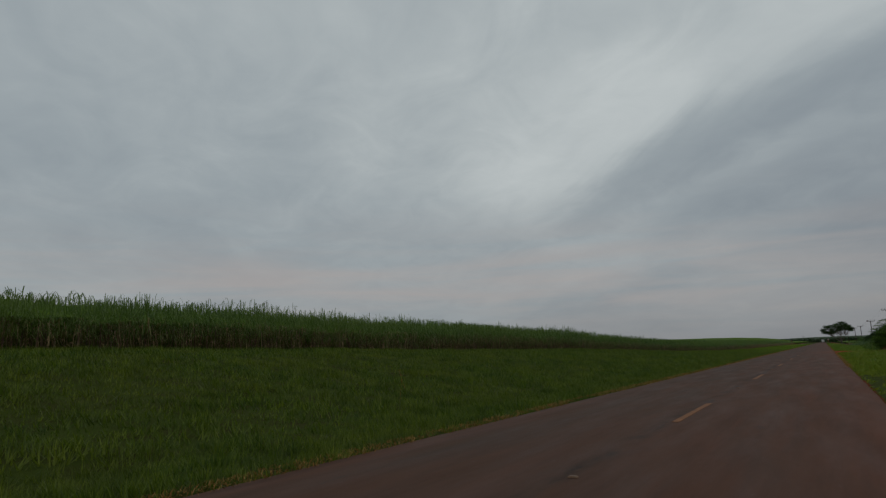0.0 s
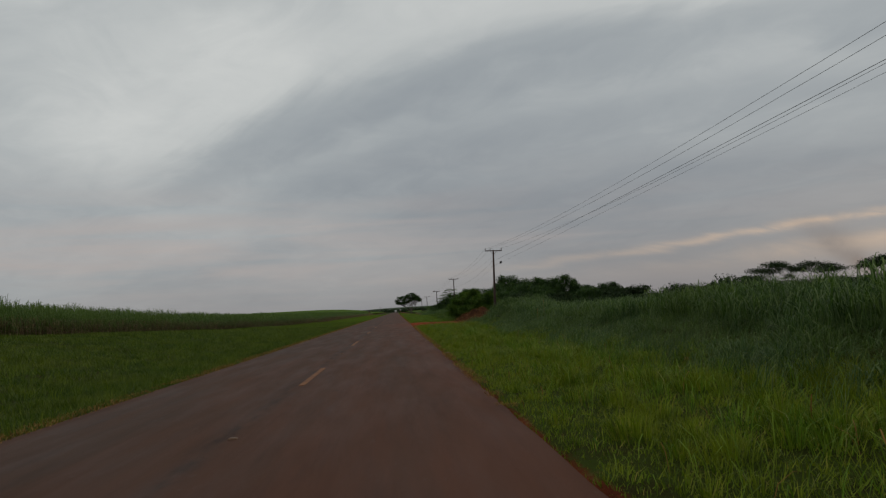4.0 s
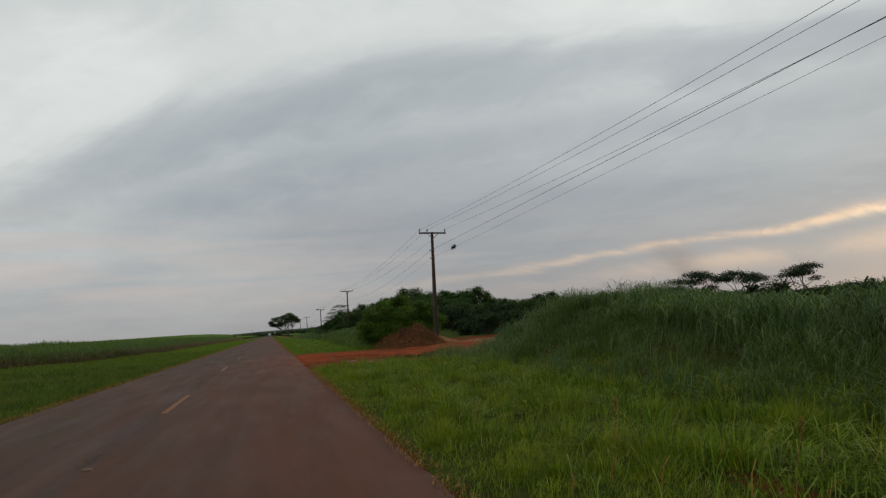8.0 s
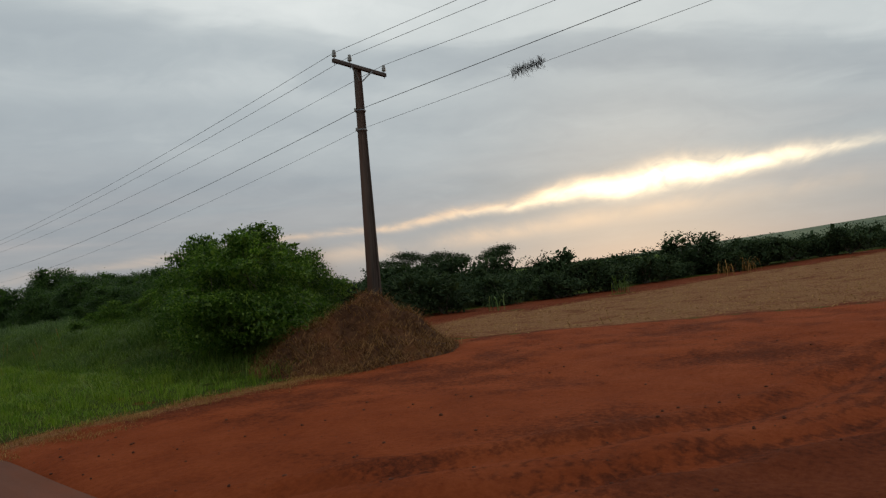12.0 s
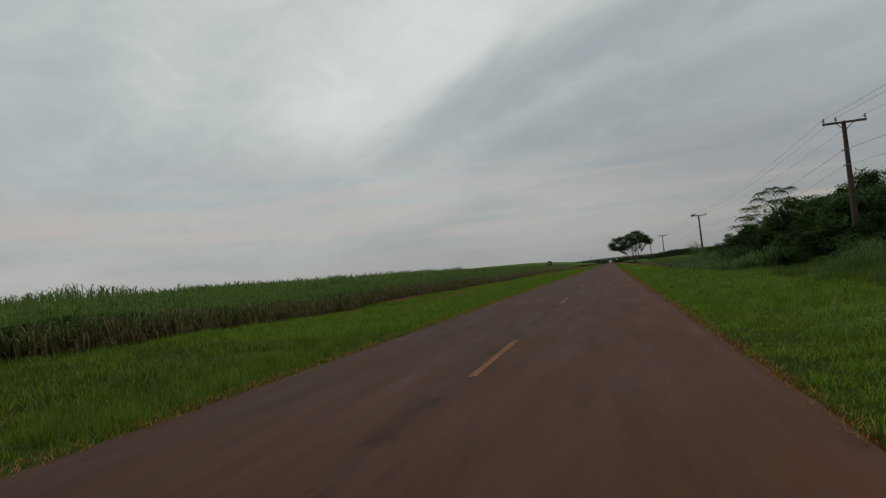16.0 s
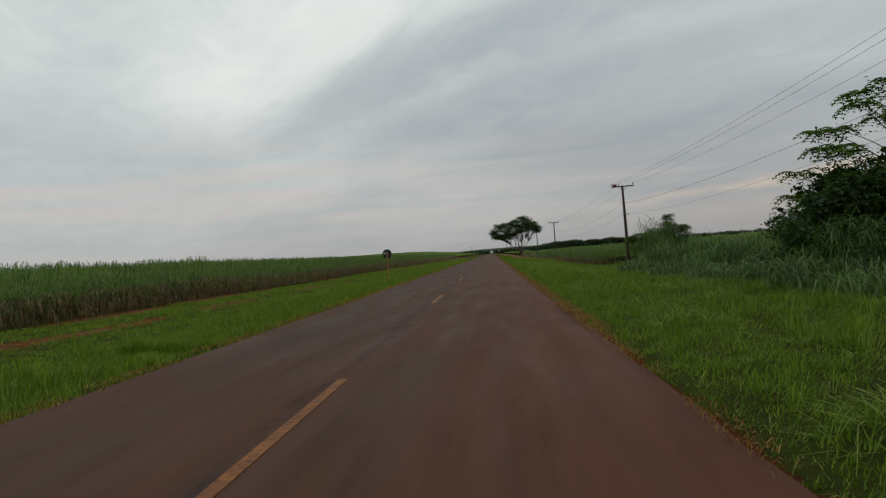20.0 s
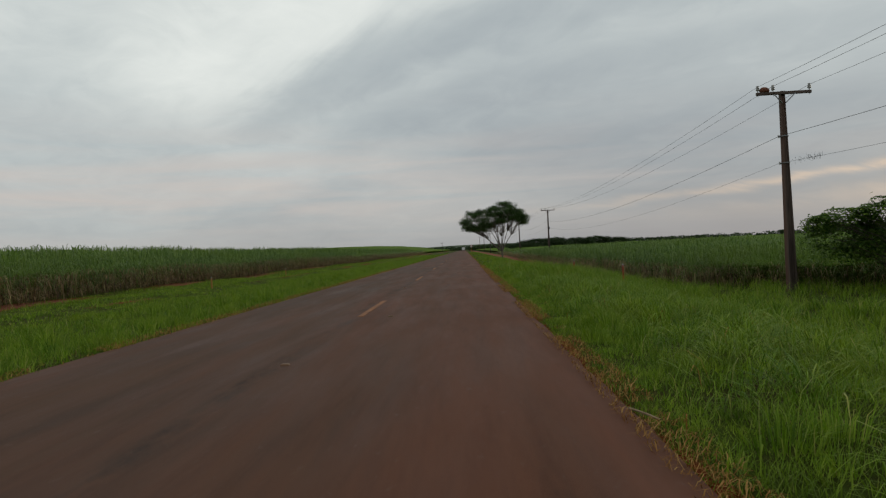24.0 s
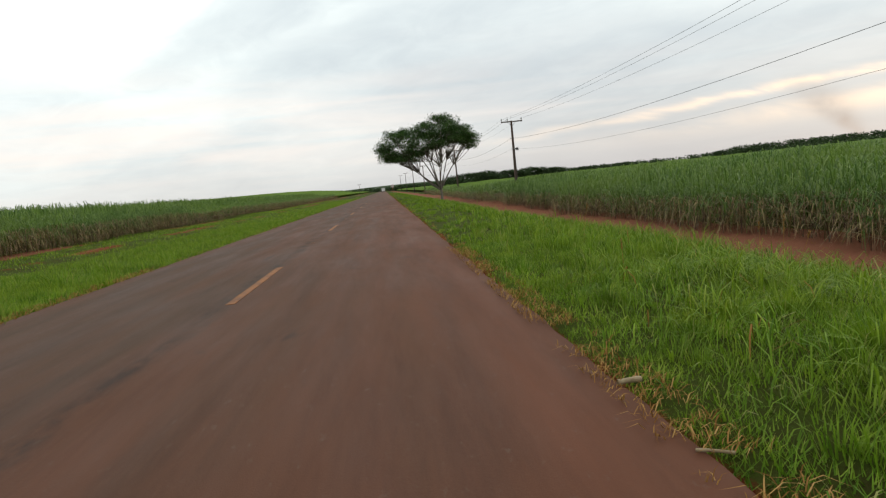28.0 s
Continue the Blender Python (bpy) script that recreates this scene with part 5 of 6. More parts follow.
def build_line():
    lean = [0.3, -0.6, 0.8, -0.5, 0.6, -0.8, 0.4, 0.9, -0.3, 0.5]
    for i, (x, y, z) in enumerate(POLES):
        m = pose(x, y, z, 0.4 * lean[i - 3], 2.2 if i == 1 else lean[i] * 0.5, 1.5 * lean[i - 1])
        if i < 6:
            last = utility_pole(HUNG[i])
            last.matrix_world = m
        else:
            copy_thing(last, m)
    copy_thing(last, pose(-13, 645, 6.6, 0, 0, 4))
    wires = empty("power_lines", "thin dark power lines sagging between the poles", "power line")
    for i in range(len(POLES) - 1):
        for k, (_, _, _, r) in enumerate(WIRE_AT):
            part("wire", tube([wire_point(i, k, t) for t in np.linspace(0, 1, 21)], r * (0.52 if i < 5 else 1.2), 5), WIRE, wires)


# ---------------------------------------------------------------- trees


def limb(a, b, r0, r1, bow=0.15, n=5):
    a, b = np.asarray(a, float), np.asarray(b, float)
    t = np.linspace(0, 1, n)[:, None]
    side = np.append(RNG.normal(0, 1, 2), 0.3) * np.linalg.norm(b - a) * bow
    return tube(a + (b - a) * t + side * (t * (1 - t) * 2), np.linspace(r0, r1, n), 6)


def tree(name, label, height, spread, blobs, leaves, size, mat, trunk=0.22, stems=1, bole=0.35, flat=0.4, group="", rough=0.45, category="tree", core=0.0, arms=0):
    """A tapered trunk, limbs to every clump of the crown, and the crown's leaves. blobs: (x, y, z, rx, rz) in parts of spread and height."""
    top = empty(name, label, category, group)
    wood = []
    base = np.array([0, 0, -0.25])
    forks = []
    for s in range(stems):
        a = s / max(stems, 1) * 6.28 + 0.4
        f = np.array([math.cos(a) * 0.10 * spread * (stems > 1), math.sin(a) * 0.10 * spread * (stems > 1), height * bole * uni(0.85, 1.15, 1)[0]])
        wood.append(limb(base + [math.cos(a) * trunk * 0.4 * (stems > 1), math.sin(a) * trunk * 0.4 * (stems > 1), 0], f, trunk / stems ** 0.4, trunk * 0.62 / stems ** 0.4, 0.06, 6))
        forks.append(f)
    nodes = []
    for b in blobs[len(blobs) // (2 * arms)::len(blobs) // arms] if arms else ():
        f = forks[0]
        q = np.array([b[0] * spread * 0.52, b[1] * spread * 0.52, f[2] + (b[2] * height - f[2]) * 0.52])
        wood.append(limb(f - [0, 0, 0.15], q, trunk * 0.55, trunk * 0.24, 0.10, 6))
        nodes.append(q)
    P = []
    total = sum(b[3] ** 2 for b in blobs)
    for bx, by, bz, rx, rz in blobs:
        c = np.array([bx * spread, by * spread, bz * height])
        f = min(forks, key=lambda q: np.hypot(*(q - c)[:2]))
        if nodes:
            f = min(nodes, key=lambda q: np.linalg.norm(q * [1.8, 1.8, 0.3] - c * [1, 1, 0.3]))
        wood.append(limb(f - [0, 0, 0.1], c - [0, 0, rz * height * 0.3], trunk * (0.20 if nodes else 0.42) / stems ** 0.3, trunk * (0.07 if nodes else 0.12), 0.16))
        for _ in range(1 if core > 1 else 3):
            e = c + RNG.normal(0, 0.45, 3) * [rx * spread, rx * spread, rz * height]
            wood.append(limb(c - [0, 0, rz * height * 0.35], e, trunk * 0.13, trunk * 0.03, 0.2, 4))
        n = int(leaves * rx ** 2 / total)
        # leaves sit in twigs' ends inside the clump
        twigs = shell_points(max(n // 9, 4), c, (rx * spread, rx * spread, rz * height), rough)
        q = np.repeat(twigs, 9, axis=0) + RNG.normal(0, 1, (len(twigs) * 9, 3)) * [size * 1.25, size * 1.25, size * 0.8]
        P.append(q)
    crown = [leaf_quads(np.concatenate(P), size, flat)]
    if core:
        # oversized leaves added inside the crown to block light passing through it
        inside = np.concatenate([np.array([bx * spread, by * spread, bz * height]) + np.clip(RNG.normal(0, 0.36, (26, 3)), -0.7, 0.7) * [rx * spread, rx * spread, rz * height] for bx, by, bz, rx, rz in blobs])
        crown.append(leaf_quads(inside, core, flat))
    part("trunk", joined(wood), BARK, top, smooth=True)
    part("crown", joined(crown), mat, top, "leafy crown")
    return top


def build_trees():
    # the lone spreading tree beside the road
    global RNG
    RNG = np.random.default_rng(19)
    across = [-7.4, -5.6, -3.4, -1.2, 0.4, 1.6, 3.2, 4.3]
    over, under = [6.0, 7.4, 8.5, 8.8, 9.3, 9.3, 8.3, 6.6], [5.4, 4.5, 4.1, 4.7, 5.6, 5.9, 5.6, 5.4]
    crown = []
    for i in range(150):
        x = -6.6 + 10.8 * ((i + RNG.random()) / 150) ** 0.92
        deep = 4.4 * math.sqrt(max(0.05, 1 - ((x + 1.5) / 5.9) ** 2))
        y = deep * (2 * RNG.random() - 1)
        hi, lo = float(np.interp(x, across, over)), float(np.interp(x, across, under))
        k = 1 - 0.30 * (y / deep) ** 2
        z = lo + (hi - lo) * k * (1 - 0.95 * RNG.random() ** 1.15) + 0.25
        crown.append((x, y, z, 0.65 + 0.65 * RNG.random(), 0.32 + 0.30 * RNG.random()))
    t = tree("roadside_tree", "spreading flat-crowned tree with pale forked branches beside the road", 1.0, 1.0, crown, 68000, 0.14, LEAF_MID, 0.19, 1, 1.3, 0.45, rough=0.9, arms=9)
    t.matrix_world = pose(9.0, 318.3, -0.3)
    # dark dense trees of the wood
    def dense(seed, h, s):
        global RNG
        RNG = np.random.default_rng(seed)
        b = [(0, 0, 0.62, 0.42, 0.36)]
        for i in range(22):
            a = i * 2.4 + seed
            lift = (i + RNG.random()) / 22
            r = 0.42 * math.sqrt(max(0.0, 1 - (1.15 * lift - 0.25) ** 2)) * (0.8 + 0.25 * RNG.random())
            b.append((r * math.cos(a), r * math.sin(a), 0.26 + 0.64 * lift, 0.11 + 0.09 * RNG.random(), 0.08 + 0.06 * RNG.random()))
        return tree("dark_tree", "dense dark green broadleaf tree of the wood", h, s, b, 17000, 0.17, LEAF_DARK, 0.2, 1, 0.25, 0.3, "trees of the wood", 0.30, core=0.8)
    kinds = [dense(k, 7.0, 7.2) for k in (3, 5, 8)]
    spots = [(23.0, 152, 0.76), (25, 156, 0.73), (23, 160, 0.77), (22.8, 166.5, 0.86), (31, 157, 0.72), (26, 168, 0.95), (37, 158, 0.60), (43, 162, 0.72), (49, 165, 0.75), (21.5, 173, 1.05), 
             (26, 180, 0.74), (19.5, 180, 0.90), (17.5, 176, 0.86), (16.6, 185, 0.86), (20, 189, 0.81), (25, 192, 0.88), (31, 172, 1.0), (32, 188, 0.94),
             (24, 203, 0.53), (14.9, 190.8, 0.66), (16.6, 181.5, 0.62), (36, 176, 1.05), (55, 170, 0.91), (29, 140, 0.56), (34, 146, 0.58), (40, 150, 0.66), (61, 172, 0.72), (33, 151, 0.54), (46, 157, 0.86),
             (33, 199, 1.46), (38.5, 202, 1.42), (44, 200, 1.42), (49, 203, 1.50), (53.5, 199, 1.40), (36, 208, 1.40), (42, 208, 1.42)]
    used = set()
    for i, (x, y, s) in enumerate(spots):
        m = pose(x, y, float(ground_z(x, y)) - 0.3 - 0.9 * s, 0, 0, i * 77) @ Matrix.Diagonal((s, s, s * (0.92 + 0.09 * (i % 3)), 1))
        k = i % 3
        if k in used:
            put(kinds[k], m)
        else:
            kinds[k].matrix_world = m
            used.add(k)


build_ground()
build_road()
cane_strip(cane_front, -1, 0, 460, 2.15, "sugarcane", "green sugarcane standing along the edge of its field")
cane_field(cane_front, -1, -60, 1300, 700, 2.1, "sugarcane_field", "green sugarcane field stretching to the horizon")
front_r = lambda y: 12.9 + 0.0 * np.asarray(y, float) + 2.2 * ss(y, 300, 420) + 10 * (1 - ss(y, 229, 237))
cane_strip(front_r, 1, 214, 440, 1.98, "sugarcane", "green sugarcane standing along the earth track")
cane_field(front_r, 1, 212, 1300, 700, 1.82, "sugarcane_field", "green sugarcane field behind the earth track")
build_verges()
build_line()
build_trees()

# ---------------------------------------------------------------- bushes and weeds beside the road


def bush(name, label, height, spread, seed, leaves, size, mat, group, clumps=12, rough=0.5, shoots=4):
    global RNG
    RNG = np.random.default_rng(seed)
    b = [(0, 0, 0.36, 0.32, 0.28)]
    for i in range(clumps):
        a = i * 2.4 + seed
        r = 0.12 + 0.30 * RNG.random()
        z = 0.16 + 0.70 * RNG.random() * (1 - r)
        b.append((r * math.cos(a), r * math.sin(a), z, 0.13 + 0.13 * RNG.random(), 0.10 + 0.10 * RNG.random()))
    for i in range(9):
        a, r = i * 2.4 + 1, 0.30 * RNG.random()
        b.append((r * math.cos(a), r * math.sin(a), 0.78 + 0.22 * RNG.random() - 0.4 * r, 0.08 + 0.05 * RNG.random(), 0.08 + 0.05 * RNG.random()))
    top = tree(name, label, height, spread, b, leaves, size, mat, 0.07, 3, 0.16, 0.35, group, rough, "bush", 0.34)
    # long shoots with paired leaflets arch out of the crown
    wood, leaf = [], []
    for bx, by, bz, rx, rz in b[1:]:
        for _ in range(shoots):
            d = RNG.normal(0, 1, 3)
            d[2] = abs(d[2]) * 0.9 + 0.25
            d /= np.linalg.norm(d)
            a = np.array([bx * spread, by * spread, bz * height]) + d * [rx * spread, rx * spread, rz * height] * 0.7
            L = uni(0.35, 0.95, 1)[0] * height / 4
            t = np.linspace(0, 1, 9)[:, None]
            rib = a + d * L * t + np.array([0, 0, -0.55 * L]) * t * t
            wood.append(tube(rib, np.linspace(0.010, 0.003, 9), 4))
            leaf.append(np.repeat(rib[2:], 5, axis=0) + RNG.normal(0, 0.055, (35, 3)) * [1, 1, 0.5])
    tagged(part("shoots", joined(wood), BARK, top, "thin arching shoots"), kind="stuff")
    part("shoot_leaves", leaf_quads(np.concatenate(leaf), size * 1.1, 0.35), mat, top, "paired leaflets of the shoots")
    return top


def place(kinds, spots, sink=0.15):
    used = set()
    for i, (x, y, s, k) in enumerate(spots):
        m = pose(x, y, float(ground_z(x, y)) - sink, 0, 0, i * 67 + 20) @ Matrix.Diagonal((s, s, s * (0.92 + 0.06 * (i % 4)), 1))
        if k in used:
            put(kinds[k], m)
        else:
            kinds[k].matrix_world = m
            used.add(k)


def build_bushes():
    big = bush("roadside_bush", "tall tangled green bush behind the earth yard", 4.0, 5.0, 21, 38000, 0.10, LEAF_BUSH, "bushes on the bank", 16, 0.5)
    low = bush("roadside_bush", "low dark green bush on the grown bank", 2.4, 4.2, 22, 15000, 0.10, LEAF_BUSH, "bushes on the bank")
    dark = bush("hedge_bush", "dark vine-grown bush at the edge of the wood", 3.4, 4.6, 23, 16000, 0.135, LEAF_DARK, "bushes at the wood's edge", 14, 0.38)
    place([big, low, dark], [
        (12.2, 112.4, 0.88, 0), (10.5, 110.4, 0.80, 0), (12.8, 116.6, 0.76, 0), (11.9, 114.4, 0.72, 0), (14.6, 114.2, 0.80, 0), (11.2, 112.6, 0.60, 1), (13.4, 120.2, 0.50, 0), (13.3, 126.3, 0.40, 0), (10.6, 110.2, 0.60, 1), (11.4, 114.4, 0.48, 1),
        (15.5, 117, 0.55, 0), (15.6, 128, 0.48, 0), (12.4, 128.5, 0.42, 1), (16, 136, 0.5, 1), (14.6, 166.5, 0.42, 1), (16.2, 163, 0.55, 1), (13.2, 171, 0.36, 1),
        (14.2, 176.5, 0.66, 2), (13.8, 181, 0.66, 2), (13.2, 185.5, 0.74, 2), (13.4, 189.4, 1.05, 2), (15.2, 187.6, 0.95, 2), (16.4, 191.2, 1.15, 2), (14.4, 193.2, 0.95, 2), (15.8, 195.4, 0.72, 2), (16, 171, 0.8, 2),
        (18.2, 166, 0.9, 2), (19, 158, 0.9, 2), (19.5, 150, 0.6, 2), (17.5, 199.5, 0.7, 2), (19, 141, 0.58, 2)])


def elephant_grass():
    """Clumps of tall cane-like grass at the end of the wood."""
    pieces = []
    for i in range(150):
        x, y = 9.0 + 3.8 * RNG.random() ** 1.1, uni(179, 212, 1)[0]
        if y > 197 + (x - 2.3) / 0.80 or x < 9.5 and RNG.random() < 0.4:
            continue
        h = uni(0.8, 1.35, 1)[0] * (0.75 + 0.75 * float(ss(x, 9.8, 12.4)) + 0.45 * float(ss(y, 192, 198) * ss(x, 10.4, 11.4))) * (1 + 0.5 * (vnoise(x, y, 2.6, 9) - 0.5))
        k = 70
        base = np.array([x, y, float(ground_z(x, y))]) + np.stack([RNG.normal(0, 0.32, k), RNG.normal(0, 0.32, k), 0 * np.ones(k)], 1)
        t = uni(0.0, 0.75, k)
        base[:, 2] += h * t * 0.8
        pieces.append(arched(base, h * uni(0.35, 0.6, k) * (1.15 - 0.5 * t), uni(0.4, 1.15, k), uni(0.15, 0.9, k), uni(0.020, 0.038, k), uni(0, 6.28, k)))
    V, F = joined(pieces)
    thing("elephant_grass", V, F, REED, "tall arching elephant grass at the end of the wood", "grass", "stuff")
    # one stand close to the verge, higher than the rest
    pieces = []
    for x, y, h in ((10.9, 205.4, 3.1), (11.2, 205.9, 3.6), (11.5, 204.6, 3.4), (11.0, 204.0, 2.3), (11.8, 206.3, 3.0)):
        k = 62
        base = np.array([x, y, float(ground_z(x, y))]) + np.stack([RNG.normal(0, 0.3, k), RNG.normal(0, 0.3, k), 0 * np.ones(k)], 1)
        t = uni(0.0, 0.8, k)
        base[:, 2] += h * t * 0.8
        pieces.append(arched(base, h * uni(0.3, 0.5, k) * (1.15 - 0.5 * t), uni(0.3, 1.4, k), uni(0.0, 0.9, k), uni(0.016, 0.030, k), uni(0, 6.28, k)))
    V, F = joined(pieces)
    thing("elephant_grass", V, F, REED, "high clump of elephant grass with feathery tips", "grass", "stuff")


def feather_tree(name, label, height, tips, size, mat, trunk, per=11, droop=1.0, fill=46):
    """A slender tree whose branch ends bear rosettes of long drooping compound leaves."""
    top = empty(name, label, "tree")
    wood, P, up, out, drop, w, az = [], [], [], [], [], [], []
    fork = np.array([0, 0, height * 0.30])
    wood.append(limb((0, 0, -0.3), fork, trunk, trunk * 0.7, 0.05, 6))
    if len(tips) < 40:
        wood.append(limb(fork, (0.1, 0.05, height * 0.92), trunk * 0.7, trunk * 0.2, 0.04, 6))
    for x, y, z in tips:
        e = np.array([x, y, z * height])
        if len(tips) < 40:
            fork = np.array([0.05, 0.02, max(height * 0.28, e[2] - 0.35 - 0.55 * math.hypot(x, y))])
        mid = np.array([e[0] * 0.55, e[1] * 0.55, fork[2] * 0.3 + e[2] * 0.7])
        wood.append(limb(fork if len(tips) < 40 else (e[0] * 0.12, e[1] * 0.12, min(0.3, e[2])), mid if len(tips) < 40 else e * [0.6, 0.6, 0.75], trunk * 0.5, trunk * 0.32, 0.1))
        wood.append(limb(mid if len(tips) < 40 else e * [0.6, 0.6, 0.75], e, trunk * 0.32, trunk * 0.12, 0.1))
        a0 = uni(0, 6.28, 1)[0]
        for j in range(per):
            a = a0 + j * 6.28 / per * 1.02
            d = np.array([math.cos(a), math.sin(a), 0])
            L = size * uni(0.8, 1.2, 1)[0] * (0.72 if z > 0.74 and droop > 1.5 else 1.0)
            lift, fall = L * uni(0.10, 0.34, 1)[0], L * uni(0.20, 0.62, 1)[0] * droop
            # leaflets along the leaf's rib
            for q in np.linspace(0.25, 1.0, 6):
                rib = e + d * L * q + np.array([0, 0, lift * math.sin(q * 2.2) - fall * q * q])
                for s in (-0.9, 0.9):
                    P.append(rib)
                    az.append(a + s)
                    out.append(L * 0.42 * (1.15 - 0.5 * q))
                    drop.append(L * uni(0.06, 0.16, 1)[0])
                    up.append(0.03)
                    w.append(L * 0.17)
    A = lambda v: np.array(v, float)
    part("trunk", joined(wood), BARK, top, smooth=True)
    inner = np.repeat(np.array([(x, y, z * height) for x, y, z in tips]), fill, axis=0)
    inner = inner + RNG.normal(0, 0.46 * size, inner.shape) * [1, 1, 0.75] - [0, 0, 0.25 * size * droop]
    part("crown", joined([arched(A(P), A(up), A(out), A(drop), A(w), A(az)), leaf_quads(inner, 0.24 * size if fill < 100 else 0.11, 0.4)]), mat, top, "drooping compound leaves")
    return top


def build_feather_trees():
    tips = [(-1.9, -0.3, 0.66), (-1.4, 0.5, 0.78), (-0.9, -0.4, 0.88), (-0.3, 0.3, 0.97), (0.4, -0.2, 1.0), (1.0, 0.3, 0.96), (1.5, -0.3, 0.98), (0.8, 0.9, 0.85), (-0.6, 0.9, 0.80),
            (-2.3, 0.2, 0.55), (0.1, -0.9, 0.82), (-1.6, -0.9, 0.62), (1.7, 0.6, 0.86), (-2.7, -0.1, 0.42), (-1.1, 0.2, 0.68)]
    t = feather_tree("feather_leaved_tree", "slender tree with layered fans of pale green leaves", 6.5, [(x * 1.12 - 0.5, y * 1.5, z) for x, y, z in tips], 0.66, LEAF_BUSH, 0.05, 12, 1.15, 16)
    t.matrix_world = pose(16.3, 192.3, float(ground_z(16.3, 192.3)) - 0.1)
    global RNG
    RNG = np.random.default_rng(31)
    # rounded lobes of foliage: across the view, height, radii, leaf rosettes
    tips = []
    for across, z, rx, rz, n in ((-0.05, 4.45, 0.42, 0.55, 12), (-0.05, 3.6, 0.62, 0.6, 14), (-2.75, 2.65, 1.05, 0.75, 30), (-1.5, 2.95, 0.85, 0.75, 24), (-0.6, 2.6, 0.8, 0.9, 20),
                                 (1.0, 3.15, 0.68, 0.75, 22), (0.5, 2.2, 0.9, 0.8, 18), (-1.3, 1.75, 0.9, 0.6, 14), (3.0, 1.65, 0.62, 0.5, 14), (1.5, 1.0, 1.3, 0.85, 30), (2.5, 0.9, 0.8, 0.7, 16), (0.2, 1.1, 0.9, 0.7, 14)):
        for _ in range(n):
            d = RNG.normal(0, 1, 3)
            d /= np.linalg.norm(d)
            a, p = across + d[0] * rx, d[1] * rx * 1.2
            tips.append((a * 0.89 + p * 0.45, -a * 0.45 + p * 0.89, max(0.3, z + abs(d[2]) ** 0.7 * (1 if d[2] > 0 else -1) * rz - 0.15) / 5.5))
    t = feather_tree("young_feather_tree", "young bushy tree with dark drooping compound leaves by the cane", 5.5, tips, 0.52, LEAF_BUSH, 0.06, 8, 2.0, 40)
    t.matrix_world = pose(18.6, 229.0, float(ground_z(18.6, 229.0)) - 0.1)


def heap(name, label, at, size, mat, seed, peaks, k=1500, group="", crumb=0.05):
    """A rough heap of earth and roots with several crests."""
    n = 46 if k else 120
    u = np.linspace(-1, 1, n)
    X, Y = np.meshgrid(u, u)
    R = np.hypot(X, Y) * (0.92 + (0 if k else 0.55) * vnoise(X, Y, 0.22, seed + 3))
    Z = np.zeros_like(X)
    for px, py, h, r in peaks:
        Z = np.maximum(Z, h * np.exp(-(((X - px) ** 2 + (Y - py) ** 2) / r ** 2)))
    Z = Z * (1 - ss(R, 0.7, 1.0)) * (0.70 + 0.55 * vnoise(X, Y, 0.26, seed)) + crumb * (vnoise(X, Y, 0.08, seed + 1) + (0 if k else 0.8) * vnoise(X, Y, 0.03, seed + 2) - 0.4) * (1 - ss(R, 0.75, 0.98))
    x, y = at[0] + X * size[0], at[1] + Y * size[1]
    z = ground_z(x, y) + Z * size[2] - 0.10 * ss(R, 0.85, 1.0) - 0.03
    i, j = np.meshgrid(np.arange(n - 1), np.arange(n - 1), indexing="ij")
    F = np.stack([i * n + j, i * n + j + 1, (i + 1) * n + j + 1, (i + 1) * n + j], -1).reshape(-1, 4)
    ob = empty(name, label, "earth heap", group)
    part("earth", (np.stack([x, y, z], -1), F), mat, ob, smooth=True)
    if not k:
        # larger lumps of turned soil that lie on its flanks
        for i in range(18):
            q = int(RNG.integers(0, n * n))
            if R.ravel()[q] > 0.85:
                continue
            r = uni(0.04, 0.10, 1)[0]
            V, f = lathe([(0.0, -r * 0.5), (r * 0.8, -r * 0.35), (r, r * 0.05), (r * 0.65, r * 0.42), (0, r * 0.55)], 9)
            V = V * uni(0.75, 1.3, 3) + RNG.normal(0, r * 0.09, V.shape) + [x.ravel()[q], y.ravel()[q], z.ravel()[q] + r * 0.2]
            part("soil_lump", (V, f), mat, ob)
        return ob
    sel = RNG.integers(0, n * n, k)
    sel = sel[(R.ravel()[sel] < 0.86)]
    P = np.stack([x.ravel()[sel], y.ravel()[sel], z.ravel()[sel]], 1) + RNG.normal(0, 0.04, (len(sel), 3)) * [1, 1, 0]
    m = len(P)
    part("dead_grass", blades(P, uni(0.05, 0.28, m), uni(0.008, 0.016, m), uni(0, 6.28, m), uni(0.8, 3.4, m)), DRY_ROOT, ob, "brown dead grass and roots")
    return ob


HEAP_EARTH = plain_material("heap_earth_and_roots", (0.045, 0.020, 0.012), (0.140, 0.065, 0.034), 6.0, 0.95, 1.0, 0.06, soil=(0.17, 0.060, 0.025), spec=0.04)
SOIL_HEAP = plain_material("dark_red_loose_soil", (0.032, 0.011, 0.006), (0.100, 0.032, 0.015), 7.0, 0.97, 1.0, 0.06, spec=0.03)
DRY_ROOT = leaf_material("dead_roots", [(0.0, (0.10, 0.042, 0.018)), (0.6, (0.24, 0.115, 0.044)), (1.0, (0.38, 0.20, 0.08))], trans=0.1, rough=0.9, spec=0.05)


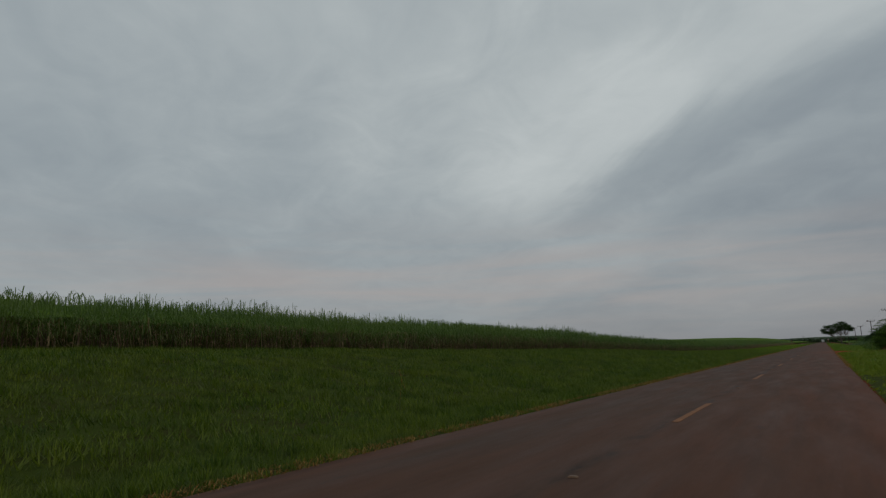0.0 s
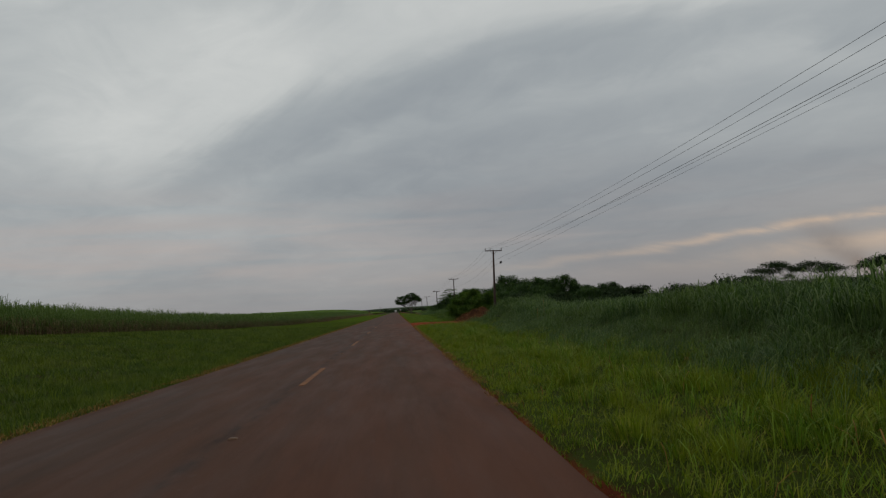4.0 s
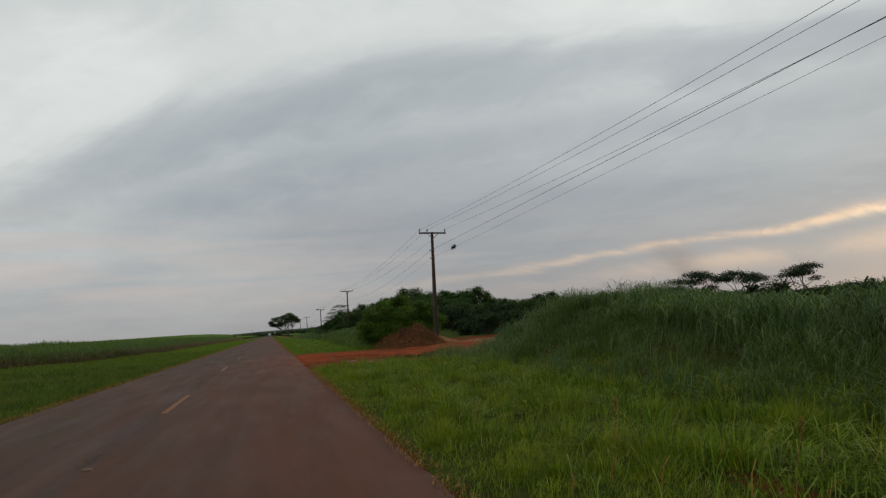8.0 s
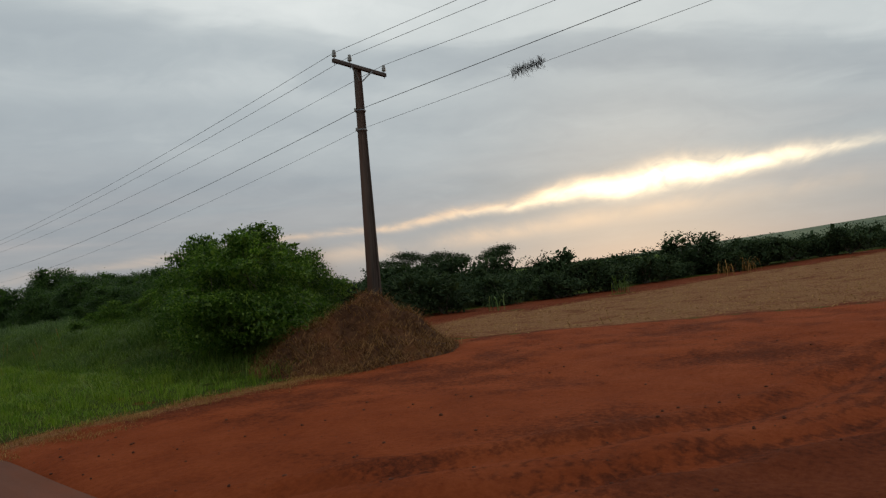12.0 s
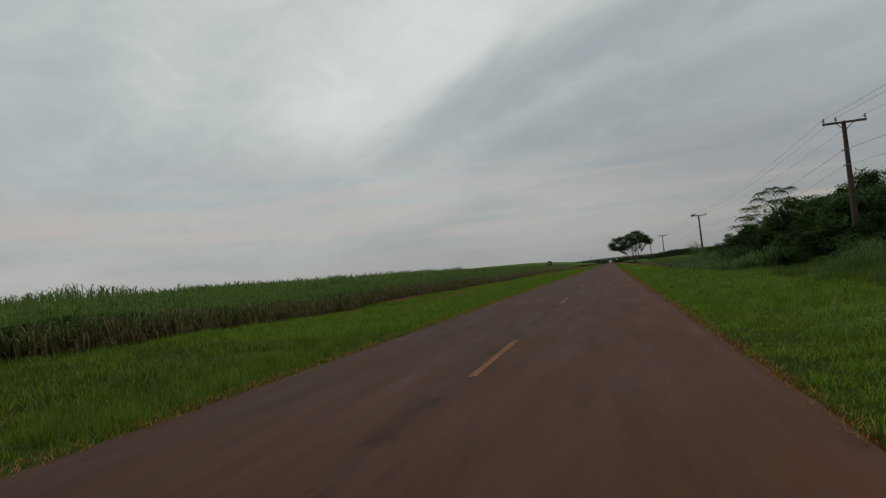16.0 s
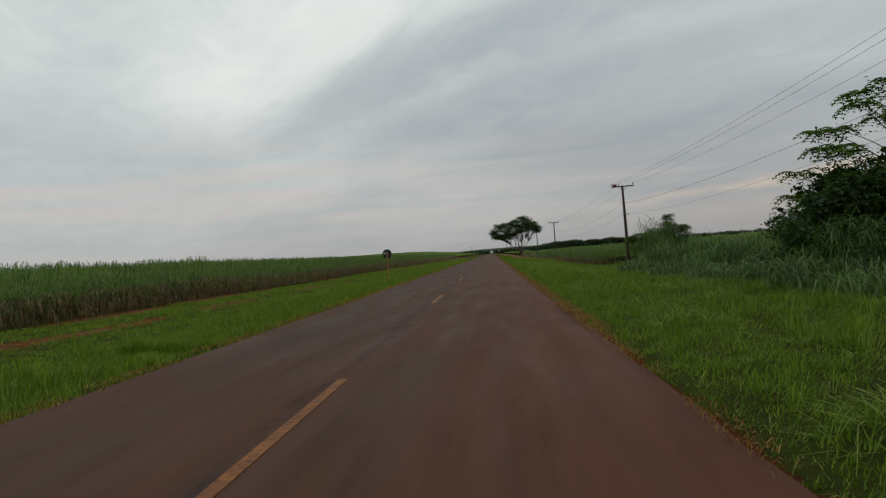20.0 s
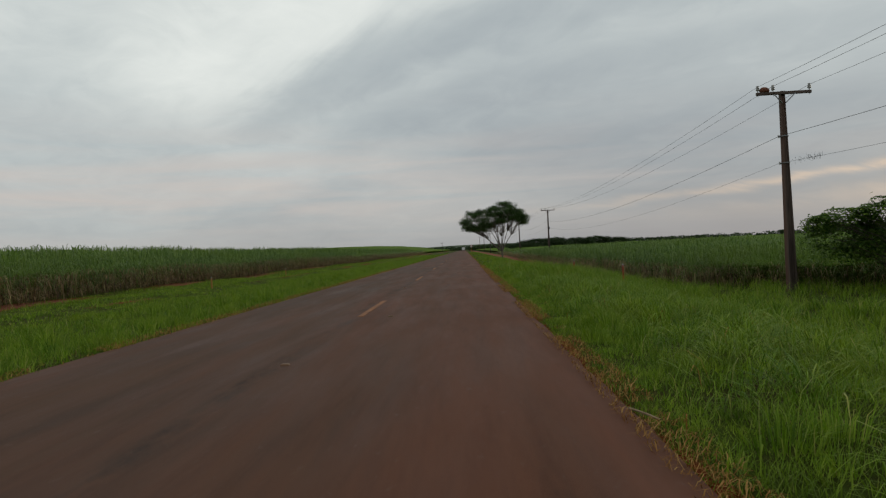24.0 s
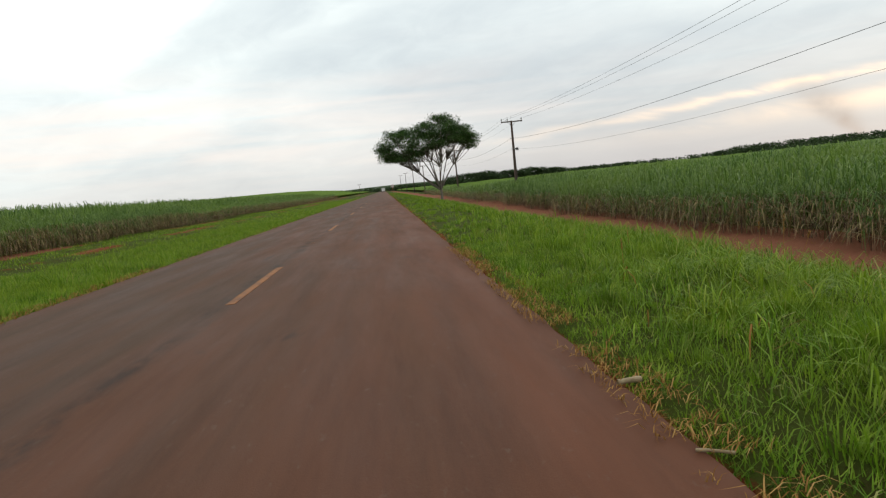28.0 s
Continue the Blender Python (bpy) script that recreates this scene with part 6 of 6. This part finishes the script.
def build_yard():
    heap("root_heap", "brown heap of earth, roots and dead grass beside the yard", (11.8, 107.3), (2.9, 2.5, 1.22), HEAP_EARTH, 4,
         [(0.28, 0.1, 1.0, 0.42), (0.0, 0.1, 0.85, 0.42), (0.05, -0.25, 0.6, 0.42), (-0.4, 0.1, 0.6, 0.4), (0.5, -0.05, 0.7, 0.3)], 11000)
    heap("soil_heap", "low dark heap of soil strewn with cane straw", (10.0, 91.5), (4.4, 1.7, 0.30), SOIL_HEAP, 9,
         [(0.1, 0.1, 0.8, 0.35), (-0.4, -0.15, 0.6, 0.26), (0.55, 0.1, 0.75, 0.28), (-0.1, 0.3, 0.5, 0.2), (0.35, -0.3, 0.5, 0.2)], 0, "", 0.17)
    # cane straw lying over the heap and round it
    k = 4200
    x = 10.6 + RNG.normal(0, 1.5, k)
    y = 92.25 + 0.12 * (x - 9) + RNG.normal(0, 0.40, k) * (0.5 + vnoise(x, 0 * x, 0.7, 79))
    z = ground_z(x, y) + 0.16 * np.exp(-((x - 10.4) / 2.2) ** 2 - ((y - 91.6) / 0.9) ** 2)
    L = 0.05 + 0.28 * RNG.random(k) ** 2.5
    thing("cane_straw", *blades(np.stack([x, y, z], 1), 0.25 * L, uni(0.004, 0.009, k), uni(0, 6.28, k), uni(1.5, 5.0, k)), DRY_ROOT,
          "tan broken cane straw strewn over dark soil", "straw", "stuff")
    # weeds at the far edge of the stubble
    for x, y in ((25, 113.0), (32, 110), (41, 107.5), (43.5, 107)):
        k = 22
        base = np.array([x, y, float(ground_z(x, y))]) + np.stack([RNG.normal(0, 0.25, k), RNG.normal(0, 0.25, k), np.zeros(k)], 1)
        thing("tall_weed", *arched(base, uni(0.3, 1.0, k), uni(0.1, 0.6, k), uni(0, 0.3, k), uni(0.02, 0.04, k), uni(0, 6.28, k)), STRAW if x > 40 else TALL_GRASS,
              "tall weed standing at the edge of the stubble", "weed", "", "weeds at the field's edge")
    # clods
    pieces = []
    for i in range(2200):
        x, y = (3.7 + 10.3 * RNG.random() ** 1.5, uni(89.4, 104, 1)[0]) if i < 1400 else (6.3 + 1.5 * RNG.normal(), 92.4 + 0.8 * RNG.normal())
        r = 0.004 + 0.020 * RNG.random() ** 5
        V, F = lathe([(0.0, -r * 0.5), (r * 0.8, -r * 0.3), (r, r * 0.1), (r * 0.6, r * 0.5), (0, r * 0.6)], 6)
        V = V * uni(0.7, 1.3, 3) + RNG.normal(0, r * 0.1, V.shape) + [x, y, float(ground_z(x, y)) + r * 0.2]
        pieces.append((V, F))
    V, F = joined(pieces)
    thing("earth_clods", V, F, CLOD, "small crumbs and clods of red earth on the yard", "earth clods", "stuff")


CLOD = plain_material("red_clod", (0.055, 0.018, 0.010), (0.16, 0.052, 0.025), 30.0, 0.95, 0.6, 0.01)
STALK = plain_material("dry_cane_stalk", (0.1716, 0.1122, 0.0561), (0.3300, 0.2508, 0.1518), 18.0, 0.8, 0.4, 0.004, stretch=(1, 1, 0.1))
CLOTH = plain_material("dusty_plastic_sack", (0.26, 0.13, 0.11), (0.46, 0.33, 0.30), 14.0, 0.6, 0.5, 0.01, soil=(0.35, 0.06, 0.05))


def stalk(at, length, r, heading):
    n = max(3, int(length / 0.07))
    t = np.linspace(-0.5, 0.5, n * 2)
    rad = np.where(np.arange(n * 2) % 4 == 0, r * 1.18, r)
    a = radians(heading)
    P = np.stack([at[0] + t * length * math.cos(a), at[1] + t * length * math.sin(a), at[2] + r + 0.02 * length * np.cos(t * 3)], 1)
    V, F = tube(P, rad, 7)
    return thing("cane_stalk", V, F, STALK, "dry broken piece of cane stalk lying on the ground", "cane stalk", "", "cane pieces on the ground", True)


def build_litter():
    for x, y, z, L, r, a in ((3.66, 155.3, 0.0, 0.42, 0.016, 100), (3.70, 212.2, 0.0, 0.40, 0.009, 110), (3.70, 247.75, 0.0, 0.16, 0.018, 5), (3.69, 246.7, 0.0, 0.17, 0.008, 150),
                             (4.04, 91.9, 0.02, 0.12, 0.008, 30), (5.07, 93.8, 0.02, 0.16, 0.007, 150), (5.47, 91.5, 0.02, 0.16, 0.010, 5), (5.2, 95.0, 0.02, 0.2, 0.009, 15),
                             (5.25, 94.4, 0.02, 0.16, 0.010, 140), (8.7, 92.2, 0.04, 0.26, 0.008, 40), (9.3, 92.6, 0.05, 0.32, 0.008, 170), (10.2, 93.3, 0.04, 0.26, 0.008, 70),
                             (0.7, 220.6, 0.012, 0.10, 0.008, 12), (3.5, 60.5, 0.0, 0.2, 0.012, 20), (3.75, 51.8, 0.0, 0.35, 0.014, 60), (-3.45, 208.5, 0.0, 0.16, 0.018, 10),
                             (3.62, 118.5, 0.0, 0.25, 0.012, 70), (3.6, 228.6, 0.0, 0.3, 0.012, 110), (3.63, 196.4, 0.0, 0.3, 0.012, 60)):
        stalk((x, y, z), L, r, a)
    for x, y, s in ((5.55, 89.9, 0.12), (6.1, 88.6, 0.12)):
        n = 17
        u = np.linspace(-1, 1, n)
        X, Y = np.meshgrid(u, u)
        fold = vnoise(X + x, Y, 0.35, 3)
        Z = 0.75 * (1 - np.hypot(X, Y) * 0.7).clip(0) * fold + 0.25 * vnoise(X, Y + x, 0.2, 5)
        k = 0.7 + 0.6 * vnoise(np.arctan2(Y, X) * 1.5, 0 * X, 0.7, 8)
        X, Y = X * k * 1.7 + 0.2 * fold, Y * k * 0.8
        V = np.stack([x + X * s, y + Y * s * 0.5, float(ground_z(x, y)) + 0.02 + Z * s], -1)
        i, j = np.meshgrid(np.arange(n - 1), np.arange(n - 1), indexing="ij")
        F = np.stack([i * n + j, i * n + j + 1, (i + 1) * n + j + 1, (i + 1) * n + j], -1).reshape(-1, 4)
        thing("plastic_sack", V, F, CLOTH, "crumpled pale and red plastic sack on the yard's edge", "litter", smooth=True)


def seed_stalk(x, y, h, lean, plume):
    """A grass culm with a pale seed head that stands above the sward."""
    g = np.array([x, y, float(ground_z(x, y)) - 0.02])
    tip = g + [lean * h * math.cos(x * 9), lean * h * math.sin(x * 9), h]
    stalk_ob = empty("grass_stalk", "tall pale grass stalk with a seed head in the verge", "grass", "seed stalks in the verge")
    part("culm", tube([g, (g + tip) / 2 + [0, 0, 0.04 * h], tip], [0.004, 0.003, 0.002], 5), STRAW, stalk_ob)
    k = 46
    q = g + (tip - g) * uni(0.86, 1.0, k)[:, None] if not plume else g + (tip - g) * uni(0.72, 1.02, k)[:, None]
    part("seed_head", blades(q, uni(0.03, 0.07, k), uni(0.004, 0.008, k), uni(0, 6.28, k), uni(0.2, 1.0, k)), STRAW, stalk_ob, "pale feathery seed head")


def build_stalks():
    for x, y, h, lean, plume in ((5.3, 251.9, 0.42, 0.05, 1), (6.2, 256.4, 0.75, 0.2, 0), (7.8, 252.9, 0.7, 0.1, 0), (7.6, 251.8, 0.6, 0.3, 0), (7.75, 252.3, 0.8, 0.15, 1), (6.6, 247.6, 0.7, 0.3, 0),
                                 (8.4, 249.3, 0.9, 0.2, 1), (9.0, 246.0, 1.2, 0.15, 1), (9.3, 244.6, 1.3, 0.25, 1), (4.9, 67.2, 0.7, 0.2, 0), (6.3, 71.5, 0.9, 0.15, 0), (9.6, 62.4, 1.3, 0.2, 1), (8.9, 60.8, 1.1, 0.2, 1),
                                 (5.6, 66.0, 0.6, 0.3, 0), (-9.4, 17.5, 0.8, 0.3, 1), (-8.2, 15.4, 0.7, 0.2, 0), (5.1, 173.4, 0.5, 0.3, 0), (6.4, 186.2, 0.7, 0.2, 0), (5.7, 208.5, 0.6, 0.3, 0), (6.9, 214.2, 0.8, 0.2, 1),
                                 (8.9, 126.6, 1.0, 0.25, 1), (9.2, 127.3, 0.9, 0.3, 1), (9.5, 123.6, 1.0, 0.35, 1), (9.0, 122.6, 0.8, 0.3, 1), (10.1, 123.0, 1.1, 0.2, 1), (7.4, 120.2, 0.7, 0.3, 0), (8.0, 118.4, 0.8, 0.25, 1)):
        seed_stalk(x, y, h, lean, plume)


# ---------------------------------------------------------------- signs, markers, odd things on the line
SIGN_BACK = plain_material("dark_painted_sign_back", (0.012, 0.016, 0.019), (0.028, 0.034, 0.038), 9.0, 0.5, 0.1, 0.002)
SIGN_POST = plain_material("ochre_wooden_post", (0.28, 0.125, 0.030), (0.44, 0.22, 0.060), 12.0, 0.8, 0.4, 0.006, stretch=(1, 1, 0.08))
WHITE_PAINT = plain_material("dusty_white_paint", (0.50, 0.48, 0.45), (0.74, 0.72, 0.70), 10.0, 0.5, 0.1, 0.002)
RED_PAINT = plain_material("weathered_red_paint", (0.22, 0.030, 0.018), (0.40, 0.065, 0.035), 10.0, 0.6, 0.2, 0.003)
BLACK = plain_material("dull_black", (0.010, 0.010, 0.011), (0.030, 0.029, 0.028), 10.0, 0.6, 0.2, 0.003)
GLASS = plain_material("dark_window_glass", (0.015, 0.018, 0.02), (0.03, 0.034, 0.038), 4.0, 0.08, 0.0, 0.001, spec=0.6)


def disc(r, t, at, facing, sides=28):
    V, F = lathe([(0.0, -t / 2), (r * 0.985, -t / 2), (r, -t * 0.3), (r, t * 0.3), (r * 0.985, t / 2), (0.0, t / 2)], sides)
    V = V[:, [0, 2, 1]] * [1, facing, 1]
    return V + np.asarray(at), F


def build_signs():
    x, y = -5.6, 214.3
    g = float(ground_z(x, y))
    sign = empty("road_sign", "dark round back of a road sign on an ochre wooden post", "road sign")
    part("post", box_bm(0.085, 0.07, 2.55, (x, y - 0.04, g + 0.98), 0.008, rot=None), SIGN_POST, sign, "ochre wooden post")
    plate = part("plate", disc(0.335, 0.012, (x, y + 0.02, 1.98), 1), SIGN_BACK, sign, "dark round metal plate")
    part("rail", box_bm(0.52, 0.02, 0.03, (x, y - 0.005, 1.96), 0.004), STEEL, sign)
    part("sticker", box_bm(0.13, 0.004, 0.07, (x - 0.15, y + 0.010, 2.04), 0), WHITE_PAINT, plate, "small white sticker")
    for z in (1.9, 2.06):
        part("bolt", lathe([(0.0, -0.012), (0.012, -0.012), (0.012, 0.012), (0, 0.012)], 6, (x, y - 0.08, z)), STEEL, sign)
    x, y = 4.75, 420.0
    sign = empty("speed_sign", "round white road sign with a red rim on a post", "road sign")
    part("post", box_bm(0.09, 0.09, 2.6, (x, y + 0.06, 1.1), 0.008), SIGN_POST, sign)
    part("plate", disc(0.40, 0.012, (x, y, 2.25), -1), RED_PAINT, sign, "red rim")
    part("face", disc(0.31, 0.010, (x, y - 0.012, 2.25), -1), WHITE_PAINT, sign, "white face")
    part("numeral_bars", box_bm(0.3, 0.004, 0.16, (x, y - 0.022, 2.25), 0), BLACK, sign, "dark bars in place of figures")
    for x, y, h, mat in ((7.75, 238.5, 1.0, RED_PAINT), (8.5, 231.9, 1.15, RED_PAINT), (-9.9, 237.0, 0.66, SIGN_POST), (-10.6, 252.0, 0.62, SIGN_POST)):
        g = float(ground_z(x, y))
        post = empty("marker_post", "slim red marker post with a grey cap in the grass" if x > 0 else "slim ochre marker post with a grey cap in the grass", "marker post", "marker posts")
        part("stake", box_bm(0.062, 0.062, h, (x, y, g + h / 2 - 0.15), 0.008), mat, post)
        part("cap", box_bm(0.066, 0.066, 0.11, (x, y, g + h - 0.15), 0.01, 0.7), PORCELAIN, post, "dull grey cap")


def tangle(i, t, length, label, k=420):
    """A dry air plant clinging to the lowest wire."""
    c = np.array([wire_point(i, 4, t + s / (POLES[i + 1][1] - POLES[i][1])) for s in np.linspace(-length / 2, length / 2, 24)])
    P = c[RNG.integers(0, 24, k)] + RNG.normal(0, 0.035, (k, 3))
    V, F = blades(P, RNG.choice([-1, 1, 1], k) * uni(0.06, 0.22, k), uni(0.006, 0.014, k), uni(0, 6.28, k), uni(0.2, 1.6, k))
    thing("air_plant", V, F, BLACK, label, "air plant", "", "air plants on the wires")


def build_odds():
    tangle(0, 0.940, 0.85, "dark tangled air plant clinging to the lowest wire")
    tangle(3, 0.965, 1.0, "dark tangled air plant clinging to the lowest wire near a pole")
    tangle(2, 0.966, 1.7, "thin wispy dry air plant clinging to the lowest wire", 70)
    # mud nest on a crossarm
    V, F = lathe([(0.0, -0.04), (0.14, -0.04), (0.165, 0.02), (0.15, 0.09), (0.09, 0.145), (0.0, 0.16)], 14)
    V = V * [1.25, 0.8, 1.0] + RNG.normal(0, 0.006, V.shape) + [POLES[3][0] - 0.76, POLES[3][1] - 0.145, POLES[3][2]]
    thing("mud_nest", V, F, CLAY, "round clay oven-shaped bird nest on the crossarm", "nest", smooth=True)
    # box at the foot of one pole
    x, y = 16.5, 307.6
    g = float(ground_z(x, y))
    crate = empty("equipment_box", "dark box standing at the foot of a pole", "box")
    part("body", box_bm(0.6, 0.45, 0.5, (x, y, g + 0.25), 0.03), BLACK, crate)
    part("lid", box_bm(0.64, 0.49, 0.06, (x, y, g + 0.53), 0.015), BLACK, crate)


def build_truck():
    x, y = 1.75, 668.0
    truck = empty("truck", "small white box truck far down the road", "truck")
    part("cargo_box", box_bm(2.2, 4.6, 2.1, (x, y + 3.4, 1.85), 0.05), WHITE_PAINT, truck, "white cargo box")
    part("chassis", box_bm(0.9, 6.6, 0.2, (x, y + 2.6, 0.66), 0.02), BLACK, truck)
    cab = part("cab", box_bm(2.0, 1.7, 1.5, (x, y + 6.6, 1.3), 0.12, 0.92), WHITE_PAINT, truck)
    part("window", box_bm(1.7, 0.02, 0.6, (x, y + 7.42, 1.7), 0.01), GLASS, cab)
    for sx in (-0.9, 0.9):
        for sy in (1.9, 6.4):
            V, F = lathe([(0.0, -0.12), (0.30, -0.12), (0.42, -0.09), (0.42, 0.09), (0.30, 0.12), (0.0, 0.12)], 16)
            wheel = part("wheel", (V[:, [2, 0, 1]] + [x + sx, y + sy, 0.43], F), BLACK, truck)
            V, F = lathe([(0.0, -0.13), (0.2, -0.13), (0.2, 0.13), (0.0, 0.13)], 12)
            part("rim", (V[:, [2, 0, 1]] + [x + sx, y + sy, 0.43], F), STEEL, wheel)
        part("tail_lamp", box_bm(0.18, 0.03, 0.10, (x + sx, y + 1.08, 0.92), 0.01), RED_PAINT, truck, "red tail lamp")


# ---------------------------------------------------------------- the distance


def build_distance():
    global RNG
    RNG = np.random.default_rng(41)
    # tree line beyond the cut field, on lower ground
    kinds = []
    for k in range(3):
        b = [(0, 0, 0.55, 0.45, 0.42)]
        for i in range(9):
            a = i * 2.4 + k
            r = 0.15 + 0.25 * RNG.random()
            b.append((r * math.cos(a), r * math.sin(a), 0.35 + 0.52 * RNG.random(), 0.18 + 0.14 * RNG.random(), 0.12 + 0.08 * RNG.random()))
        kinds.append(tree("far_tree", "dark dense tree of the far tree line", 9.0, 11.0, b, 2300, 0.56, HAZED_LEAF, 0.3, 1, 0.2, 0.3, "far tree line", 0.32, core=1.6))
    spots = []
    for depth, step, s0 in ((2, 1.2, 0.28), (8, 1.5, 0.32), (20, 2.0, 0.39), (45, 2.4, 0.52), (85, 2.8, 0.72)):
        for i, az in enumerate(np.arange(24, 112, step)):
            a = radians(az + RNG.normal(0, 0.4))
            d = 26.0
            while wood_edge(1.5 + d * math.sin(a), 91 + d * math.cos(a)) < depth + 2.5 * RNG.normal() and d < 260:
                d += 2.0
            x, y = 1.5 + d * math.sin(a), 91 + d * math.cos(a)
            if x > 22 and y < 215:
                spots.append((x, y, s0 * (1 + (0.29 if depth > 10 else 0.08) * float(1 - ss(az, 46, 60))) * (0.75 if x < 45 else 1.0) * (0.68 if depth > 30 and x < 70 else 1.0) * (0.70 + 0.5 * RNG.random() ** 1.5), i % 3))
    place(kinds, spots, 0.5)
    # umbrella crowns above it
    flat = [(-0.36, 0, 0.80, 0.17, 0.05), (-0.14, 0.1, 0.86, 0.2, 0.06), (0.10, -0.05, 0.92, 0.22, 0.06), (0.34, 0.05, 0.82, 0.18, 0.05), (0.0, 0.2, 0.78, 0.2, 0.05), (0.42, -0.1, 0.70, 0.12, 0.04)]
    umb = tree("umbrella_tree", "flat-topped tree rising above the far tree line", 14.0, 17.0, flat, 6000, 0.40, HAZED_LEAF, 0.35, 2, 0.5, 0.55, "umbrella trees", 0.8)
    for i, (x, y, s) in enumerate(((136.7, 194, 1.0), (114, 206, 1.06), (123, 202, 1.0), (108, 211, 0.8), (96, 214, 0.66))):
        m = pose(x, y, float(ground_z(x, y)) - 0.4, 0, 0, 40 + i * 70) @ Matrix.Diagonal((s, s, s, 1))
        if i:
            put(umb, m)
        else:
            umb.matrix_world = m
    # belt of spreading trees behind the cane ahead, on the right
    wide = [(-0.4, 0, 0.62, 0.2, 0.16), (-0.2, 0.1, 0.78, 0.24, 0.15), (0.05, 0, 0.86, 0.26, 0.14), (0.3, 0.1, 0.76, 0.24, 0.15), (0.44, 0, 0.58, 0.16, 0.15), (0, -0.1, 0.5, 0.4, 0.28)]
    belt = tree("belt_tree", "spreading dark tree of the belt behind the cane", 8.2, 18.0, wide, 6000, 0.55, HAZED_LEAF, 0.4, 2, 0.3, 0.4, "belt of trees ahead", 0.4, core=2.0)
    first = True
    for i, (x, y, s) in enumerate(((36, 500, 0.94), (46, 508, 0.98), (57, 512, 0.90), (68, 520, 0.95), (80, 528, 0.80), (106, 560, 0.62), (122, 575, 0.58), (140, 590, 0.6), (162, 600, 0.55), (190, 610, 0.5),
                                   (26, 470, 0.62), (196, 590, 0.8), (222, 600, 0.78))):
        m = pose(x, y, -1.0, 0, 0, i * 71) @ Matrix.Diagonal((s, s, s * 0.72, 1))
        if first:
            belt.matrix_world, first = m, False
        else:
            put(belt, m)
    # slim eucalypts along the far edge of the right-hand field, and woods at the end of the road: uncounted
    pieces = []
    for x0, x1, y0, y1, n, h0, h1 in ((300, 900, 860, 640, 520, 4, 7), (900, 1500, 640, 380, 260, 5, 8), (400, 525, 930, 840, 300, 9, 14), (-500, -30, 1130, 1050, 420, 3, 7), (20, 420, 1080, 1150, 420, 5, 9), (-40, 60, 1010, 1040, 90, 5, 9)):
        t = RNG.random(n)
        x, y = x0 + (x1 - x0) * t + RNG.normal(0, 6, n), y0 + (y1 - y0) * t + RNG.normal(0, 10, n)
        h = uni(h0, h1, n)
        for a, b, c in zip(x, y, h):
            q = np.array([a, b, -1.0]) + np.stack([RNG.normal(0, c * 0.42, 36), RNG.normal(0, c * 0.42, 36), c * (0.05 + 0.75 * RNG.random(36))], 1)
            pieces.append(q)
    thing("far_woods", *leaf_quads(np.concatenate(pieces), 2.1, 0.2), HAZED_LEAF, "dark far woods on the horizon", "woods", "stuff")
    # nearer woods beyond the cane on the right
    t = RNG.random(240)
    x, y, h = 200 + 75 * t + RNG.normal(0, 3, 240), 462 - 92 * t + RNG.normal(0, 5, 240), uni(4.0, 7.0, 240)
    pieces = [np.array([a, b, -0.8]) + np.stack([RNG.normal(0, c * 0.24, 110), RNG.normal(0, c * 0.24, 110), c * (0.05 + 0.90 * RNG.random(110))], 1) for a, b, c in zip(x, y, h)]
    thing("far_woods", *leaf_quads(np.concatenate(pieces), 0.75, 0.2), HAZED_LEAF, "dark woods behind the cane field", "woods", "stuff")
    # rolling hills
    for name, x0, x1, y0, depth, height, mat, label in (
            ("hill_ahead", -300, 330, 1500, 700, 22.0, HILL_WOOD, "low wooded hill at the end of the road"),
            ("hill_right", 1000, 3400, -2400, 3450, 58.0, HILL_FIELD, "far hill with green fields and hedges"),
            ("hill_left", -2600, -500, 900, 1800, 10.0, HILL_FIELD, "low green far fields beyond the cane")):
        n, m = 60, 30
        X, Y = np.meshgrid(np.linspace(x0, x1, n), np.linspace(y0, y0 + depth, m))
        u, v = (X - x0) / (x1 - x0), (Y - y0) / depth
        Z = height * np.sin(np.pi * u) ** 0.7 * np.sin(np.pi * v) ** 0.8 * (0.7 + 0.5 * vnoise(X, Y, 420, 8)) - 6
        i, j = np.meshgrid(np.arange(m - 1), np.arange(n - 1), indexing="ij")
        F = np.stack([i * n + j, i * n + j + 1, (i + 1) * n + j + 1, (i + 1) * n + j], -1).reshape(-1, 4)
        thing(name, np.stack([X, Y, Z], -1), F, mat, label, "hill", "structure", smooth=True)


HILL_WOOD = plain_material("far_wooded_slope", (0.030, 0.050, 0.022), (0.060, 0.090, 0.036), 0.03, 0.95, 0.3, 2.0)
HILL_FIELD = plain_material("far_fields", (0.060, 0.100, 0.050), (0.145, 0.175, 0.090), 0.012, 0.95, 0.3, 2.0, stretch=(1, 2.2, 1))

build_bushes()
elephant_grass()
build_feather_trees()
build_yard()
build_signs()
build_truck()
build_distance()
build_litter()
build_stalks()
build_odds()
